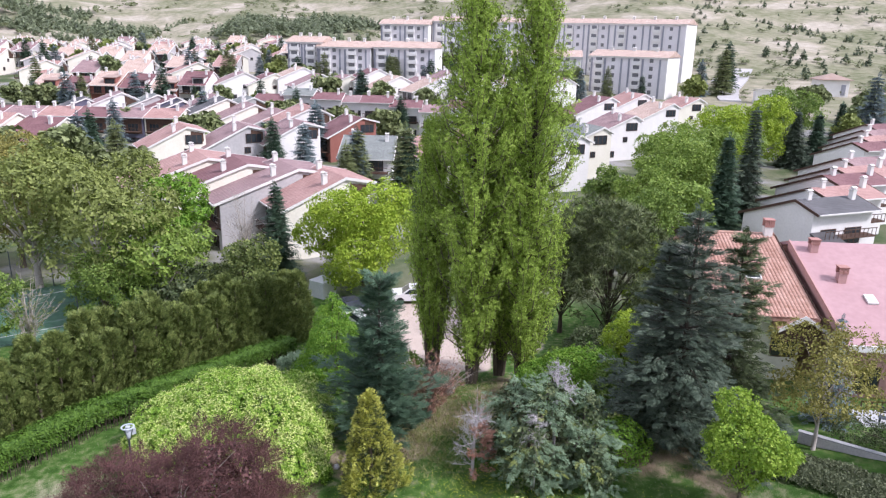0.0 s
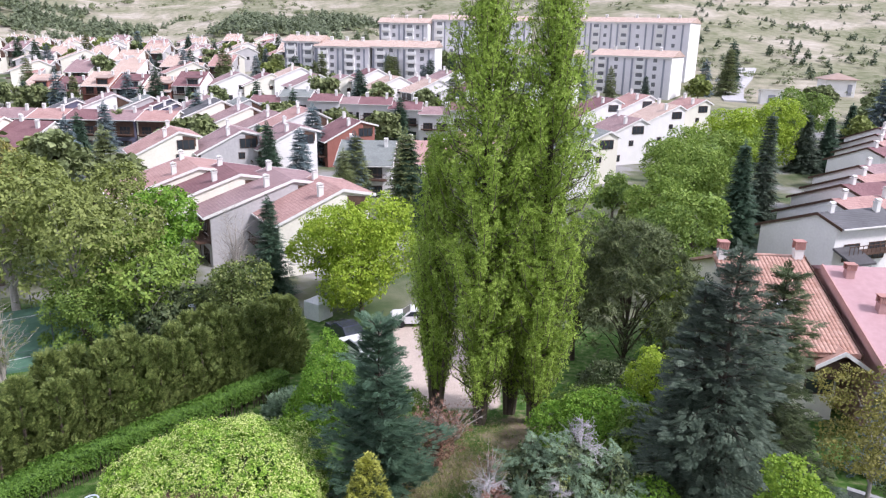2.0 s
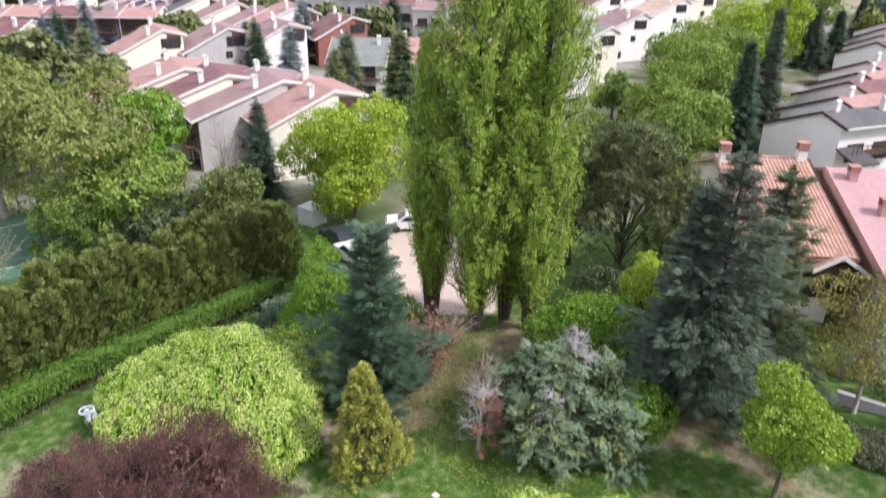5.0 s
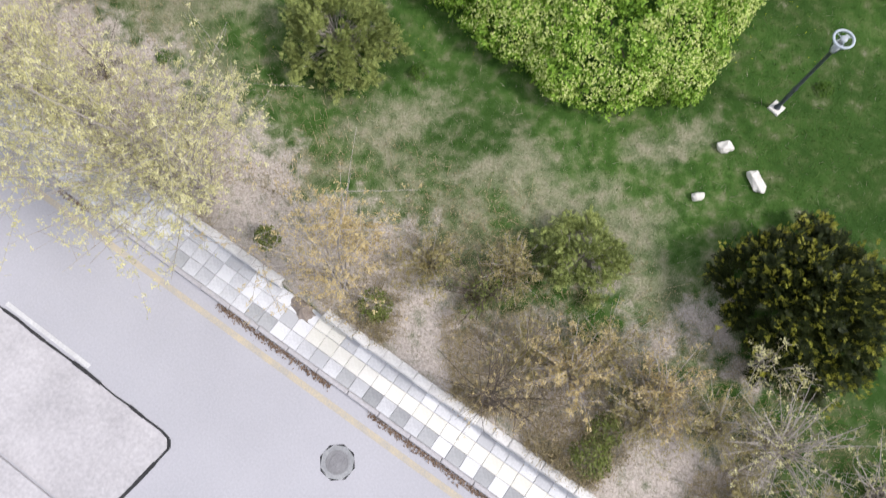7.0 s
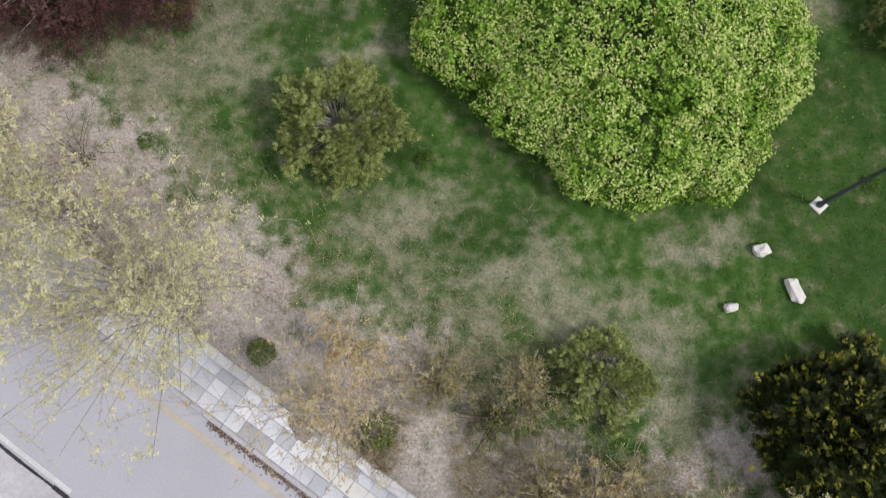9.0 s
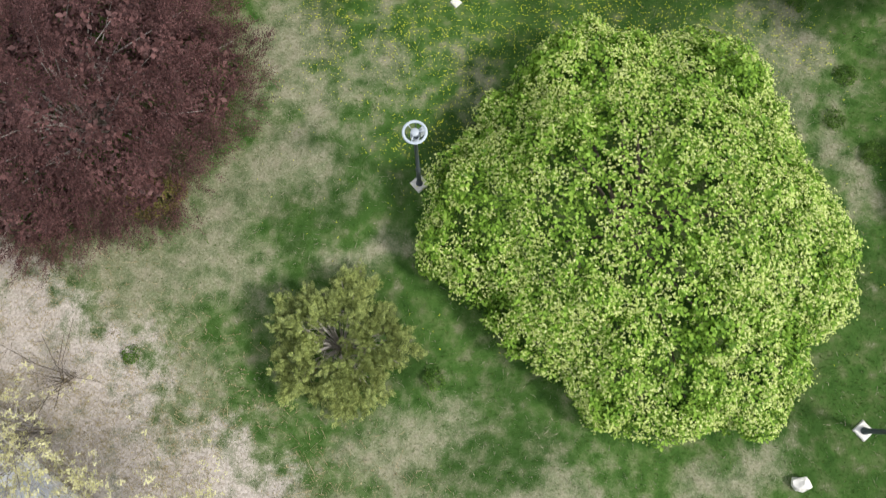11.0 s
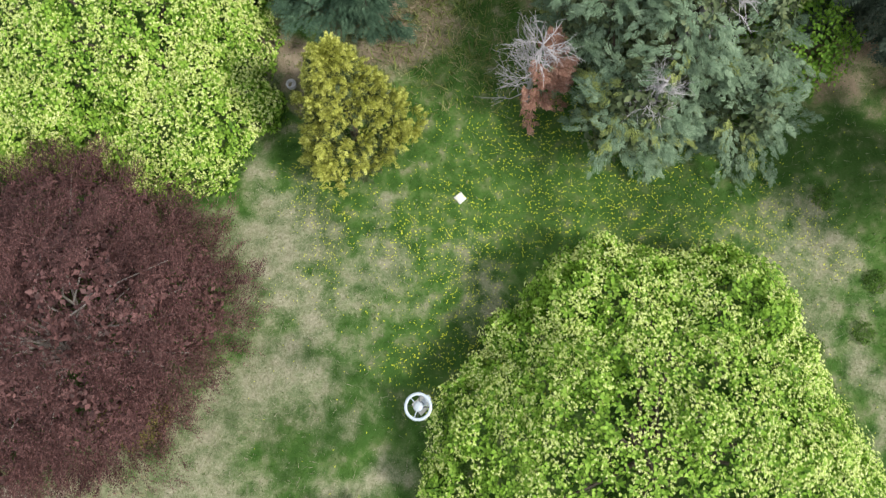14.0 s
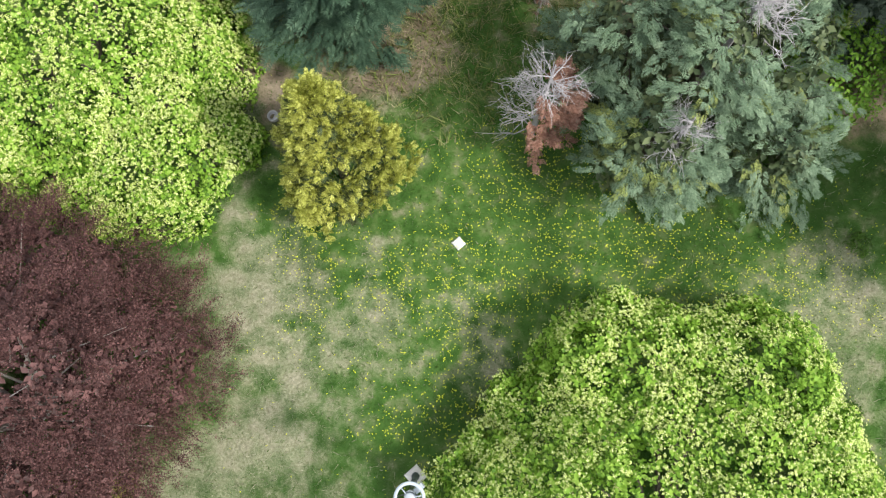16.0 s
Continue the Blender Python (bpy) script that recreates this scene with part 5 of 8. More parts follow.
# the blue-green cypress with several leaders, and the dying one beside it
def cypress_clump(x, y, domes, leaf, r, label):
    """Feathered plumes arching out from several leaders, some of them faded."""
    t = thing("blue_cypress", label, "conifer", x, y, gz(x, y))
    w = Mesh()
    blobs = []
    for cx, cy, h, rad in domes:
        part("trunk", Mesh().tube([(cx * 0.6, cy * 0.6, -0.1), (cx, cy, h * 0.5), (cx, cy, h * 0.88)], [0.13, 0.07, 0.015], 6), "barkdark", t)
        blobs += [(cx, cy, h * 0.30, rad, rad, h * 0.42), (cx, cy, h * 0.58, rad * 0.72, rad * 0.72, h * 0.36)]
    p, n = blob_points(blobs, 0.5, r, 0.35, 0.2, (1.0, 0.82))
    gap = np.array([noise.noise(Vector(q) * 0.75) + 0.5 * noise.noise(Vector(q) * 1.9) for q in p])
    keep = gap < 0.2
    p, n, gap = p[keep], n[keep], gap[keep]
    out = n * np.array((1, 1, 0.25))
    out /= np.maximum(np.linalg.norm(out, axis=1, keepdims=True), 0.3)
    d = out + np.array((0, 0, 0.1)) + r.normal(size=p.shape) * 0.38
    for q, e in zip(p[::16], d[::16]):
        w.tube([(q[0] * 0.45, q[1] * 0.45, q[2] * 0.8), tuple(q * 0.75 + np.array((0, 0, 0.1))), tuple(q)], [0.03, 0.018, 0.006], 4)
    tagged(part("branchwork", w, "barkdark", t), kind="stuff")
    start = p - d * 0.5
    ln = r.uniform(0.55, 1.05, len(p))
    old = r.rand(len(p)) < 0.06 + 0.3 * (gap > 0.19)
    # the core's darker green puts shade into the gaps and hides the ground
    part("inner_sprays", fast_mesh("inner_sprays", *leafy([(a, b, c, e * 0.7, f * 0.7, g * 0.72) for a, b, c, e, f, g in blobs], 0.24, 0.26, r, T_BUNCH, 0.2, 0.2, shells=(1.0,), holes=0.3)), "cedargreen", t, "inner sprays in a darker green that paints their shade")
    part("crown", fast_mesh("crown", *plumes(start[~old], d[~old], ln[~old], 0.2, 32, 0.19, r, T_FEATHER, 0.2, 0.09, 0.65)), leaf, t)
    part("faded_sprays", fast_mesh("faded_sprays", *plumes(start[old], d[old], ln[old], 0.18, 20, 0.23, r, T_FEATHER, 0.35, 0.12, 0.75)), "juniper", t, "faded olive sprays")
    return t


cypress_clump(4.7, 23.8, [(-0.7, -0.9, 3.9, 1.5), (0.1, 0.5, 5.1, 1.9), (2.2, -0.7, 2.8, 1.3), (1.9, 1.1, 4.4, 1.6), (-1.4, 1.2, 4.6, 1.5)], "blue", R(10), "feathery blue-green cypress with several leaders")


def twiggy(name, label, x, y, h, rad, r, stems, bark, leaf=None, leaves=0, leaf_size=0.06, spread=0.6, category="shrub", z=None, thick=0.03, forks=5, group="", low=0.25, lean=(0.0, 0.0)):
    """Many thin forking stems, with few small leaves."""
    t = thing(name, label, category, x, y, gz(x, y) if z is None else z, 0, group)
    w = Mesh()
    tips = []
    for i in range(stems):
        a, k = r.uniform(0, 6.28), rad * math.sqrt(r.uniform(0.02, 1))
        top = np.array((math.cos(a) * k + lean[0], math.sin(a) * k + lean[1], h * r.uniform(0.55, 1.0) * (1 - 0.35 * (k / rad) ** 2)))
        root = np.array((r.uniform(-0.2, 0.2), r.uniform(-0.2, 0.2), -0.05))
        mid = root * 0.5 + top * 0.5 + np.array((-top[0] * 0.18, -top[1] * 0.18, 0.05 * h))
        w.tube([tuple(root), tuple(mid), tuple(top)], [thick, thick * 0.6, 0.005], 4)
        for j in range(forks):
            s = r.uniform(low, 0.95)
            b = (1 - s) ** 2 * root + 2 * s * (1 - s) * mid + s * s * top
            e = b + np.array((r.normal() * spread, r.normal() * spread, r.uniform(0.1, 0.7))) * h * 0.16
            w.tube([tuple(b), tuple((b + e) / 2 + r.normal(size=3) * 0.03), tuple(e)], [thick * 0.3, thick * 0.2, 0.004], 3)
            tips += [(b, e)]
        tips += [(mid, top)]
    if w.v:
        tagged(part("branchwork", w, bark, t), kind="stuff")
    if leaf and leaves:
        k = r.randint(0, len(tips), leaves)
        s = r.uniform(0.15, 1.05, leaves)[:, None]
        b, e = np.array([q[0] for q in tips])[k], np.array([q[1] for q in tips])[k]
        p = b + (e - b) * s + r.normal(size=(leaves, 3)) * 0.06
        d = r.normal(size=(leaves, 3)) + np.array((0, 0, 0.3))
        v, f = laid(T_BUNCH, p, turned(d, r.normal(size=(leaves, 3)) + np.array((0, 0, 1)), leaf_size * r.uniform(0.6, 1.4, leaves)))
        part("crown", fast_mesh("crown", v, f), leaf, t)
    return t


def bare_sprays(r, lines, fine=5, reach=0.34):
    """Dead branches: each line forks into crooked side twigs, and these again."""
    w = Mesh()
    for b, e in lines:
        b, e = np.asarray(b, float), np.asarray(e, float)
        ln = np.linalg.norm(e - b)
        mid = (b + e) / 2 + r.normal(size=3) * 0.06 * ln
        w.tube([tuple(b), tuple(mid), tuple(e)], [0.016, 0.011, 0.004], 4)
        for j in range(fine):
            q = r.uniform(0.25, 1.0)
            o = (1 - q) ** 2 * b + 2 * q * (1 - q) * mid + q * q * e
            d = (e - b) / max(ln, 1e-6) * 0.7 + r.normal(size=3) * 0.55
            k = o + d * reach * ln * r.uniform(0.5, 1.2)
            w.tube([tuple(o), tuple((o + k) / 2 + r.normal(size=3) * 0.02), tuple(k)], [0.008, 0.006, 0.0035], 3)
            for i in range(2):
                g = o + (k - o) * r.uniform(0.4, 0.9)
                w.tube([tuple(g), tuple(g + d * 0.12 + r.normal(size=3) * 0.09)], [0.005, 0.003], 3)
    return w


def dying_cypress(x, y, r):
    """Silver bare sprays on one side, rust-red foliage low on the other."""
    t = thing("dead_cypress", "dying cypress with silver twigs and rust-red foliage", "conifer", x, y, gz(x, y))
    part("trunk", Mesh().tube([(0, 0, -0.1), (0.05, 0.1, 1.5), (0.1, 0.3, 3.2)], [0.09, 0.06, 0.012], 6), "deadwood", t)
    n = 60
    a, z = r.uniform(0, 6.28, n), r.uniform(0.4, 3.0, n)
    d = np.stack([np.cos(a), np.sin(a), r.uniform(0.1, 0.6, n)], 1)
    ln = 0.78 * (1 - z / 4.6) + 0.25
    p = np.stack([0.03 * z, 0.07 * z, z], 1)
    rusty = (np.cos(a + 0.3) > 0.0) & (z < 2.6)
    bare = ~rusty | (r.rand(n) < 0.2)
    tagged(part("bare_sprays", bare_sprays(r, [(q, q + e * k) for q, e, k in zip(p[bare], d[bare], ln[bare])], 6), "deadwood", t, "bare silver twigs"), kind="stuff")
    part("rusty_foliage", fast_mesh("rusty_foliage", *plumes(p[rusty] + d[rusty] * 0.3, d[rusty], ln[rusty] * 0.75, 0.19, 34, 0.17, r, T_SMALL, 0.15, 0.5)), "rust", t, "rust-red dried foliage")


def dead_leader(label, x, y, h, rad, r, n):
    """A bare dead top standing out of living foliage."""
    t = thing("dead_conifer", label, "conifer", x, y, gz(x, y))
    part("trunk", Mesh().tube([(0, 0, -0.1), (0.04, 0.02, h * 0.5), (0.0, 0.05, h)], [0.1, 0.07, 0.015], 6), "deadwood", t)
    a, q = r.uniform(0, 6.28, n), r.uniform(0.66, 0.98, n)
    rows = []
    for k, z in zip(a, q):
        ln = rad * (1.15 - z) / 0.45 * r.uniform(0.6, 1.1)
        rows.append(((0, 0, h * z), (math.cos(k) * ln, math.sin(k) * ln, h * z + ln * r.uniform(0.0, 0.5))))
    tagged(part("bare_sprays", bare_sprays(r, rows, 8), "deadwood", t, "bare silver twigs"), kind="stuff")


dying_cypress(1.55, 23.5, R(12))
dead_leader("bare silver-grey dead leader of a conifer", 5.25, 24.75, 5.3, 0.85, R(13), 42)
dead_leader("small bare silver dead leader in the cypress", 4.25, 22.6, 3.7, 0.62, R(17), 24)
shrub("green_shrub", "bright green shrub half hidden by cypress", 8.3, 25.3, [(0, 0, 0.7, 1.5, 1.4, 1.2), (-0.9, 0.3, 0.8, 1.1, 1.0, 1.0)], "fresh", R(14), 0.22, 0.24, 6)

# dry, half-bare growth along the street wall
BANK = "thin shrubs on the bank"
twiggy("willow_tree", "tall thin half-bare tree with pale yellow-green leaves", -5.4, 6.2, 8.8, 3.5, R(20), lean=(-0.5, -0.5), stems=60, bark="barkgrey", leaf="pale", leaves=7800, leaf_size=0.062, thick=0.022, forks=10, group=BANK, category="tree", low=0.35)
twiggy("willow_tree", "thin half-bare tree leaning over the pavement", -9.2, 8.4, 7.6, 2.9, R(21), lean=(-0.5, -0.9), stems=46, bark="barkgrey", leaf="pale", leaves=6000, leaf_size=0.062, thick=0.02, forks=9, group=BANK, category="tree", low=0.35)
twiggy("willow_tree", "thin half-bare tree with pale leaves", -12.4, 10.4, 6.6, 2.7, R(22), lean=(-0.4, -0.9), stems=36, bark="barkgrey", leaf="pale", leaves=6500, leaf_size=0.068, thick=0.04, forks=9, group=BANK, category="tree", low=0.3)
twiggy("willow_shrub", "pale leafy shrub at the park edge", -15.2, 11.6, 4.6, 2.4, R(34), 30, "barkgrey", "pale", 6000, 0.075, forks=8, group=BANK)
twiggy("thin_tree", "slender bare tree with few amber leaves", -1.3, 3.95, 7.4, 1.7, R(23), 14, "barkgrey", "amber", 1500, 0.06, thick=0.028, forks=11, group=BANK, category="tree", low=0.3)
twiggy("thin_tree", "slender bare tree beside the wall", 2.6, 1.1, 6.4, 1.1, R(24), 9, "bark", "amber", 260, 0.05, thick=0.035, forks=9, group=BANK, category="tree", low=0.3)
twiggy("dry_shrub", "dry shrub with amber leaves and bare stems", -1.2, 5.3, 2.6, 1.2, R(25), 18, "barkgrey", "amber", 1000, 0.07, thick=0.016, forks=7, group=BANK)
twiggy("dry_shrub", "dry brown shrub with few amber leaves", 4.6, 1.9, 2.2, 1.5, R(27), 26, "barkgrey", "amber", 900, 0.07, forks=7, group=BANK)
twiggy("dry_shrub", "dry tan shrub on the bank", 7.0, 1.6, 2.0, 1.5, R(28), 26, "barkgrey", "amber", 900, 0.07, forks=7, group=BANK)
twiggy("dry_shrub", "bare grey tangle of thin stems", 9.8, 0.4, 2.4, 1.9, R(29), 44, "barkgrey", "pale", 500, 0.06, forks=9, group=BANK)
twiggy("dry_shrub", "bare grey tangle of thin stems", 12.2, -0.6, 2.4, 1.9, R(30), 40, "barkgrey", "pale", 400, 0.06, forks=9, group=BANK)
twiggy("dry_shrub", "low bare dark shrub", 2.3, 3.9, 1.5, 1.2, R(31), 26, "bark", "olive", 260, 0.07, forks=7, group=BANK)
twiggy("dry_shrub", "bare twiggy shrub on pale soil", -8.9, 9.8, 2.2, 1.5, R(32), 12, "bark", forks=10, group=BANK, thick=0.014)
twiggy("dry_shrub", "dry shrub with pale leaves near juniper", 9.4, 2.3, 2.6, 0.8, R(33), 14, "barkgrey", "pale", 240, 0.08, forks=6, group=BANK)
for k, (sx, sy, sh, sr) in enumerate(((3.6, 2.3, 1.5, 1.3), (5.6, 2.6, 1.6, 1.4), (6.6, 0.9, 1.7, 1.4), (8.2, 0.8, 1.8, 1.5), (8.9, -0.9, 1.6, 1.5), (10.6, -1.4, 1.8, 1.6), (11.9, -2.3, 1.7, 1.5), (3.0, 4.6, 1.2, 1.1), (0.9, 4.6, 1.3, 1.2))):
    twiggy("dry_shrub", "thin dry shrub with small tan leaves on the bank", sx, sy, sh, sr, R(420 + k), 34, "barkgrey", "tan", 1500, 0.05, thick=0.014, forks=7, group=BANK, low=0.2)
for sx, sy, sr, sd in ((-0.5, 3.4, 0.42, 1), (5.6, 0.6, 0.42, 2), (-3.6, 5.1, 0.30, 3), (5.2, -0.1, 0.5, 4)):
    shrub("low_shrub", "low tuft of dull green leaves on the bank", sx, sy, [(0, 0, 0.12, sr, sr, 0.4)], "olive", R(40 + sd), 0.11, 0.13, 3, 0.015)
shrub("low_shrub", "small yellow-green shrub at the foot of the plum", -7.6, 14.4, [(0, 0, 0.35, 0.8, 0.5, 0.5), (0.5, 0.3, 0.3, 0.5, 0.4, 0.4)], "budding", R(48), 0.13, 0.14, 5, 0.02)
for sx, sy, sr, sd in ((0.14, 10.42, 0.26, 1), (11.9, 10.6, 0.24, 2), (8.9, 17.4, 0.3, 3), (11.1, 17.0, 0.3, 4), (10.6, 19.2, 0.28, 5), (9.3, 21.3, 0.3, 6), (-7.4, 10.5, 0.22, 7), (10.2, 17.9, 0.25, 8)):
    shrub("grass_tuft", "dark green tuft in the lawn", sx, sy, [(0, 0, 0.03, sr, sr, 0.16)], "hedge", R(50 + sd), 0.07, 0.09, 0)
SPILL = thing("soil_spill", "earth washed over the pavement at the wall gap", "soil", *xy(gap_u, 1.45), WALK_Z, math.degrees(math.atan2(U[1], U[0])))
sp_r = R(41)
sv, sf_ = [(0, 0.1, 0.16)], []
for i in range(22):
    a = 2 * math.pi * i / 22
    k = 1 + sp_r.uniform(-0.3, 0.3)
    sv += [(math.cos(a) * 0.2 * k, 0.1 + math.sin(a) * 0.12 * k, 0.11 + sp_r.uniform(-0.03, 0.03)), (math.cos(a) * 0.45 * k, 0.08 + math.sin(a) * 0.24 * k, -0.02)]
for i in range(22):
    j = (i + 1) % 22
    sf_ += [(0, 1 + 2 * i, 1 + 2 * j), (1 + 2 * i, 2 + 2 * i, 2 + 2 * j, 1 + 2 * j)]
M["earth"] = mat("earth", (0.20, 0.165, 0.14), (0.36, 0.31, 0.27), scale=3, bump=0.8, fine=8)
part("earth_patch", Mesh().add(sv, sf_), "earth", SPILL)
BIN = thing("drain_pipe", "short hollow stump of pipe under the conifers", "pipe", -4.72, 23.55, gz(-4.72, 23.55), 20)
part("pipe_body", Mesh().lathe([(0.13, -0.05), (0.14, 0.12), (0.10, 0.12), (0.09, 0.0), (0.01, 0.0)], 14), "concrete", BIN, smooth=True)

# ---- hedge and arborvitae row ----
HD = np.array((0.430, 0.903))
HN = np.array((-0.903, 0.430))
h0, hl = np.array((-22.9, 15.4)), 26.6


def hedge():
    r = R(60)
    t = thing("hedge", "long clipped green hedge with bare stems at its foot", "hedge", 0, 0, 0)
    n = 15000
    a = r.uniform(0, hl, n)
    per = r.uniform(0, 1, n)
    wdt, hgt = 0.55, 1.4
    L1, L2 = 1.0, 1.5
    side = per * (2 * L1 + L2)
    off = np.where(side < L1, -wdt, np.where(side < L1 + L2, -wdt + (side - L1) / L2 * 2 * wdt, wdt))
    zz = np.where(side < L1, 0.55 + side * (hgt - 0.55), np.where(side < L1 + L2, hgt, 0.4 + (side - L1 - L2) * (hgt - 0.4)))
    bump = np.array([noise.noise(Vector((k * 0.9, o * 2, q * 2))) for k, o, q in zip(a, off, zz)])
    off = off * (1 + 0.16 * bump) + r.normal(size=n) * 0.05
    zz = zz + 0.12 * bump + r.normal(size=n) * 0.05
    xs, ys = h0[0] + HD[0] * a + HN[0] * off, h0[1] + HD[1] * a + HN[1] * off
    p = np.stack([xs, ys, height(xs, ys) + zz], 1)
    nrm = np.stack([HN[0] * off, HN[1] * off, np.where(zz > 1.0, 1.2, 0.3)], 1) + r.normal(size=(n, 3)) * 0.4
    y = np.cross(nrm, r.normal(size=(n, 3)))
    v, f = laid(T_BUNCH, p, turned(y, nrm, 0.15 * r.uniform(0.7, 1.3, n)))
    part("leaves", fast_mesh("leaves", v, f), "hedge", t)
    w = Mesh()
    for i in range(230):
        q = i / 230 * hl
        for o in (-0.55, 0.0, 0.5):
            o += r.uniform(-0.15, 0.15)
            x, y = h0[0] + HD[0] * q + HN[0] * o, h0[1] + HD[1] * q + HN[1] * o
            zb = gz(x, y)
            w.tube([(x, y, zb - 0.05), (x + r.uniform(-0.08, 0.08), y, zb + 0.5), (x + r.uniform(-0.2, 0.2), y + r.uniform(-0.2, 0.2), zb + 1.05)], [0.02, 0.016, 0.006], 4)
    tagged(part("branchwork", w, "barkdark", t, "bare dark stems"), kind="stuff")


hedge()
row_proto = [golden_cone("arborvitae", "tall olive-green arborvitae in a dense screen", -60, 20, 5.2, 1.35, "thuja_row", R(70 + k), 1500, 0.4, T_PLUME, group="arborvitae screen", power=0.5) for k in range(3)]
rr = R(75)
k = 0
for rowi, off in enumerate((2.4, 4.0)):
    for i in range(20):
        q = 1.5 + i * 1.5 + rowi * 0.75
        x, y = h0 + HD * q + HN * (off + rr.uniform(-0.25, 0.25))
        s = rr.uniform(0.82, 1.08) * (0.72 + 0.28 * float(smooth(4, 16, q)))
        m = pose(x, y, gz(x, y) - 0.05, 0, 0, rr.uniform(0, 360)) @ Matrix.Diagonal((s * 1.05, s * 1.05, s, 1))
        if k < 3:
            row_proto[k].matrix_basis = m
        else:
            c = copy_thing(row_proto[k % 3], pose(x, y, gz(x, y) - 0.05, 0, 0, rr.uniform(0, 360)))
            c.scale = (s * 1.05, s * 1.05, s)
        k += 1
shrub("green_shrub", "light green shrub between hedge and screen", -17.9, 32.2, [(0, 0, 1.2, 1.3, 1.3, 1.5), (0.5, 0.4, 2.0, 0.8, 0.8, 0.9)], "green", R(77), 0.25, 0.28, 6)

# ---- trees at the far edge of the park ----
tiered_conifer("dark_spruce", "dark blue-green spruce behind the golden cone", -3.2, 26.6, gz(-3.2, 26.6), 8.5, 1.95, 0.3, "darkblue", R(80), tiers=20, per=10, size=0.43, dens=28, droop=0.05, rise=0.3, power=0.62, trunk=0.09, tip=T_FEATHER, wild=0.3)
shrub("green_tree", "bright green pyramidal young tree by the hedge end", -7.1, 33.6, [(0, 0, 1.3, 1.75, 1.75, 1.5), (0.2, 0.1, 2.9, 1.45, 1.45, 1.4), (-0.1, 0, 4.2, 0.95, 0.95, 1.1), (0.05, 0, 5.2, 0.5, 0.5, 0.75), (0.9, -0.6, 2.0, 0.9, 0.9, 0.9), (-0.9, -0.5, 2.2, 0.85, 0.85, 0.9)], "fresh", R(81), 0.2, 0.24, 8, bumps=26)
tiered_conifer("cedar", "large dark blue-green cedar with layered branches", 11.4, 27.4, gz(11.4, 27.4), 12.0, 4.2, 0.5, "cedar", R(82), tiers=20, per=10, size=0.4, dens=23, droop=0.16, rise=0.12, power=1.0, trunk=0.16, wild=0.25)
tiered_conifer("cedar", "lesser blue-green cedar with a thin leader", 10.5, 28.4, gz(10.5, 28.4), 10.2, 2.2, 0.5, "cedar", R(182), tiers=16, per=9, size=0.4, dens=22, droop=0.16, rise=0.12, power=1.0, trunk=0.14, wild=0.25)
tiered_conifer("cedar", "slender dark green cedar beside tiled house", 14.9, 31.2, gz(14.9, 31.2), 10.6, 2.9, 0.6, "cedargreen", R(83), tiers=17, per=10, size=0.42, dens=24, droop=0.14, rise=0.12, power=0.95, trunk=0.14, wild=0.25)
broadleaf("young_maple", "young bright green maple with a thin trunk", 12.65, 21.4, gz(12.65, 21.4), 5.6, 1.85, 1.2, "mapleleaf", R(84), spacing=0.2, size=0.25, count=15, trunk=0.09)
broadleaf("thin_tree", "sparse tree with yellow-brown young leaves", 18.1, 27.2, gz(18.1, 27.2), 6.8, 2.6, 1.5, "budding", R(85), spacing=0.36, size=0.27, count=12, trunk=0.1, bark="barkgrey")
conifer("blue_spruce", "small blue spruce by the pink house", 20.3, 31, gz(20.3, 31), 6.0, 1.5, 0.4, "bluespruce", R(86), tiers=16, per=8, step=0.34, size=0.5)
shrub("green_shrub", "bright green shrub beneath poplars", 6.2, 32.0, [(0, 0, 1.0, 2.0, 1.7, 1.7), (1.6, 0.5, 1.3, 1.6, 1.5, 2.0), (-1.2, 0.6, 0.9, 1.2, 1.1, 1.3), (0.6, 0.2, 2.2, 1.1, 1.0, 1.1)], "fresh", R(87), 0.24, 0.28, 8, bumps=18)
shrub("green_shrub", "green shrub beside the cedar", 8.6, 29.6, [(0, 0, 0.9, 1.5, 1.5, 1.3), (0.6, 1.2, 1.4, 1.2, 1.2, 1.5)], "green", R(88), 0.26, 0.28, 6)
broadleaf("yellow_green_tree", "small yellow-green tree with dark trunk", 10.05, 34.0, gz(10.05, 34.0), 5.6, 1.6, 2.2, "yellowgreen", R(89), spacing=0.3, size=0.28, count=11, trunk=0.12, bark="barkdark")
for sx, sy, sr, sh, lf, sd in ((8.4, 33.4, 1.7, 1.5, "fresh", 1), (12.4, 34.6, 1.4, 1.2, "cedargreen", 2), (7.0, 36.2, 1.5, 1.3, "green", 3), (13.6, 36.4, 1.6, 1.3, "green", 4), (9.0, 39.6, 1.8, 1.8, "cedargreen", 5), (-3.6, 35.6, 1.3, 1.0, "green", 6)):
    shrub("green_shrub", "leafy green shrub in the thicket behind the park", sx, sy, [(0, 0, sh * 0.5, sr, sr, sh), (sr * 0.6, 0.3, sh * 0.7, sr * 0.6, sr * 0.6, sh * 0.8), (-sr * 0.5, -0.4, sh * 0.5, sr * 0.6, sr * 0.5, sh * 0.7)], lf, R(160 + sd), 0.3, 0.32, 6, bumps=6)
twiggy("dry_shrub", "reddish bare shrub beyond the lawn", -1.1, 29.2, 4.0, 1.9, R(90), 46, "bark", "rust", 2200, 0.085, forks=9)
twiggy("dry_shrub", "grey-pink bare shrub beyond the lawn", 1.7, 27.3, 2.6, 1.2, R(91), 30, "barkgrey", "rust", 260, 0.07, forks=8)
twiggy("dry_shrub", "dry pinkish shrub by the poplar", -0.2, 33.2, 2.4, 1.8, R(92), 36, "barkgrey", "rust", 500, 0.08, forks=8)
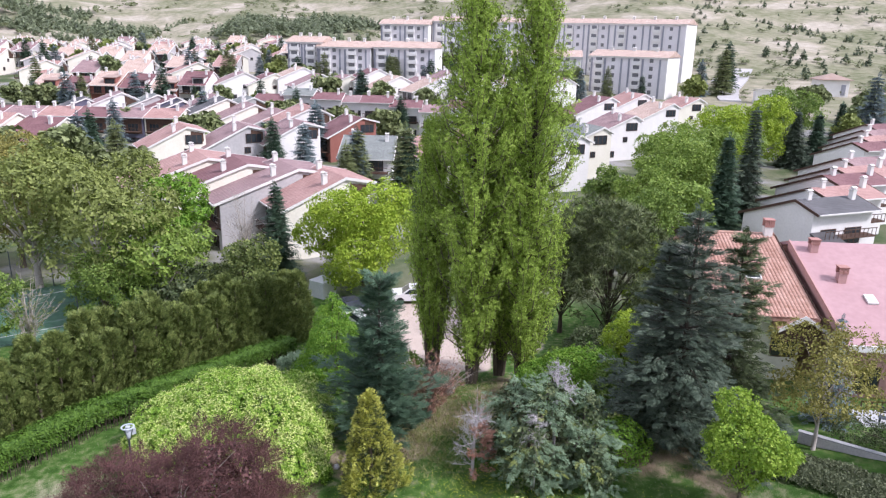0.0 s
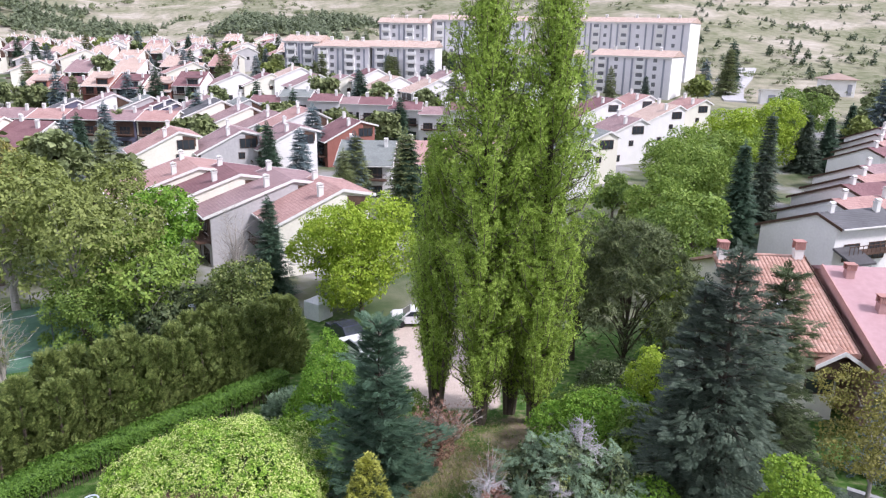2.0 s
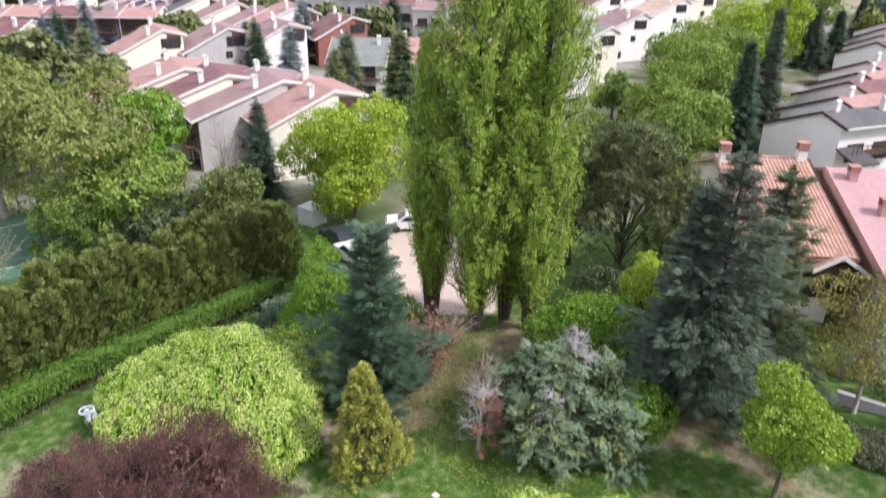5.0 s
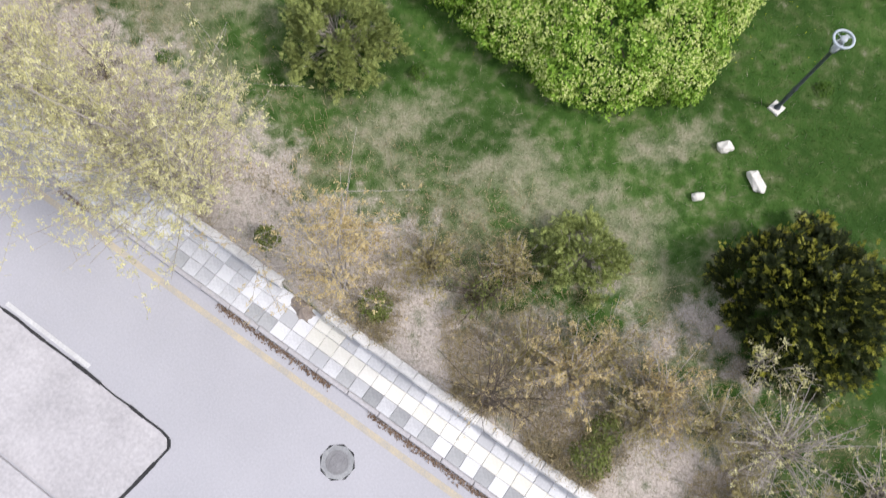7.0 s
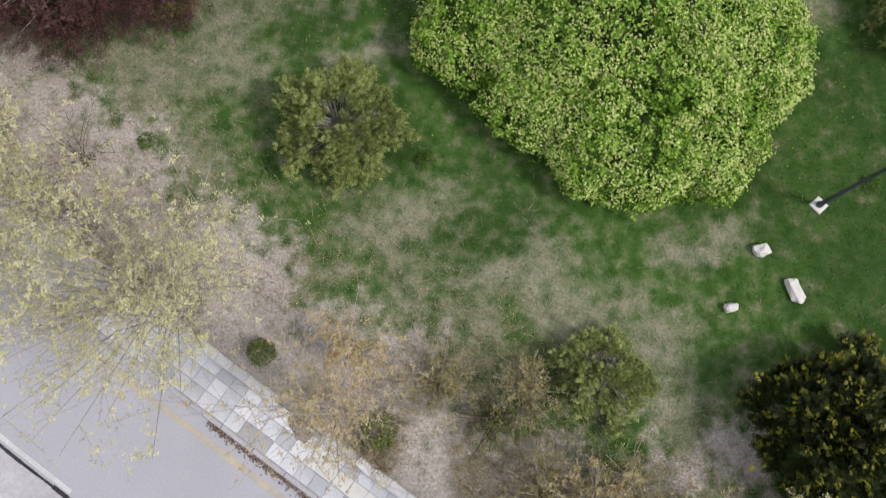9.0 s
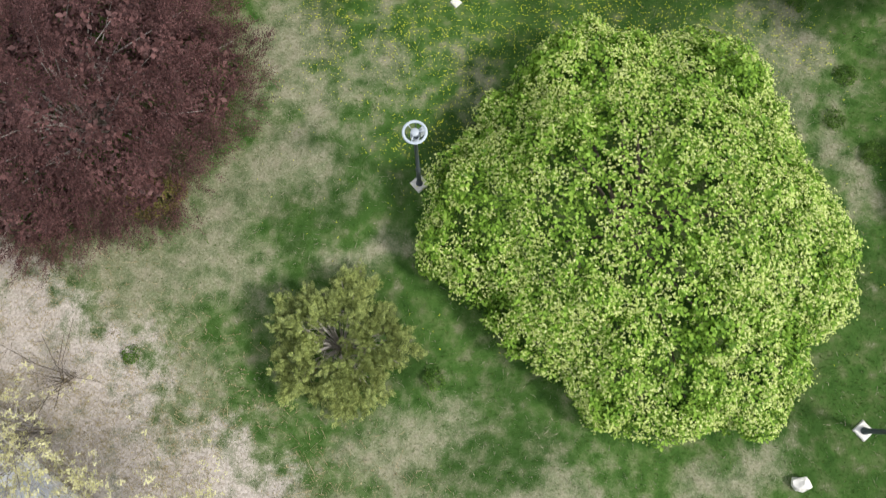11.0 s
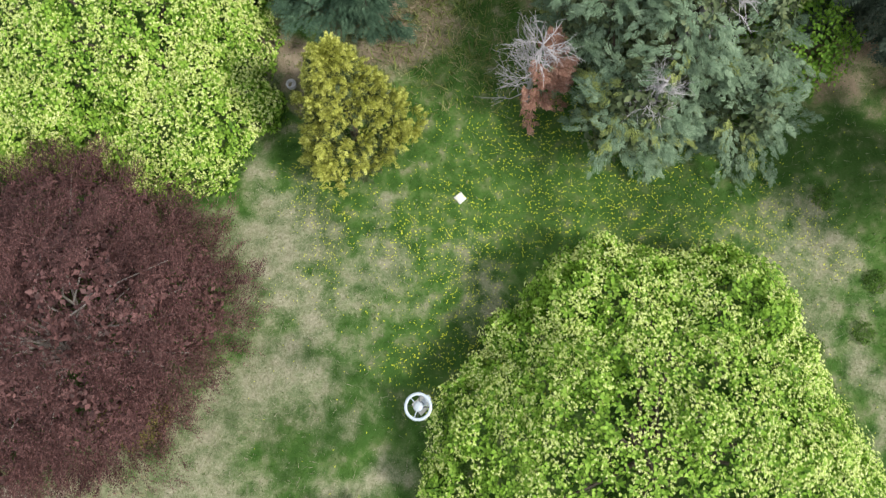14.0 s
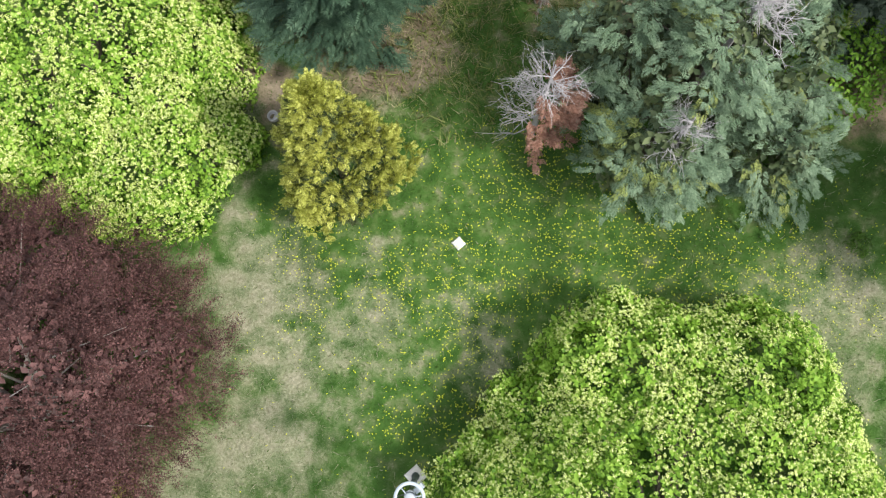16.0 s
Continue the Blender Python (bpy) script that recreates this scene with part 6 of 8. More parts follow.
broadleaf("pine", "dark broad pine behind the poplars", 10.6, 44.5, -2.7, 12.4, 3.9, 1.8, "pinedark", R(93), spacing=0.3, size=0.46, count=22, holes=0.02, airy=True, template=T_TUFT, bark="barkdark", category="conifer")
broadleaf("pine", "dark rounded pine behind the poplars", 7.6, 48.0, -2.8, 9.6, 3.2, 1.0, "pinedark", R(94), spacing=0.3, size=0.46, count=18, holes=0.02, airy=True, template=T_TUFT, bark="barkdark", category="conifer")
broadleaf("pine", "dark pine beside the tiled house", 13.6, 41.0, -2.2, 8.4, 2.4, 0.8, "pinedark", R(95), spacing=0.3, size=0.46, count=15, holes=0.02, airy=True, template=T_TUFT, bark="barkdark", category="conifer")



# ---- the poplars ----
def poplar(x, y, h, rad, r, label, bend=0.0, foot=0.74):
    t = thing("poplar", label, "tree", x, y, gz(x, y), 0, "columnar poplars")
    w = Mesh()
    w.tube([(0, 0, -0.2), (bend * 0.2, 0, h * 0.3), (bend * 0.6, 0, h * 0.65), (bend, 0, h * 0.97)], [0.34, 0.26, 0.14, 0.02], 9)
    part("trunk", w, "barkdark", t, smooth=True)
    w = Mesh()
    P, D = [], []
    n = int(h * 14)
    for i in range(n):
        q = (i + 0.5) / n
        z0 = 0.7 + q * (h * 0.86)
        a = i * 2.399 + r.uniform(-0.4, 0.4)
        prof = rad * (foot + (1.08 - foot) * math.sin(min(1, q * 1.2) * 2.4)) * (1 - 0.62 * q ** 4.0)
        ln = r.uniform(2.2, 4.6) * (1 - 0.45 * q)
        kk = prof * (1.15 * math.sqrt(r.uniform(0.05, 1)))
        bx = bend * q
        top = np.array((bx + math.cos(a) * kk, math.sin(a) * kk, min(z0 + ln, h)))
        b = np.array((bend * q, 0, z0))
        mid = np.array((bx + math.cos(a) * kk * 0.75, math.sin(a) * kk * 0.75, z0 + ln * 0.4))
        w.tube([tuple(b), tuple(mid), tuple(top)], [0.05 * (1 - q) + 0.015, 0.025, 0.006], 4)
        m = int(ln * 30)
        s = r.uniform(0.18, 1.04, m)[:, None]
        p = (1 - s) ** 2 * b + 2 * s * (1 - s) * mid + s * s * top
        P.append(p + r.normal(size=p.shape) * np.array((0.16, 0.16, 0.2)))
        D.append(np.tile((math.cos(a), math.sin(a), 0.4), (m, 1)))
    P, D = np.concatenate(P), np.concatenate(D)
    z = D + r.normal(size=P.shape) * 0.6
    yv = np.cross(z, r.normal(size=P.shape)) + np.array((0, 0, -0.5))
    v, f = laid(T_BUNCH, P, turned(yv, z, 0.138 * r.uniform(0.7, 1.35, len(P))))
    for i in range(4):
        a = i * 1.7 + 0.4
        w.tube([(math.cos(a) * 0.25, math.sin(a) * 0.25, -0.15), (math.cos(a) * 0.5, math.sin(a) * 0.5, h * 0.14), (math.cos(a) * 0.75, math.sin(a) * 0.75, h * 0.4)], [0.16, 0.12, 0.03], 6)
    tagged(part("branchwork", w, "bark", t), kind="stuff")
    part("crown", fast_mesh("crown", v, f), "poplar", t)
    return t


poplar(1.1, 35.4, 25.2, 2.5, R(100), "tall columnar poplar in fresh leaf", -0.2, 0.7)
poplar(4.1, 35.8, 25.2, 2.3, R(101), "tall columnar poplar in fresh green leaf", 0.15)
poplar(2.8, 37.2, 18.0, 1.9, R(103), "columnar poplar behind the taller pair", 0.1)
poplar(-1.5, 37.0, 16.2, 1.6, R(102), "shorter columnar poplar in fresh leaf", -0.1, 0.55)


# ---- lawn ----
def blades(name, label, count, region, keep, leaf, r, ln, wd, category):
    x = r.uniform(region[0], region[1], count)
    y = r.uniform(region[2], region[3], count)
    k = keep(x, y, r)
    x, y = x[k], y[k]
    n = len(x)
    base = np.stack([x, y, lawn_z(x, y) - 0.01], 1)
    a = r.uniform(0, 6.28, n)
    side = np.stack([np.cos(a), np.sin(a), np.zeros(n)], 1) * wd * r.uniform(0.6, 1.4, (n, 1))
    tip = np.stack([r.normal(size=n) * 0.6, r.normal(size=n) * 0.6, r.uniform(0.4, 1.0, n)], 1) * ln * r.uniform(0.5, 1.3, (n, 1))
    v = np.stack([base - side, base + side, base + tip], 1).reshape(-1, 3)
    f = np.arange(3 * n).reshape(n, 3)
    tagged(part(name, fast_mesh(name, v, f), leaf), label, category, kind="stuff")


def in_green(x, y, r):
    return (us(x, y)[1] > 3.0) & (r.rand(len(x)) > np.maximum(straw_at(x, y) * 0.8, soil_at(x, y)))


def in_straw(x, y, r):
    s = us(x, y)[1]
    return (s > 2.0) & (r.rand(len(x)) < np.maximum(np.maximum(straw_at(x, y) * 0.8, soil_at(x, y) * 0.35), 0.12) * (1 - 0.85 * spots(x, y, [(-8.8, 10.0, 2.0), (-7.6, 9.4, 1.4)])))


blades("grass", "short uneven green lawn grass", 230000, (-19, 18, 3, 30), in_green, "grass", R(110), 0.085, 0.01, "grass")
blades("dry_grass", "dry straw-coloured grass in patches", 200000, (-18, 17, -2, 26), in_straw, "straw", R(111), 0.15, 0.006, "grass")


def in_rough(x, y, r):
    return (r.rand(len(x)) < np.maximum(spots(x, y, [(-0.6, 26.5, 2.2), (0.4, 30.0, 2.6), (-0.5, 33.5, 2.2), (2.6, 28.5, 1.6), (6.5, 27.5, 1.6), (-1.2, 24.6, 0.9)]), 0.0))


blades("rough_grass", "tall rough green and dry grass beyond the lawn", 26000, (-5, 10, 23, 37), in_rough, "olive", R(114), 0.34, 0.016, "grass")
blades("rough_straw", "dry tall grass stems beyond the lawn", 34000, (-5, 10, 23, 37), in_rough, "weeds", R(115), 0.3, 0.007, "grass")


def flowers():
    r = R(112)
    n = 11500
    x, y = r.uniform(-5, 12, n * 3), r.uniform(11, 25, n * 3)
    d = spots(x, y, [(1.6, 22.4, 1.5), (3.0, 21.6, 1.7), (2.2, 21.4, 2.2), (0.6, 19.4, 1.6), (4.5, 20.4, 1.8), (-0.8, 19.6, 1.4), (-3.5, 20.4, 1.2), (0.4, 17.0, 1.4), (7.5, 20.6, 1.5)])
    k = r.rand(n * 3) < np.maximum(d * 0.9, 0.018)
    x, y = x[k], y[k]
    p = np.stack([x, y, lawn_z(x, y) + r.uniform(0.05, 0.11, len(x))], 1)
    z = np.tile((0, 0, 1.0), (len(p), 1)) + r.normal(size=p.shape) * 0.25
    v, f = laid(T_FLOWER, p, turned(np.cross(z, r.normal(size=p.shape)), z, 0.02 * r.uniform(0.7, 1.3, len(p))))
    tagged(part("dandelions", fast_mesh("dandelions", v, f), "dandelion"), "scattered yellow dandelions in the lawn", "flowers", kind="stuff")


flowers()


def weeds():
    r = R(113)
    n = 62000
    u, q = r.uniform(-17, 16, n), 1.95 + 6.0 * r.uniform(0, 1, n) ** 1.6
    x, y = u * U[0] + q * S_AX[0], u * U[1] + q * S_AX[1]
    k = (r.rand(n) < np.clip(1.25 - (q - 1.95) / 5.0, 0.05, 1) * (0.3 + 0.7 * smooth(-4, 0, u))) & ((x - 10.4) ** 2 + (y - 4.3) ** 2 > 3.5)
    k &= np.array([noise.noise(Vector((a * 0.6, b * 0.6, 7.7))) for a, b in zip(x, y)]) > -0.28
    x, y = x[k], y[k]
    n = len(x)
    base = np.stack([x, y, lawn_z(x, y) - 0.02], 1)
    a = r.uniform(0, 6.28, n)
    h = r.uniform(0.15, 0.75, (n, 1)) * r.uniform(0.5, 1, (n, 1))
    side = np.stack([np.cos(a), np.sin(a), np.zeros(n)], 1) * 0.007
    tip = np.concatenate([r.normal(size=(n, 2)) * 0.5, np.ones((n, 1))], 1) * h
    v = np.stack([base - side, base + side, base + tip], 1).reshape(-1, 3)
    f = np.arange(3 * n).reshape(n, 3)
    p = np.concatenate([base + tip, base + tip * 0.7, base + tip * 0.45])
    d = r.normal(size=p.shape) + np.array((0, 0, 0.4))
    v2, f2 = laid(T_LEAF, p, turned(d, r.normal(size=p.shape), r.uniform(0.025, 0.055, len(p))))
    tagged(part("dry_weeds", fast_mesh("dry_weeds", *merged((v, f), (v2, f2))), "weeds"), "dense dry brown weeds along the wall", "weeds", kind="stuff")


weeds()


def litter():
    """Brown leaf litter and grit swept against the kerb."""
    r = R(116)
    n = 5200
    u = r.uniform(-14, 13, n)
    q = KERB - 0.02 - np.abs(r.normal(size=n)) * 0.07
    x, y = u * U[0] + q * S_AX[0], u * U[1] + q * S_AX[1]
    k = np.array([noise.noise(Vector((a * 0.5, 2.2, 1.1))) for a in u]) > -0.15 - 0.05 * u
    x, y = x[k], y[k]
    p = np.stack([x, y, ROAD_Z + 0.008 + r.uniform(0, 0.02, len(x))], 1)
    z = np.tile((0, 0, 1.0), (len(p), 1)) + r.normal(size=p.shape) * 0.3
    v, f = laid(T_LEAF, p, turned(np.cross(z, r.normal(size=p.shape)), z, r.uniform(0.03, 0.08, len(p))))
    tagged(part("leaf_litter", fast_mesh("leaf_litter", v, f), "litter"), "brown leaf litter along the kerb", "leaves", kind="stuff")


litter()

# ---- houses ----
def roof_slab(profile, x0, x1, thick=0.18):
    """A roof over a profile of (y, z) points, with thickness."""
    m = Mesh()
    poly = [(y, z) for y, z in profile] + [(y, z - thick) for y, z in reversed(profile)]
    return m.prism(poly, x0, x1)


def tiled(me):
    unwrap_top(me)
    return me


def chimney(parent, x, y, z, h=0.9, s=0.5, wall="trim", cap="trim"):
    c = part("chimney", Mesh().box(-s / 2, s / 2, -s / 2, s / 2, -0.6, h), wall, parent, at=pose(x, y, z))
    top = Mesh().box(-s * 0.62, s * 0.62, -s * 0.62, s * 0.62, h + 0.003, h + 0.09)
    for dx in (-0.28, 0.28):
        for dy in (-0.28, 0.28):
            top.box(dx * s - 0.05, dx * s + 0.05, dy * s - 0.05, dy * s + 0.05, h + 0.09, h + 0.26)
    top.prism([(-s * 0.66, h + 0.26), (s * 0.66, h + 0.26), (0, h + 0.42)], -s * 0.62, s * 0.62)
    part("chimney_cap", top, cap, c)


def window(parent, w, h, m, frame_mat="darkwood", mullions=1):
    """A window facing -y of its own pose, with frame, bars and pane."""
    t = 0.07
    xs = [-w / 2, -w / 2 + t]
    for i in range(mullions):
        x = -w / 2 + w * (i + 1) / (mullions + 1)
        xs += [x - 0.03, x + 0.03]
    xs += [w / 2 - t, w / 2]
    zs = [0, t, h - t, h]
    nx, nz = len(xs), len(zs)
    solid = [[i % 2 == 0 or k != 1 for k in range(nz - 1)] for i in range(nx - 1)]
    v = [(x, y, z) for y in (-0.05, 0.05) for x in xs for z in zs]
    f = []
    for i in range(nx - 1):
        for k in range(nz - 1):
            if not solid[i][k]:
                continue
            a, b, c, d = i * nz + k, (i + 1) * nz + k, (i + 1) * nz + k + 1, i * nz + k + 1
            q = nx * nz
            f += [(a, b, c, d), (d + q, c + q, b + q, a + q)]
            for (di, dk), (p0, p1) in (((-1, 0), (d, a)), ((1, 0), (b, c)), ((0, -1), (a, b)), ((0, 1), (c, d))):
                ii, kk = i + di, k + dk
                if not (0 <= ii < nx - 1 and 0 <= kk < nz - 1) or not solid[ii][kk]:
                    f.append((p1, p0, p0 + q, p1 + q))
    fr = Mesh().add(v, f)
    o = part("window", fr, frame_mat, parent, at=m)
    part("pane", Mesh().box(-w / 2 + t, w / 2 - t, -0.012, 0.012, t, h - t), "glass", o)
    return o


def townhouse(label, x, y, z, rz, roof, wall, W=7.0, D=11.0, hf=4.6, hr=7.6, hb=6.0, ridge=0.7, balcony=True, group="terraced houses", frame_mat="darkwood", dormer=False, side=1, street=False, recess=False, bz=2.3, porch=False, vergecolour="trim"):
    """A terraced unit: x from -W to 0, its front eave at y 0; long roof to the front, gables at both ends."""
    t = thing("terraced_house", label, "house", x, y, z, rz, group)
    prof = [(0, -2.0), (D, -2.0), (D, hb), (ridge * D, hr), (0, hf)]
    part("wall", Mesh().prism(prof, -W, 0), wall, t)
    o = 0.7
    sf = (hr - hf) / (ridge * D)
    sb = (hr - hb) / ((1 - ridge) * D)
    rp = [(-o, hf - o * sf + 0.2), (ridge * D, hr + 0.2), (D + o, hb - o * sb + 0.2)]
    part("roof", tiled(roof_slab(rp, -W - 0.15, 0.22).data("roof")), roof, t)
    for gx in (0.225, -W - 0.19):
        vp = [(yy, zz + 0.03) for yy, zz in rp] + [(yy, zz - 0.26) for yy, zz in reversed(rp)]
        part("verge_board", Mesh().prism(vp, gx, gx + 0.04), vergecolour, t)
    part("gutter", Mesh().box(-W, 0.2, -o - 0.1, -o, rp[0][1] - 0.16, rp[0][1] - 0.03), "trim", t)
    chimney(t, -1.2, ridge * D * 0.72, hf + (hr - hf) * 0.72 + 0.2)
    chimney(t, -W + 1.4, ridge * D * 0.95, hr - 0.1)
    if balcony:
        bal = part("balcony", Mesh().box(-W + 0.5, -0.6, -1.3, -0.02, bz, bz + 0.15), "darkwood", t, "dark timber balcony")
        rail = Mesh().box(-W + 0.5, -0.6, -1.3, -1.25, bz + 0.9, bz + 0.98)
        for i in range(13):
            rx = -W + 0.52 + i * (W - 1.2) / 12
            rail.box(rx, rx + 0.05, -1.29, -1.25, bz + 0.15, bz + 0.9)
        part("railing", rail, "darkwood", bal)
    if porch:
        po = part("porch_roof", Mesh().prism([(-2.6, hf - 3.1), (-0.05, hf - 2.2), (-0.05, hf - 2.0), (-2.6, hf - 2.9)], -W - 0.2, -W + 2.6), roof, t, "small grey porch roof")
        for px_ in (-W + 0.1, -W + 2.3):
            part("porch_post", Mesh().box(px_ - 0.06, px_ + 0.06, -2.4, -2.28, -2.0, hf - 3.05), "trim", po)
    for fx, fz, fw, fh, mu in ((-W * 0.30, 2.55, 2.2, 1.75, 2), (-W * 0.72, 2.55, 2.0, 1.75, 2), (-W * 0.30, -0.3, 2.2, 1.7, 2), (-W * 0.74, -0.3, 1.5, 1.5, 1)):
        window(t, fw, fh, pose(fx, -0.03, fz), frame_mat, mu)
    window(t, 1.1, 1.2, pose(0.03, D * 0.42, 0.6, 0, 0, 90), frame_mat, 1)
    window(t, 1.0, 1.0, pose(0.03, D * 0.68, hf - 1.2, 0, 0, 90), frame_mat, 1)
    if side < 0:
        window(t, 2.4, 1.5, pose(-W - 0.03, D * 0.30, hf - 1.1, 0, 0, -90), frame_mat, 2)
        window(t, 1.4, 1.3, pose(-W - 0.03, D * 0.62, 0.9, 0, 0, -90), frame_mat, 1)
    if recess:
        # dark panels paint in shade: opening behind the ridge, loggia under the front eave
        part("gable_shade_panel", Mesh().prism([(ridge * D + 0.5, hb - 1.5), (D - 0.3, hb - 1.5), (D - 0.3, hb - 0.2), (ridge * D + 0.5, hr - 0.5)], -0.3, 0.02), "darkwood", t, "dark panel painting a shaded opening under the roof")
        part("loggia", Mesh().box(-W + 0.3, -0.3, -0.04, 0.3, 2.2, hf - 0.35), "darkwood", t, "dark timber loggia front with its shade painted in")
    if street:
        window(t, 2.6, 1.5, pose(0.03, D * 0.80, hb - 1.9, 0, 0, 90), frame_mat, 2)
        for fx, fz in ((-W * 0.28, hb - 1.9), (-W * 0.72, hb - 1.9), (-W * 0.3, 1.4), (-W * 0.72, 1.4)):
            window(t, 2.2, 1.5, pose(fx, D + 0.03, fz, 0, 0, 180), frame_mat, 2)
    if dormer:
        d = part("dormer", Mesh().prism([(0.4, hf - 0.5), (3.8, hf - 0.5), (3.8, hf + 2.2), (0.4, hf + 1.8)], -3.4, -0.3), wall, t)
        part("dormer_roof", Mesh().prism([(0.0, hf + 1.82), (4.2, hf + 2.25), (4.2, hf + 2.45), (0.0, hf + 2.0)], -3.7, 0.0), roof, d)
        window(t, 2.6, 1.5, pose(-1.85, 0.36, hf + 0.1), "darkwood", 2)
    return t


NAMES = {"roof_maroon": "maroon", "roof_pink": "pink-tiled", "roof_pale": "pale pink", "roof_grey": "dark grey", "roof_green": "grey-green", "roof_mauve": "mauve"}
WNAMES = {"white": "white", "cream": "cream", "greywall": "grey", "violetwall": "dark violet", "redwall": "brick-red", "pinkwall": "pink"}
PROTO, HOUSES = {}, []


def put_house(x, y, rz, roof, wall, z=None, scale=1.0, **kw):
    """The first of a sort is built, the others are copies of it."""
    z = gz(x, y) + 0.65 * ((len(HOUSES) * 5) % 3 - 0.6) if z is None else z
    ca, sa = math.cos(radians(rz)), math.sin(radians(rz))
    HOUSES.append((x - 3.7 * ca - 5.5 * sa, y - 3.7 * sa + 5.5 * ca))
    key = (roof, wall, tuple(sorted(kw.items())))
    if key in PROTO:
        o = copy_thing(PROTO[key], pose(x, y, z, 0, 0, rz))
    else:
        o = townhouse(f"{WNAMES[wall]} terraced house under a {NAMES[roof]} roof", x, y, z, rz, roof, wall, **kw)
        PROTO[key] = o
    return o


# the near row, each unit set forward of the last, gables to the park
put_house(-18.6, 63.3, -55, "roof_pink", "cream", -2.95, W=7.9, D=9.3, hf=5.2, hr=7.9, hb=7.3, recess=True)
for x, y, roof, wall in ((-26.1, 65.5, "roof_mauve", "greywall"), (-32.3, 67.4, "roof_maroon", "cream"), (-38.0, 70.4, "roof_pink", "cream")):
    put_house(x, y, -55, roof, wall, -2.95, W=7.9, D=12.2, hf=5.2, hr=8.0, hb=7.3, recess=True)
# second tier
for x, y, roof, wall, z in ((-42.6, 104, "roof_mauve", "greywall", -3.4), (-34.4, 107.5, "roof_mauve", "white", -3.0), (-51.0, 100.5, "roof_pink", "cream", -3.4), (-27.5, 122, "roof_maroon", "redwall", -3.6)):
    put_house(x, y, -55, roof, wall, z, W=7.9, D=9.0, hf=5.2, hr=8.2, hb=7.5, street=True, recess=True)
put_house(-13.2, 100, 4, "roof_green", "white", W=8, D=10, hf=4.4, hr=6.6, hb=4.5, ridge=0.8)
put_house(-4.8, 106, 4, "roof_pink", "cream", W=8, D=10, hf=4.4, hr=6.6, hb=4.5, ridge=0.8)
put_house(4.0, 109, 4, "roof_pink", "cream", W=8, D=10, hf=4.4, hr=6.6, hb=4.5, ridge=0.8)
for x, y, roof, wall in ((-76, 150, "roof_maroon", "violetwall"), (-68.7, 146, "roof_mauve", "violetwall"), (-61.4, 142, "roof_grey", "cream"), (-54, 138, "roof_mauve", "cream"), (-46.8, 134, "roof_mauve", "white"), (-39.6, 130, "roof_pink", "white")):
    put_house(x, y, -55, roof, wall, recess=True, W=7.9)
for i in range(8):
    put_house(-113 + i * 7.2, 135 + i * 0.5, 2, ("roof_mauve", "roof_pink", "roof_maroon")[i % 3], "cream" if i % 2 else "violetwall", -3.4, hf=5.6, hr=6.9, hb=4.6, ridge=0.4, bz=2.6, recess=True)
for i in range(5):
    put_house(-78 + i * 7.6, 102 + i * 1.2, -8, ("roof_pink", "roof_maroon")[i % 2], "cream") if i in (0, 1) else None
for i in range(6):
    put_house(-96 + i * 7.4, 148 + (i % 3) * 2.0, -55, ("roof_grey", "roof_mauve", "roof_green")[i % 3], ("violetwall", "white", "greywall")[i % 3], recess=True)
for i in range(4):
    put_house(-48 + i * 6.9, 163 + (i % 2), 0, ("roof_maroon", "roof_green", "roof_maroon", "roof_mauve")[i], "white", hf=6.2, hr=7.3, hb=4.8, ridge=0.35, bz=2.9)
for i in range(4):
    put_house(-21.5 + i * 6.7, 157 - i * 1.2, 2, ("roof_maroon", "roof_maroon", "roof_mauve", "roof_maroon")[i], "white", hf=6.2, hr=7.3, hb=4.8, ridge=0.35, bz=2.9)
for i in range(9):
    put_house(-74 + i * 7.2, 190 + (i % 3) * 4, -55, ("roof_mauve", "roof_maroon", "roof_pale", "roof_mauve")[i % 4], ("white", "cream", "white")[i % 3])
for i in range(6):
    put_house(-20 + i * 6.8, 186 + (i % 2) * 4, -55, ("roof_pale", "roof_green", "roof_maroon")[i % 3], "white")
for i in range(6):
    put_house(-112 + i * 7.4, 178 + i * 1.2, 4, ("roof_pale", "roof_maroon")[i % 2], ("redwall", "white")[i % 2], dormer=True)
for j, (yy, x0, n, st) in enumerate(((205, -140, 8, 7.6), (226, -165, 11, 8), (250, -176, 11, 8.4), (278, -200, 15, 8.6), (312, -226, 15, 9), (352, -260, 17, 9.4))):
    for i in range(n):
        put_house(x0 + i * st + (j % 2) * 3, yy + ((i * 7) % 5) * 1.4, (-55, 3)[(i + j) % 2], ("roof_pale", "roof_pink", "roof_pale", "roof_mauve", "roof_pale")[(i + j) % 5], ("cream", "greywall", "white")[i % 3], recess=bool((i + j) % 2))
# the white row beyond the poplars, its tall side to the street
for i, (x, y) in enumerate(((6.4, 99.8), (11.3, 111.3), (19.8, 131.1), (32.1, 154.2), (39.7, 162.6), (19.7, 161.3), (28.3, 167.4))):
    put_house(x, y, -62, ("roof_green", "roof_green", "roof_mauve", "roof_pale", "roof_pink", "roof_maroon", "roof_pink")[i], ("white", "cream", "white")[i % 3], gz(x, y) + 0.1, W=7.6, D=11, hf=4.6, hr=8.2, hb=7.4, ridge=0.85, street=True)
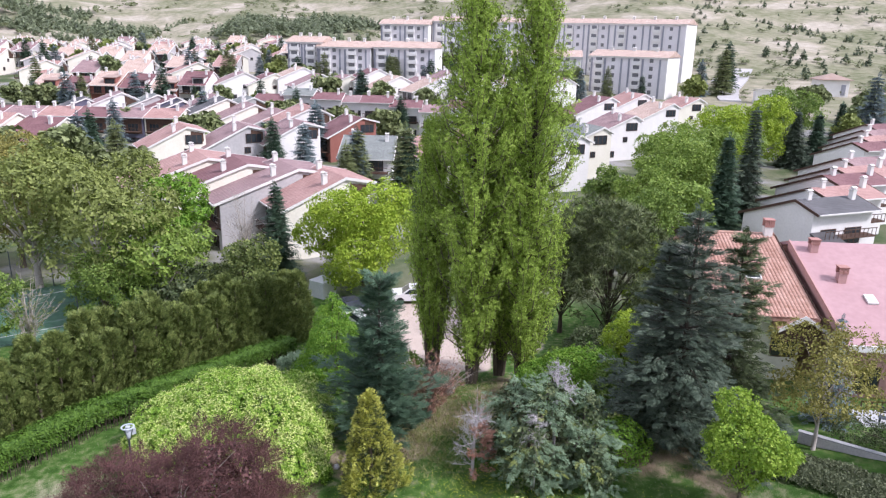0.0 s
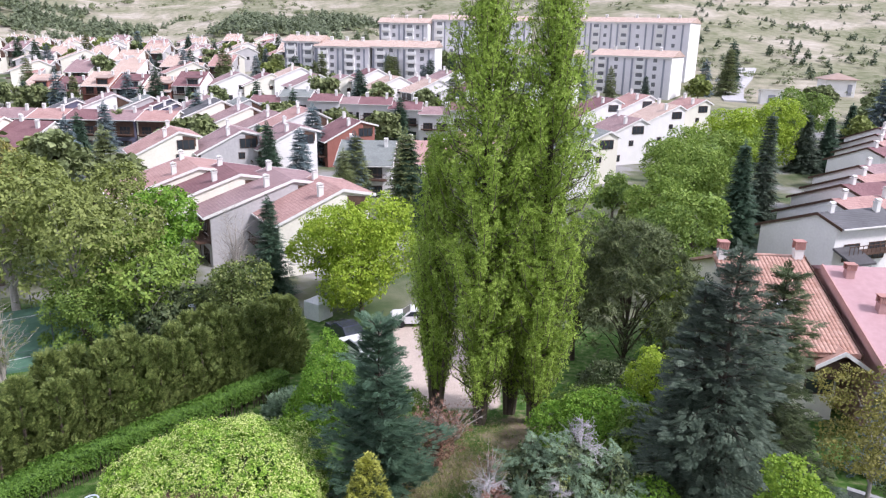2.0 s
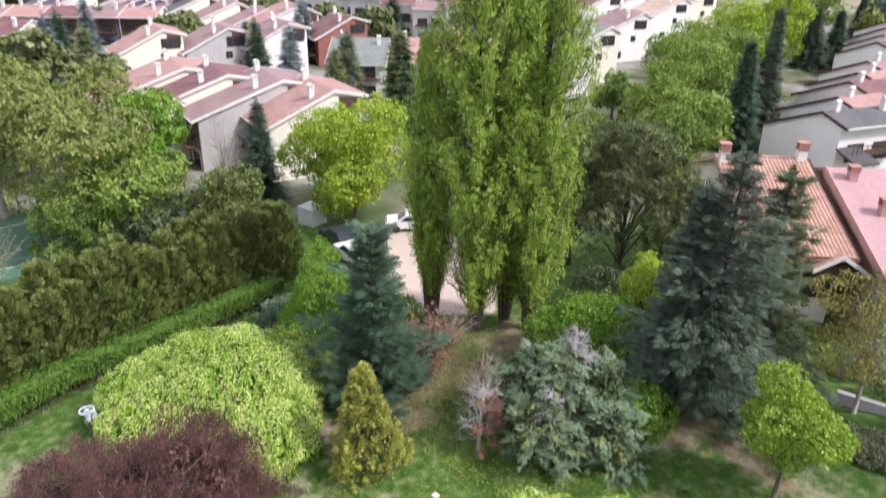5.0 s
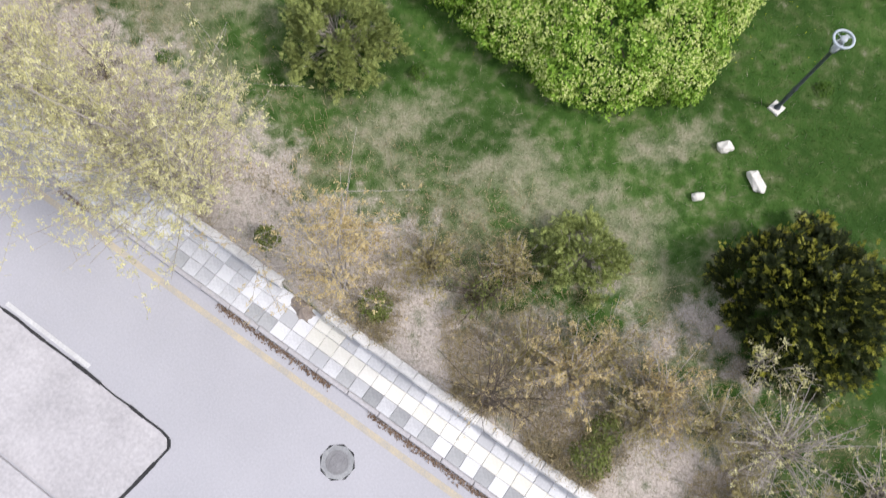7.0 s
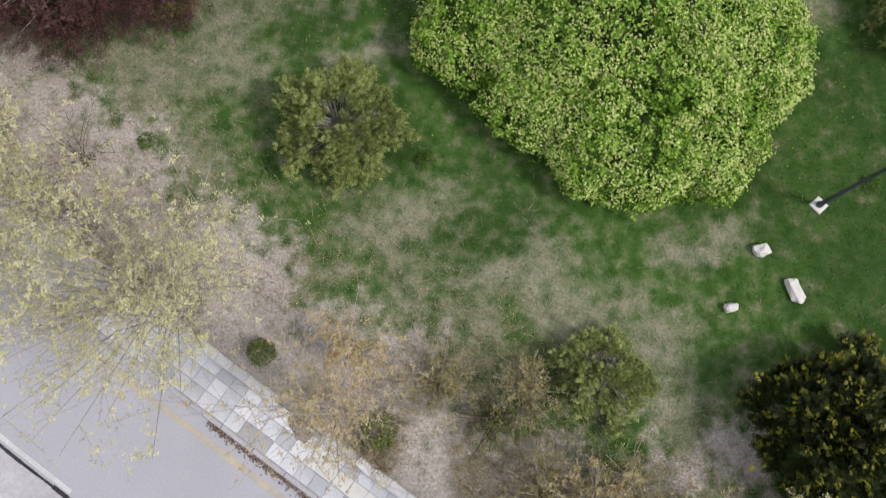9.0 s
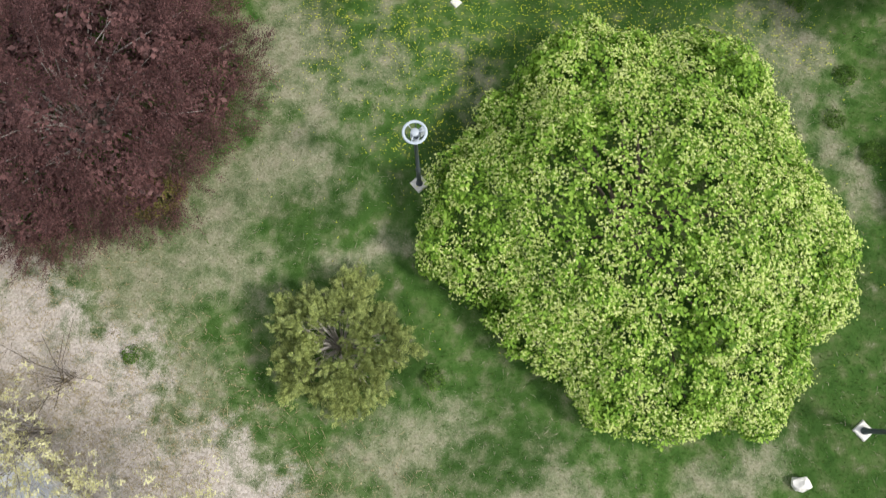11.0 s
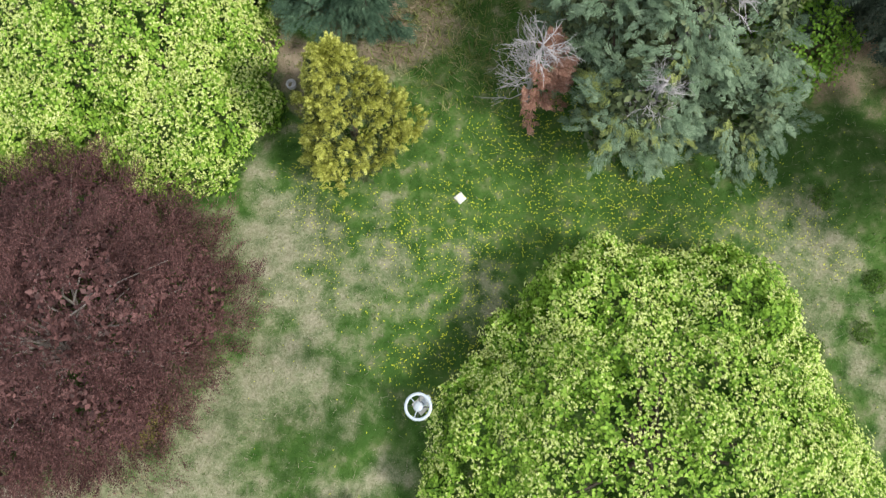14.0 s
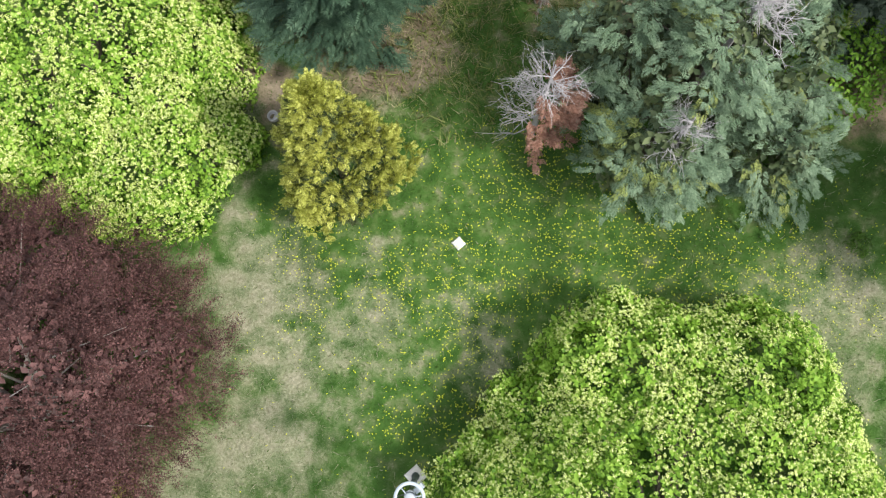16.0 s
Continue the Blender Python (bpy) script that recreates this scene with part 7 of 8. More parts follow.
# the row on the right, gables to the park, stepping up the street: the gable's peak of each
ROW = ((32.6, 68.9, "roof_grey"), (36.5, 75.1, "roof_pink"), (41.0, 83.0, "roof_maroon"), (44.7, 88.5, "roof_pink"), (48.7, 95.8, "roof_mauve"), (57.6, 112.4, "roof_maroon"), (62.0, 120.0, "roof_pink"), (66.5, 128.5, "roof_mauve"), (71.5, 138.0, "roof_maroon"))
for i, (x, y, roof) in enumerate(ROW):
    put_house(x + 0.905 * 8.0 + 0.425 * 2.4, y + 0.425 * 8.0 - 0.905 * 2.4, 25, roof, "white", -2.9 + 0.1 * i, W=8.0, D=9.2, hf=6.1, hr=6.8, hb=4.1, ridge=0.26, balcony=True, bz=3.5, porch=i == 0, vergecolour="darkwood")


# ---- the tiled house and the pink house near the park ----
def tile_field(x0, x1, y0, z0, y1, z1, col=0.24, row=0.36):
    """Half-round clay tiles in overlapping courses up a slope."""
    m_v, m_f = [], []
    run = math.hypot(y1 - y0, z1 - z0)
    dy, dz = (y1 - y0) / run, (z1 - z0) / run
    k = 0
    rr_ = np.random.RandomState(7)
    for j in range(int(run / row)):
        for i in range(int((x1 - x0) / col)):
            cx = x0 + (i + 0.5) * col
            lift = rr_.uniform(0, 0.015)
            for s, up in ((j * row - 0.04, 0.035), (j * row + row, 0.0)):
                for a in (180, 135, 90, 45, 0):
                    rx, rh = math.cos(radians(a)) * col * 0.5, math.sin(radians(a)) * 0.075 + up + lift
                    m_v.append((cx + rx, y0 + dy * s - dz * rh, z0 + dz * s + dy * rh))
            m_f += [(k + q, k + q + 1, k + 6 + q, k + 5 + q) for q in range(4)]
            k += 10
    return fast_mesh("tile_courses", np.array(m_v), np.array(m_f))


def brick_chimney(parent, x, y, z, h=1.0, s=0.55, wall="trim"):
    c = part("chimney", Mesh().box(-s / 2, s / 2, -s / 2, s / 2, -0.7, h * 0.55), wall, parent, at=pose(x, y, z))
    for i in range(5):
        q = -s / 2 - 0.04 + i * (s + 0.08 - 0.1) / 4
        part("brick", Mesh().box(q, q + 0.1, -s / 2 - 0.04, -s / 2 + 0.06, h * 0.55 + 0.003, h * 0.95), "brick", c)
        part("brick", Mesh().box(q, q + 0.1, s / 2 - 0.06, s / 2 + 0.04, h * 0.55 + 0.003, h * 0.95), "brick", c)
    part("chimney_cap", Mesh().box(-s / 2 - 0.08, s / 2 + 0.08, -s / 2 - 0.08, s / 2 + 0.08, h * 0.95 + 0.003, h), "brick", c, "red brick chimney cap")


TH = thing("tiled_house", "house under an old clay-tiled roof with brick-capped chimneys", "house", 0, 0, 0)
part("wall", Mesh().prism([(38.3, -4), (52.5, -4), (52.5, 3.6), (46.4, 5.9), (38.3, 3.35)], 16.6, 21.6), "cream", TH)
part("roof", Mesh().prism([(37.3, 3.15), (46.4, 6.05), (53.3, 3.5), (53.3, 3.3), (46.4, 5.85), (37.3, 2.95)], 16.2, 22.15), "clay", TH)
tagged(part("roof_tiles", tile_field(16.2, 22.15, 37.3, 3.17, 46.3, 6.06), "clay", TH, "weathered orange clay tiles"), kind="stuff")
part("ridge_tiles", Mesh().tube([(16.2, 46.4, 6.08), (18, 46.4, 6.1), (22.15, 46.4, 6.08)], [0.13, 0.13, 0.13], 8), "clay", TH, smooth=True)
part("verge_board", Mesh().prism([(37.2, 3.2), (46.4, 6.13), (46.4, 5.75), (37.2, 2.85)], 22.16, 22.22), "darkwood", TH)
brick_chimney(TH, 16.6, 45.8, 5.9, 1.25, wall="trim")
brick_chimney(TH, 21.6, 46.2, 6.0, 1.25)
sky = part("roof_window", Mesh().box(-0.5, 0.5, -0.35, 0.35, 0, 0.12), "trim", TH, at=pose(19.2, 41.2, 4.5, 17.6))
part("pane", Mesh().box(-0.42, 0.42, -0.28, 0.28, 0.122, 0.13), "glass", sky)
porch = part("porch", Mesh().prism([(37.3, 1.6), (38.28, 1.6), (38.28, 3.2), (37.3, 2.7)], 20.0, 22.2), "darkwood", TH)
pr_roof, fascia = Mesh(), Mesh()
for (xa, za), (xb, zb) in (((19.6, 2.45), (21.1, 3.35)), ((21.1, 3.35), (22.7, 2.3))):
    pr_roof.add([(x, y, z + dz) for y in (36.9, 38.9) for dz in (0.0, 0.12) for x, z in ((xa, za), (xb, zb))], [(0, 1, 3, 2), (4, 6, 7, 5), (2, 3, 7, 6), (0, 4, 5, 1), (0, 2, 6, 4), (1, 5, 7, 3)])
    fascia.add([(x, y, z + dz) for y in (36.84, 36.895) for dz in (-0.1, 0.15) for x, z in ((xa, za), (xb, zb))], [(0, 1, 3, 2), (4, 6, 7, 5), (2, 3, 7, 6), (0, 4, 5, 1), (0, 2, 6, 4), (1, 5, 7, 3)])
part("porch_roof", pr_roof, "clay", porch, "small clay porch roof")
part("fascia_board", fascia, "trim", porch, "white fascia boards")
window(TH, 1.6, 1.5, pose(20.6, 38.24, 0.2), "darkwood", 1)
window(TH, 1.4, 1.4, pose(17.4, 38.24, 0.6), "darkwood", 1)

PH = thing("pink_house", "pink house under a smooth pink sheet roof", "house", 0, 0, 0)
part("wall", Mesh().prism([(35.3, -4), (52, -4), (52, 3.5), (44.5, 5.95), (35.3, 2.97)], 23.0, 34.0), "pinkwall", PH)
part("roof", Mesh().prism([(34.3, 2.81), (44.5, 6.15), (53, 3.4), (53, 3.2), (44.5, 5.9), (34.3, 2.56)], 22.55, 34.5), "sheet_pink", PH)
part("verge_board", Mesh().prism([(34.2, 2.86), (44.5, 6.24), (44.5, 5.6), (34.2, 2.36)], 22.46, 22.54), "pinkwall", PH)
part("eave_board", Mesh().box(22.55, 34.5, 34.18, 34.3, 2.46, 2.84), "trim", PH)
brick_chimney(PH, 23.7, 43.4, 5.8, 0.85, 0.5, "pinkwall")
brick_chimney(PH, 24.3, 40.2, 4.75, 1.0, 0.5, "pinkwall")
sk = part("roof_window", Mesh().box(-0.3, 0.3, -0.45, 0.45, 0, 0.12), "trim", PH, "white roof window", at=pose(25.4, 38.4, 4.17, 18.1))
part("pane", Mesh().box(-0.22, 0.22, -0.36, 0.36, 0.122, 0.13), "lampwhite", sk)
for wx in (24.4, 27.0, 29.6):
    window(PH, 1.4, 1.7, pose(wx, 35.24, -0.6), "darkwood", 1)
balc = part("balcony", Mesh().box(23.4, 30, 33.5, 35.28, -1.3, -1.15), "darkwood", PH)
rl = Mesh().box(23.4, 30, 33.5, 33.56, -0.3, -0.22)
for i in range(23):
    rl.box(23.4 + i * 0.29, 23.45 + i * 0.29, 33.5, 33.55, -1.15, -0.3)
part("railing", rl, "darkwood", balc)


# ---- apartment blocks ----
win_me, band_me, pan_me = Mesh().box(-0.55, 0.55, -0.06, 0.0, 0, 1.2).data("window"), Mesh().box(-0.95, 0.95, -0.06, 0.0, 0, 1.1).data("window"), Mesh().box(-1.45, 1.45, -0.5, 0.0, 0, 1.0).data("balcony")
win_me.materials.append(M["paleglass"]), band_me.materials.append(M["paleglass"]), pan_me.materials.append(M["white"])


def apartment(x0, x1, y, depth, base, eave, floors, label, rz=-4):
    t = thing("apartment_block", label, "building", x1, y, base, rz, "apartment blocks")
    w, h = x1 - x0, eave - base
    part("wall", Mesh().box(-w, 0, 0, depth, -4, h), "plaster", t)
    part("end_wall", Mesh().box(0.003, 0.35, -0.15, depth + 0.15, -4, h + 0.5), "white", t, "white plastered end wall")
    part("cornice", Mesh().box(-w - 0.4, 0.0, -0.5, depth + 0.5, h + 0.003, h + 0.45), "trim", t)
    o = 0.7
    rf = Mesh().add([(-w - o, -o, h + 0.46), (o, -o, h + 0.46), (o, depth + o, h + 0.46), (-w - o, depth + o, h + 0.46), (-w - o, depth * 0.5, h + 2.3), (o, depth * 0.5, h + 2.3)], [(0, 1, 5, 4), (2, 3, 4, 5), (1, 2, 5), (3, 0, 4), (3, 2, 1, 0)])
    part("roof", tiled(rf.data("roof")), "roof_pale", t)
    for i in range(3):
        chimney(t, -w * (0.2 + 0.3 * i), depth * 0.45, h + 1.9, 0.9, 0.8)
    n = max(2, round(w / 11))
    uw = w / n
    fh = h / floors
    for i in range(n):
        c = -w + uw * (i + 0.5)
        for dx in (-uw * 0.46, -uw * 0.1, uw * 0.34):
            part("dark_stripe", Mesh().box(c + dx - 0.28, c + dx + 0.28, -0.12, -0.003, -1, h - 0.2), "aptblue", t)
        part("balcony_bay", Mesh().box(c - uw * 0.38, c - uw * 0.38 + 2.9, -0.35, -0.003, -1, h - 0.3), "white", t)
        for k in range(floors):
            z0 = k * fh + 1.0
            a = part("window", band_me, None, t)
            a.matrix_basis = pose(c - uw * 0.38 + 1.45, -0.36, z0 + 0.5)
            bl = part("balcony", pan_me, None, t)
            bl.matrix_basis = pose(c - uw * 0.38 + 1.45, -0.36, z0 - 0.55)
            b = part("window", win_me, None, t)
            b.matrix_basis = pose(c + uw * 0.12, -0.005, z0 + 0.2)
    return t


apartment(-63.5, -53, 222, 14, 4.2, 16.2, 5, "grey apartment block with dark vertical stripes")
apartment(-53.4, -37.2, 219, 14, 3.8, 15.0, 5, "grey apartment block with white end wall")
apartment(-36.2, -17.6, 218, 14, 3.8, 15.2, 5, "grey apartment block with white end wall and pink roof")
apartment(-41, -24, 262, 15, 6, 22.6, 6, "tall grey apartment block on higher ground")
apartment(-22.9, 12.0, 266, 15, 6, 24.0, 6, "long grey apartment block partly behind poplars")
apartment(13.8, 42.8, 273.8, 15, 6.5, 24.5, 6, "long grey apartment block with striped facade", -27)
apartment(40.3, 65.8, 262, 15, 6.5, 24.4, 6, "tall striped apartment block with bright end wall", -27)
apartment(28.0, 51.8, 222, 14, 2.2, 13.9, 5, "striped apartment block with bright white end wall", -27)
apartment(6.0, 26.8, 227, 14, 2.5, 13.5, 5, "striped apartment block behind the poplars")

# ---- trees of the town ----
broadleaf("yellow_maple", "yellow-green maple by the parking yard", -9.4, 55.6, -3, 10.2, 5.0, 1.0, "yellowgreen", R(200), spacing=0.42, size=0.5, count=16, trunk=0.2)
broadleaf("tree", "large green tree beside the court", -28.5, 46.5, -2.8, 12.2, 5.6, 3.2, "olive", R(201), airy=True, spacing=0.44, size=0.4, count=16, trunk=0.3, template=T_BUNCH, bark="barkgrey", holes=0.16)
broadleaf("tree", "large dull green tree beside the court", -36.5, 50.5, -3, 12.4, 6.0, 3.2, "olive", R(202), airy=True, spacing=0.46, size=0.42, count=16, trunk=0.3, template=T_BUNCH, bark="barkgrey", holes=0.16)
broadleaf("tree", "green tree beside the terraced houses", -23.4, 46.4, -2.8, 9.4, 3.9, 2.4, "lightgreen", R(203), airy=True, spacing=0.4, size=0.38, count=13, trunk=0.22, template=T_BUNCH, bark="barkgrey", holes=0.18)
broadleaf("tree", "broad green tree beyond the court", -34.5, 60, -3, 12.2, 4.8, 2.2, "olive", R(204), airy=True, spacing=0.48, size=0.44, count=12, trunk=0.25, template=T_BUNCH, holes=0.2)
broadleaf("tree", "bright green tree near the houses", -27.5, 57.5, -3, 10.0, 3.4, 2.0, "fresh", R(205), spacing=0.42, size=0.4, count=11, trunk=0.2, template=T_BUNCH)
broadleaf("tree", "brownish budding tree beyond the court", -43, 58, -3, 13.4, 5.2, 2.0, "budding", R(206), spacing=0.6, size=0.55, count=12, trunk=0.25)
broadleaf("tree", "low leafy tree behind the arborvitae screen", -16.2, 45.2, -2.8, 7.2, 2.8, 1.2, "thuja_row", R(207), spacing=0.4, size=0.45, count=10, trunk=0.18)
# dark shrubs added in place of the shade under the big trees
for k, (x, y, h, rad) in enumerate(((-21.5, 44.0, 4.6, 2.6), (-18.5, 48.5, 5.2, 2.8), (-24.5, 50.5, 5.0, 3.0), (-30.5, 52.5, 4.6, 3.0))):
    broadleaf("undergrowth", "dark low shrub added to imitate the shade under trees", x, y, -3, h, rad, 0.2, "cedargreen", R(270 + k), spacing=0.42, size=0.4, count=9, template=T_BUNCH, category="shrub", group="undergrowth")
broadleaf("tree", "low dark green tree before the court", -26.4, 43.6, -2.6, 6.2, 3.0, 0.3, "green", R(234), spacing=0.42, size=0.42, count=10)
broadleaf("tree", "green tree by the court fence", -30.5, 34.5, -1.2, 6.5, 2.8, 1.2, "green", R(208), spacing=0.45, size=0.42, count=9, trunk=0.15)
conifer("spruce", "dark spruce before the cream house wall", -17.9, 58.2, -3, 8.8, 2.1, 0.5, "spruce", R(210), tiers=22, per=10, step=0.5, size=1.0, template=T_FROND_FAR)
twiggy("bare_tree", "tall bare grey tree by the houses", -20.5, 57.0, 11.0, 1.6, R(211), 26, "barkgrey", forks=10, thick=0.05, z=-3, category="tree", low=0.15)
broadleaf("tree", "green tree on the street beyond the pines", 16.8, 60, -3, 10.2, 3.0, 2, "green", R(212), spacing=0.5, size=0.55, count=10)
broadleaf("tree", "broad light green tree on the street", 24.2, 86, -3, 11.2, 5.2, 1.6, "lightgreen", R(213), spacing=0.6, size=0.65, count=12)
broadleaf("tree", "light green tree on the street", 19.0, 76, -3, 8.8, 3.4, 1.4, "lightgreen", R(214), spacing=0.55, size=0.6, count=10)
broadleaf("tree", "green garden tree on the street", 12.5, 72, -3, 5.5, 2.6, 0.8, "green", R(219), spacing=0.55, size=0.6, count=9)
broadleaf("tree", "yellow-green tree beside the white houses", 27.5, 104, -3, 10.5, 4.6, 1.4, "lightgreen", R(233), spacing=0.6, size=0.65, count=10)
for k, (x, y, h, rad, leaf) in enumerate(((21.8, 72.0, 8.4, 3.4, "lightgreen"), (26.0, 92.0, 9.8, 4.0, "lightgreen"), (31.0, 99.0, 9.6, 4.2, "green"), (35.5, 110.0, 10.5, 4.4, "lightgreen"), (44.0, 124.0, 10.0, 4.6, "lightgreen"), (17.0, 92.0, 6.0, 3.0, "green"))):
    broadleaf("tree", "leafy light green tree along the street", x, y, -3, h, rad, 1.0, leaf, R(280 + k), spacing=0.6, size=0.52, count=11, template=T_BUNCH, group="street trees")
broadleaf("tree", "broad yellow-green tree below the hill", 50, 132, -3, 13.0, 6.2, 1.6, "yellowgreen", R(215), spacing=0.7, size=0.75, count=12)
broadleaf("tree", "yellow-green tree below the hill", 40, 122, -3, 11.6, 5.2, 1.6, "yellowgreen", R(216), spacing=0.7, size=0.75, count=12)
broadleaf("tree", "green tree below the hill", 62, 152, -2, 13.0, 6.0, 1.6, "green", R(217), spacing=0.8, size=0.85, count=12)
for k, (x, y, h, rad, leaf) in enumerate(((28.9, 80.5, 11.8, 2.5, "spruce"), (34.4, 89, 14.2, 2.3, "cedar"), (56.5, 132, 10.4, 3.2, "cedar"), (60.8, 133, 9.8, 3.0, "spruce"), (79, 165, 9.6, 2.5, "spruce"), (30.5, 118, 6.6, 1.7, "bluespruce"), (16.6, 66, 6.0, 2.0, "spruce"))):
    conifer("spruce", "dark conifer in the street gardens", x, y, -3, h, rad, 0.6, leaf, R(220 + k), tiers=32, per=13, step=0.5, size=1.1, template=T_FROND_FAR, group="street conifers")
broadleaf("shrub", "leafy shrub by the tiled house", 19.6, 47.5, -2.8, 4.2, 2.0, 0.5, "green", R(230), spacing=0.5, size=0.45, count=7, category="shrub")
broadleaf("tree", "small green tree behind the pine", 14.0, 47.5, -2.9, 8.4, 2.4, 1.5, "yellowgreen", R(231), spacing=0.5, size=0.5, count=9)
broadleaf("tree", "green tree in the park corner", 22.5, 24.5, gz(22.5, 24.5), 4.6, 1.6, 1.4, "olive", R(232), spacing=0.45, size=0.3, count=8, bark="barkgrey")

far_con = [conifer("garden_conifer", "dark conifer among the terraced houses", x, y, gz(x, y) - 0.2, 9, 2.2, 0.5, leaf, R(240 + i), tiers=16, per=8, step=0.8, size=1.55, template=T_FROND_FAR, group="garden conifers") for i, (x, y, leaf) in enumerate(((-33.5, 108.0, "spruce"), (-27.2, 103.0, "bluespruce"), (-17.8, 98.0, "pine")))]
for i, (x, y, s) in enumerate(((-9.6, 90, 1.1), (-85, 166, 1.2), (-103, 174, 1.0), (-141, 220, 1.3), (-72, 131, 1.0), (-76, 208, 1.2), (-44, 160, 1.0), (-36, 196, 1.0), (-30, 212, 1.2), (-12, 212, 1.1), (-20, 213, 0.9), (-50, 213, 1.2), (-58, 214, 1.1), (26, 214, 0.9), (34, 216, 1.0), (44, 216, 0.8), (-62, 150, 1.1), (-95, 124, 1.2), (-66, 112, 1.0), (-110, 140, 1.2), (-125, 190, 1.2), (-160, 240, 1.2), (-92, 215, 1.2), (74, 240, 1.6), (78, 250, 1.7), (66, 236, 1.2), (-4, 148, 1.0), (-56, 172, 1.0), (88, 170, 1.5), (96, 178, 1.3), (-7, 84, 0.7))):
    c = copy_thing(far_con[i % 3], pose(x, y, gz(x, y) - 0.2, 0, 0, i * 47))
    c.scale = (s, s, s)
far_br = [broadleaf("garden_tree", "leafy tree among the terraced houses", x, y, gz(x, y) - 0.2, 7.5, 3.0, 1.2, leaf, R(250 + i), spacing=0.75, size=0.7, count=10, template=T_BIG, group="garden trees") for i, (x, y, leaf) in enumerate(((-52, 126, "gardenleaf"), (-84, 158, "olive"), (-22, 150, "pine")))]
tr = R(260)
spots_t = [(-70, 185), (-60, 180), (-110, 165), (-125, 178), (-98, 190), (-40, 182), (-15, 176), (4, 178), (-34, 120), (-58, 128), (-85, 112), (-100, 128), (-74, 142), (12, 160), (-45, 150), (-28, 176), (-66, 224), (-90, 232), (-118, 215), (-140, 240), (-48, 232), (16, 214), (60, 224), (-100, 258), (-130, 268), (-165, 262), (-200, 300), (-150, 300), (-110, 300), (-180, 340), (-220, 352), (-130, 345), (85, 200), (95, 190), (78, 158), (100, 160), (-62, 96), (-56, 84), (-70, 92), (-52, 72), (-60, 78), (-5, 122), (8, 128), (14, 140), (104, 205), (118, 220), (-104, 108), (-112, 118)]
for i in range(400):
    p = (tr.uniform(-190, 25), tr.uniform(72, 330))
    if len(spots_t) < 100 and min((p[0] - a) ** 2 + (p[1] - b) ** 2 for a, b in HOUSES) > 62 and p[0] > -0.62 * p[1] - 10:
        spots_t.append(p)
for i, (x, y) in enumerate(spots_t):
    x, y = x + tr.uniform(-2, 2), y + tr.uniform(-2, 2)
    c = copy_thing(far_br[i % 3], pose(x, y, gz(x, y) - 0.2, 0, 0, i * 61))
    s = tr.uniform(0.75, 1.3)
    c.scale = (s, s, s)

dark_n = 0
for i in range(900):
    x, y = tr.uniform(-190, 4), tr.uniform(84, 330)
    near = min((x - a) ** 2 + (y - b) ** 2 for a, b in HOUSES)
    if dark_n < 75 and 40 < near < 300 and x > -0.62 * y - 10:
        c = copy_thing(far_con[i % 3], pose(x, y, gz(x, y) - 0.2, 0, 0, i * 47))
        s = tr.uniform(0.6, 1.25)
        c.scale = (s * 1.1, s * 1.1, s)
        dark_n += 1


# ---- the hills ----
def hill_stuff(name, label, pts, leaf, r, size, lo, hi, cone=False):
    P, Y, Z, S = [], [], [], []
    for x, y in pts:
        s = r.uniform(lo, hi)
        z0 = gz(x, y)
        for k in range(22):
            if cone:
                q = k / 21
                a = r.uniform(0, 6.28)
                P.append((x + math.cos(a) * s * 0.25 * (1 - q), y + math.sin(a) * s * 0.25 * (1 - q), z0 + s * (0.1 + 0.85 * q)))
                S.append(size * s * (0.56 - 0.42 * q))
            else:
                d = r.normal(size=3)
                P.append((x + d[0] * s * 0.4, y + d[1] * s * 0.4, z0 + s * (0.3 + 0.25 * abs(d[2]))))
                S.append(size * s * r.uniform(0.28, 0.5))
            Z.append((r.normal() * 0.6, r.normal() * 0.6 - 0.3, 1.0))
            Y.append(tuple(r.normal(size=3)))
    z = np.array(Z)
    v, f = laid(T_BIG, np.array(P), turned(np.cross(z, np.array(Y)), z, np.array(S)))
    tagged(part(name, fast_mesh(name, v, f), leaf), label, "vegetation", kind="stuff")


hr_ = R(300)


def scattered(n, x0, x1, y0, y1, clump=None):
    out = []
    while len(out) < n:
        x, y = hr_.uniform(x0, x1), hr_.uniform(y0, y1)
        if clump and noise.noise(Vector((x * clump, y * clump, 3.1))) < 0.05:
            continue
        out.append((x, y))
    return out


hill_stuff("hillside_shrubs", "scattered dull green bushes on the dry hill", scattered(520, 60, 520, 250, 620, 0.03) + scattered(260, 70, 260, 225, 330), "scrub", hr_, 0.55, 0.8, 3.2)
hill_stuff("hillside_saplings", "small dark pines planted over the hill", scattered(520, 70, 420, 270, 560), "hillpine", hr_, 0.5, 1.4, 4.6, True)
hill_stuff("hillside_shrubs_far", "grey-green scrub on the far hills", scattered(700, -520, 80, 420, 800, 0.012), "scrub", hr_, 0.6, 1.5, 5.0)
hill_stuff("pine_wood", "dense pine wood on the far slope", scattered(620, -190, -10, 430, 580, 0.01) + scattered(420, -420, -250, 450, 600, 0.012), "forest_haze", hr_, 0.5, 4.0, 9.0, True)
hill_stuff("ridge_wood", "dark trees along the skyline", scattered(240, -620, -330, 770, 830) + scattered(60, 60, 420, 570, 640), "forest_haze", hr_, 0.6, 3.0, 7.0)

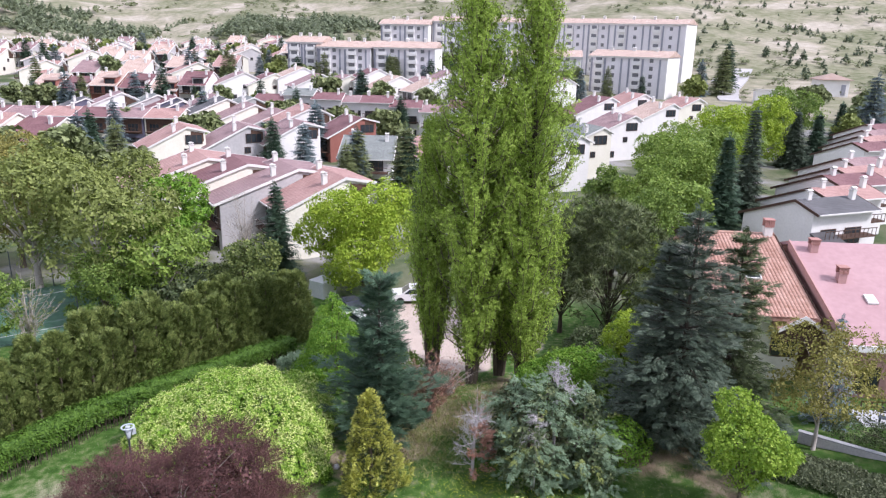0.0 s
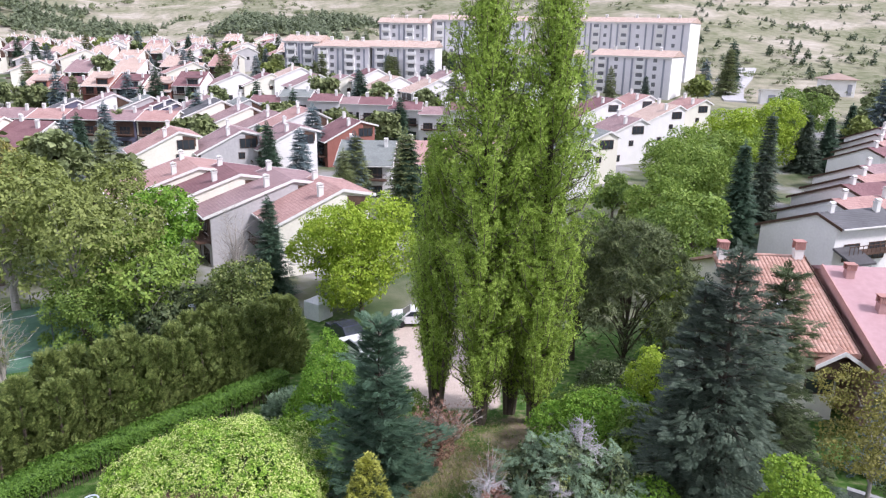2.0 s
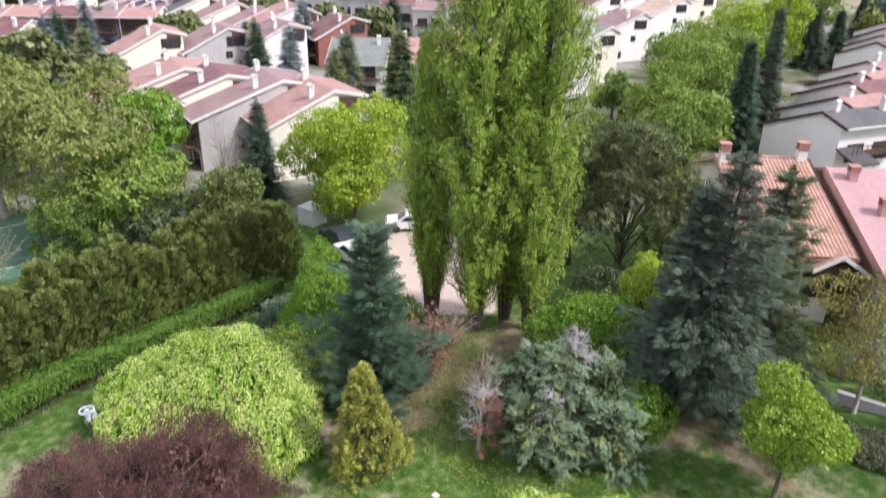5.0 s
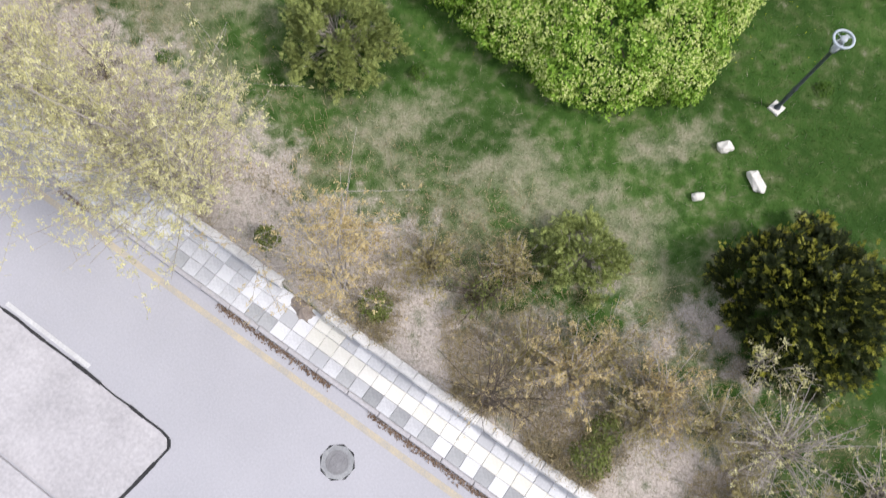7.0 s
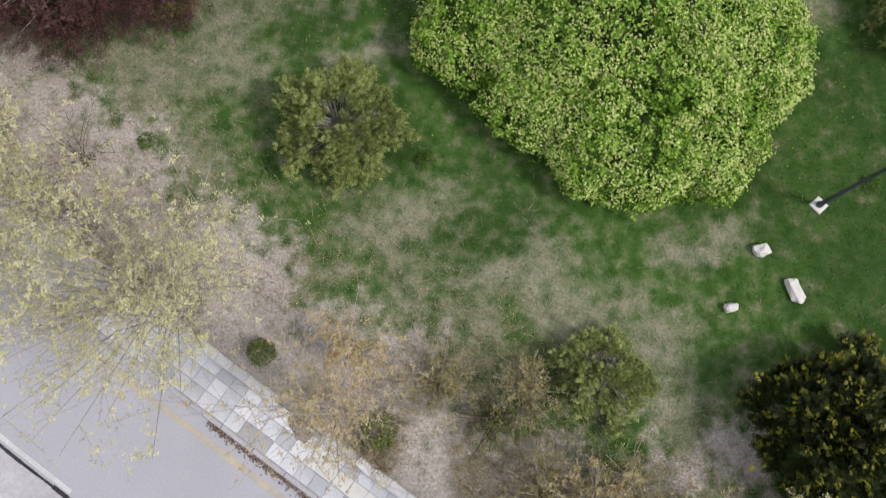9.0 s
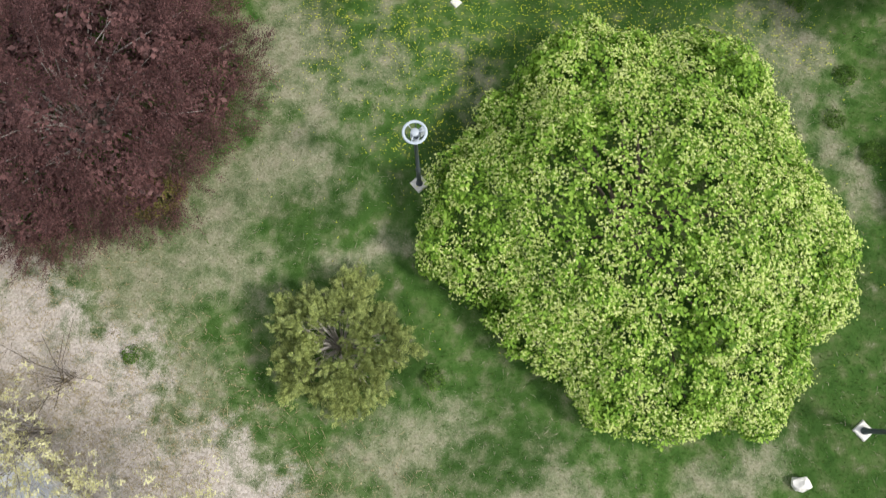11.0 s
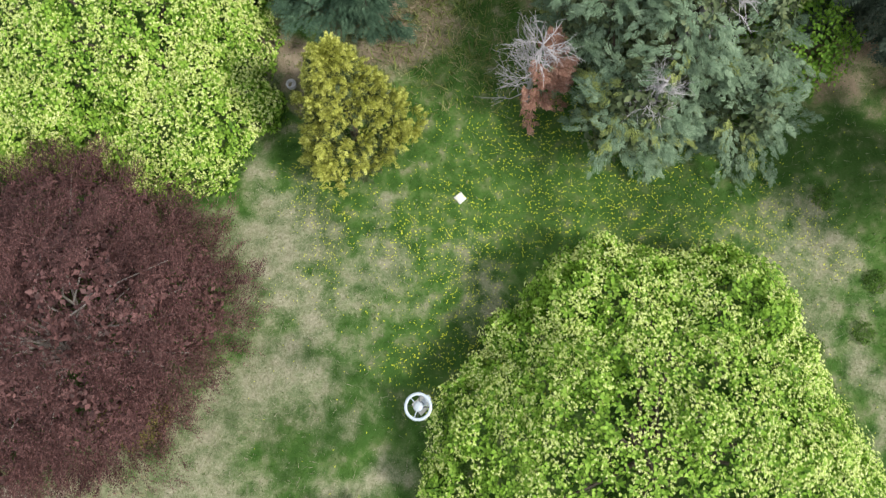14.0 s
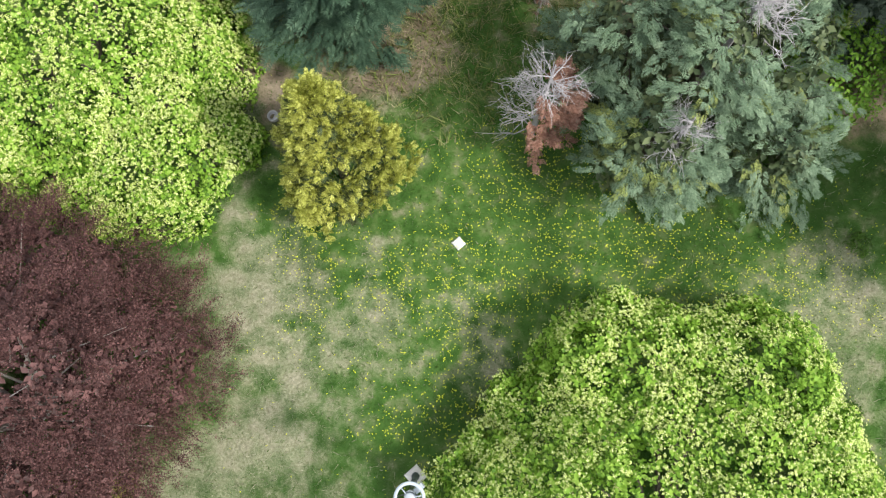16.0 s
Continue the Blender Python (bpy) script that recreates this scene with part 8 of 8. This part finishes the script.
# small buildings on the hill
KI = thing("hill_kiosk", "white hut with a pink hipped roof on the hill", "hut", 112, 250, gz(112, 250), -5)
part("wall", Mesh().box(-4.6, 4.6, -4, 4, -2, 5.0), "white", KI)
part("roof", Mesh().add([(-5.4, -5, 5.0), (5.4, -5, 5.0), (5.4, 5, 5.0), (-5.4, 5, 5.0), (0, 0, 6.9), (-5.4, -5, 4.8), (5.4, -5, 4.8), (5.4, 5, 4.8), (-5.4, 5, 4.8)], [(0, 1, 4), (1, 2, 4), (2, 3, 4), (3, 0, 4), (5, 8, 7, 6), (0, 5, 6, 1), (1, 6, 7, 2), (2, 7, 8, 3), (3, 8, 5, 0)]), "roof_pale", KI)
part("door", Mesh().box(2.2, 3.6, -4.1, -4.003, 0, 3.4), "aptblue", KI, "blue door")
SH = thing("shed", "small pale shed with a lean-to roof", "shed", 83, 226, gz(83, 226), -8)
part("wall", Mesh().prism([(-2, -1), (2, -1), (2, 3.6), (-2, 4.2)], -3, 3), "white", SH)
part("roof", Mesh().prism([(-2.4, 4.26), (2.4, 3.6), (2.4, 3.8), (-2.4, 4.46)], -3.4, 3.4), "trim", SH)
part("door", Mesh().box(-1, 1, -2.1, -2.003, 0, 2.8), "aptblue", SH)
for i, (x, y, w, h) in enumerate(((255, 640, 26, 9), (335, 650, 16, 9))):
    B = thing("hilltop_building", "pale building on the hill's crest", "building", x, y, gz(x, y), 0)
    part("wall", Mesh().box(-w / 2, w / 2, 0, 12, -3, h), "white", B)
    part("roof", Mesh().box(-w / 2 - 0.5, w / 2 + 0.5, -0.5, 12.5, h + 0.003, h + 0.6), "trim", B)
    for k in range(5):
        part("window", Mesh().box(-w / 2 + w * (k + 0.3) / 5, -w / 2 + w * (k + 0.7) / 5, -0.05, -0.003, 2.5, 5.5), "glass", B)
MA = thing("radio_mast", "thin steel mast on the hill's crest", "mast", 176, 620, gz(176, 620), 0)
part("mast_pole", Mesh().tube([(0, 0, -1), (0, 0, 24), (0, 0, 48)], [0.5, 0.38, 0.2], 6), "pole", MA)
part("mast_hut", Mesh().box(-3, 5, -2, 2, -1, 3), "greywall", MA)
LA = thing("access_road", "pale track climbing beside the apartments", "road", 0, 0, 0, kind="structure")
trk = [(73, 226), (74, 232), (80, 252), (90, 275), (98, 296)]
tm = Mesh()
for (a, b), (c, d) in zip(trk[:-1], trk[1:]):
    t = Vector((c - a, d - b, 0)).normalized() * 3.2
    za, zb = gz(a, b) + 0.5, gz(c, d) + 0.5
    tm.add([(a + t.y, b - t.x, za), (a - t.y, b + t.x, za), (c - t.y, d + t.x, zb), (c + t.y, d - t.x, zb), (a + t.y, b - t.x, za - 2), (a - t.y, b + t.x, za - 2), (c - t.y, d + t.x, zb - 2), (c + t.y, d - t.x, zb - 2)], [(3, 2, 1, 0), (0, 1, 5, 4), (1, 2, 6, 5), (2, 3, 7, 6), (3, 0, 4, 7)])
part("track", tm, "greywall", LA)


# ---- yard: cars, tent, posts ----
def car(x, y, z, rz, paint, label):
    t = thing("car", label, "car", x, y, z, rz, "parked cars")
    body = [(-2.15, 0.35), (-2.2, 0.62), (-2.05, 0.88), (-1.2, 0.95), (-0.55, 1.40), (0.75, 1.44), (1.55, 1.02), (2.1, 0.92), (2.2, 0.6), (2.1, 0.35)]
    bm = Mesh()
    k = len(body)
    rings = []
    for yy, inset in ((-0.88, 0.0), (-0.80, 0.03), (0.80, 0.03), (0.88, 0.0)):
        rings.append([(px, yy * (1 - 0.16 * max(0, pz - 0.95) / 0.5), pz + (0.02 if inset else 0)) for px, pz in body])
    v = [q for rg in rings for q in rg]
    f = [tuple(range(k)), tuple(range(3 * k, 4 * k))[::-1]]
    for j in range(3):
        f += [(j * k + (i + 1) % k, j * k + i, (j + 1) * k + i, (j + 1) * k + (i + 1) % k) for i in range(k)]
    part("body", bm.add(v, f), paint, t)
    part("side_windows", Mesh().prism([(-0.80, 0.98), (0.80, 0.98), (0.74, 1.36), (-0.74, 1.36)], -0.45, 0.8).add([(-1.05, -0.892, 0.97), (-0.55, -0.80, 1.33), (0.75, -0.795, 1.37), (1.35, -0.885, 1.0), (-1.05, 0.892, 0.97), (-0.55, 0.80, 1.33), (0.75, 0.795, 1.37), (1.35, 0.885, 1.0)], [(0, 3, 2, 1), (4, 5, 6, 7)]), "glass", t)
    part("windscreen", Mesh().add([(-1.18, -0.70, 0.985), (-1.18, 0.70, 0.985), (-0.60, 0.66, 1.395), (-0.60, -0.66, 1.395)], [(0, 3, 2, 1)]), "glass", t)
    part("rear_window", Mesh().add([(1.5, -0.70, 1.065), (1.5, 0.70, 1.065), (0.85, 0.66, 1.41), (0.85, -0.66, 1.41)], [(0, 1, 2, 3)]), "glass", t)
    for wx in (-1.35, 1.35):
        for wy in (-0.86, 0.86):
            wh = part("wheel", Mesh().lathe([(0.22, -0.1), (0.31, -0.1), (0.33, -0.05), (0.33, 0.05), (0.31, 0.1), (0.22, 0.1)], 18), "rubber", t, at=pose(wx, wy, 0.33, 90))
            part("rim", Mesh().lathe([(0.22, -0.085), (0.22, 0.085)], 14), "alloy", wh)
    for wy in (-0.6, 0.6):
        part("headlight", Mesh().box(-2.19, -2.08, wy - 0.2, wy + 0.2, 0.64, 0.80), "lampwhite", t)
        part("tail_light", Mesh().box(2.1, 2.19, wy - 0.2, wy + 0.2, 0.68, 0.84), "redwall", t)
    return t


car(-4.4, 53.6, -3.0, 8, "carwhite", "white hatchback parked in the gravel yard")
car(-9.4, 49.6, -2.95, -52, "cardark", "dark car parked beside the tent")
car(-7.6, 46.2, -2.7, -52, "carwhite", "white car parked beneath the trees")
car(78, 262, gz(78, 262) + 0.6, 60, "carwhite", "white car on the climbing track")
car(84, 268, gz(84, 268) + 0.6, 50, "cardark", "dark car on the climbing track")
TE = thing("tent", "white tarpaulin shelter beside the yard", "tent", -12.7, 54.0, -3.0, -30)
part("canopy", Mesh().add([(-0.85, -0.85, 1.5), (0.85, -0.85, 1.5), (0.85, 0.85, 1.5), (-0.85, 0.85, 1.5), (0, 0, 1.9)], [(0, 1, 4), (1, 2, 4), (2, 3, 4), (3, 0, 4), (3, 2, 1, 0)]), "tarp", TE)
part("side_cloth", Mesh().box(-0.82, 0.82, -0.82, 0.82, 0, 1.495), "tarp", TE)
for px, py, pz, ph in ((-5.2, 44.6, -2.6, 3.0), (0.9, 39.4, -1.8, 3.4)):
    P_ = thing("steel_post", "thin dark steel post at the yard's edge", "post", px, py, pz)
    part("post_shaft", Mesh().lathe([(0.05, -0.1), (0.05, ph), (0.035, ph + 0.03), (0.005, ph + 0.04)], 8), "pole", P_)

for bx, by, bh, sd in ((-33.5, 37.5, 7.5, 1), (-29.5, 38.6, 6.5, 2), (-36.8, 43.0, 8.0, 3)):
    twiggy("bare_tree", "grey bare tree beside the tennis court", bx, by, bh, 2.2, R(440 + sd), 26, "barkgrey", "olive", 500, 0.12, thick=0.045, forks=10, category="tree", low=0.2, group="bare trees")

# ---- tennis court ----
CT = thing("tennis_court", "green hard tennis court behind trees", "court", -34.0, 44.5, -2.5, 40, kind="structure")
part("court_surface", Mesh().box(-9, 9, -6, 6, -0.6, 0.35), "court", CT)
for q in (-4.1, 4.1):
    part("court_line", Mesh().box(-8.4, 8.4, q - 0.04, q + 0.04, 0.3, 0.357), "whiteline", CT)
FE = thing("court_fence", "tall dark green court fence of posts and wires", "fence", -34.0, 44.5, -2.15, 40)
for i in range(7):
    for q in (-6, 6):
        part("fence_post", Mesh().lathe([(0.04, -0.2), (0.04, 3.6), (0.01, 3.62)], 8, -9 + i * 3, q), "pole", FE)
for q in (-6, 6):
    for z in (0.1, 1.2, 2.4, 3.5):
        part("fence_wire", Mesh().tube([(-9, q, z), (9, q, z)], [0.012, 0.012], 4), "pole", FE)
for i in range(5):
    part("fence_post", Mesh().lathe([(0.04, -0.2), (0.04, 3.6), (0.01, 3.62)], 8, 9, -6 + i * 3), "pole", FE)

# ---- right edge of the park: path, kerbs, low hedge, bench ----
PA = thing("edging_strip", "narrow concrete edging strip in the lawn", "edging", 0, 0, 0, kind="structure")
pts_ = [(30, 18.5), (24, 22.4), (19.2, 25.1), (14.5, 27.6), (10.6, 28.8), (8.6, 31), (4.5, 38.5)]
pm = Mesh()
for (a, b), (c, d) in zip(pts_[:-1], pts_[1:]):
    t = Vector((c - a, d - b, 0)).normalized()
    for m_, o0, o1, up in ((pm, -0.13, 0.13, 0.07),):
        za, zb = gz(a, b) + up, gz(c, d) + up
        A0, A1, C0, C1 = [(p[0] - t.y * o, p[1] + t.x * o) for p in ((a, b), (c, d)) for o in (o0, o1)]
        m_.add([(*A0, za), (*A1, za), (*C1, zb), (*C0, zb), (*A0, za - 0.4), (*A1, za - 0.4), (*C1, zb - 0.4), (*C0, zb - 0.4)], [(0, 3, 2, 1), (0, 1, 5, 4), (1, 2, 6, 5), (2, 3, 7, 6), (3, 0, 4, 7)])
part("edging_surface", pm, "slabdark", PA)
LW = thing("low_wall", "low grey concrete wall along the garden", "wall", 19.6, 26.9, gz(19.6, 26.9), -30, kind="structure")
part("wall_body", Mesh().box(-2.2, 9, -0.11, 0.11, -0.4, 0.4), "concrete", LW)
part("wall_cap", Mesh().box(-2.25, 9, -0.14, 0.14, 0.403, 0.46), "slabdark", LW)


def low_hedge():
    r = R(400)
    t = thing("cotoneaster_hedge", "low grey-green hedge along the path", "hedge", 0, 0, 0)
    n = 5200
    a = r.uniform(0, 1, n)
    o = r.uniform(-1.15, 1.15, n)
    x = 14.2 + a * 9.5 + o * 0.5
    y = 26.0 - a * 5.2 + o * 0.86
    bump = np.array([noise.noise(Vector((p * 0.9, q * 0.9, 2))) for p, q in zip(x, y)])
    z = height(x, y) + (0.75 + 0.25 * bump) * np.sqrt(np.clip(1.05 - (o / 1.15) ** 2, 0.05, 1)) * r.uniform(0.7, 1.0, n)
    p = np.stack([x, y, z], 1)
    nrm = np.stack([o * 0.3, o * 0.5, np.ones(n)], 1) + r.normal(size=(n, 3)) * 0.5
    v, f = laid(T_SPRIG, p, turned(np.cross(nrm, r.normal(size=(n, 3))), nrm, 0.2 * r.uniform(0.7, 1.3, n)))
    part("leaves", fast_mesh("leaves", v, f), "cotoneaster", t)
    w = Mesh()
    for i in range(60):
        q = i / 60
        bx, by = 14.2 + q * 9.5 + r.uniform(-0.3, 0.3), 26.0 - q * 5.2 + r.uniform(-0.5, 0.5)
        w.tube([(bx, by, gz(bx, by) - 0.05), (bx + r.uniform(-0.2, 0.2), by + r.uniform(-0.2, 0.2), gz(bx, by) + 0.6)], [0.015, 0.006], 4)
    tagged(part("branchwork", w, "bark", t), kind="stuff")


low_hedge()
shrub("low_shrub", "low dark green shrub behind the garden wall", 23.2, 27.0, [(-2.6, 1.4, 0.35, 1.3, 0.9, 0.75), (-0.9, 0.5, 0.4, 1.4, 1.0, 0.85), (0.9, -0.5, 0.4, 1.4, 1.0, 0.8), (2.6, -1.5, 0.35, 1.3, 0.9, 0.75)], "cedargreen", R(401), 0.2, 0.2, 8)
BE = thing("park_bench", "dark metal bench on the pale terrace", "bench", 23.6, 30.4, gz(23.6, 30.4) + 0.06, -25)
for i in range(4):
    part("seat_slat", Mesh().box(-0.8, 0.8, -0.25 + i * 0.13, -0.16 + i * 0.13, 0.42, 0.45), "pole", BE)
for i in range(3):
    part("back_slat", Mesh().box(-0.8, 0.8, 0.28, 0.31, 0.55 + i * 0.13, 0.64 + i * 0.13), "pole", BE)
for bx in (-0.7, 0.7):
    part("leg", Mesh().box(bx - 0.03, bx + 0.03, -0.25, -0.19, 0, 0.42), "pole", BE)
    part("leg", Mesh().box(bx - 0.03, bx + 0.03, 0.25, 0.31, 0, 0.92), "pole", BE)

TR = thing("terrace", "pale concrete terrace before the pink house", "paving", 25.6, 30.6, gz(25.6, 30.6), 0, kind="structure")
part("terrace_slab", bevelled(7.0, 3.4, 0.5, 0.02), "slabdark", TR, at=pose(0, 0, 0.06))
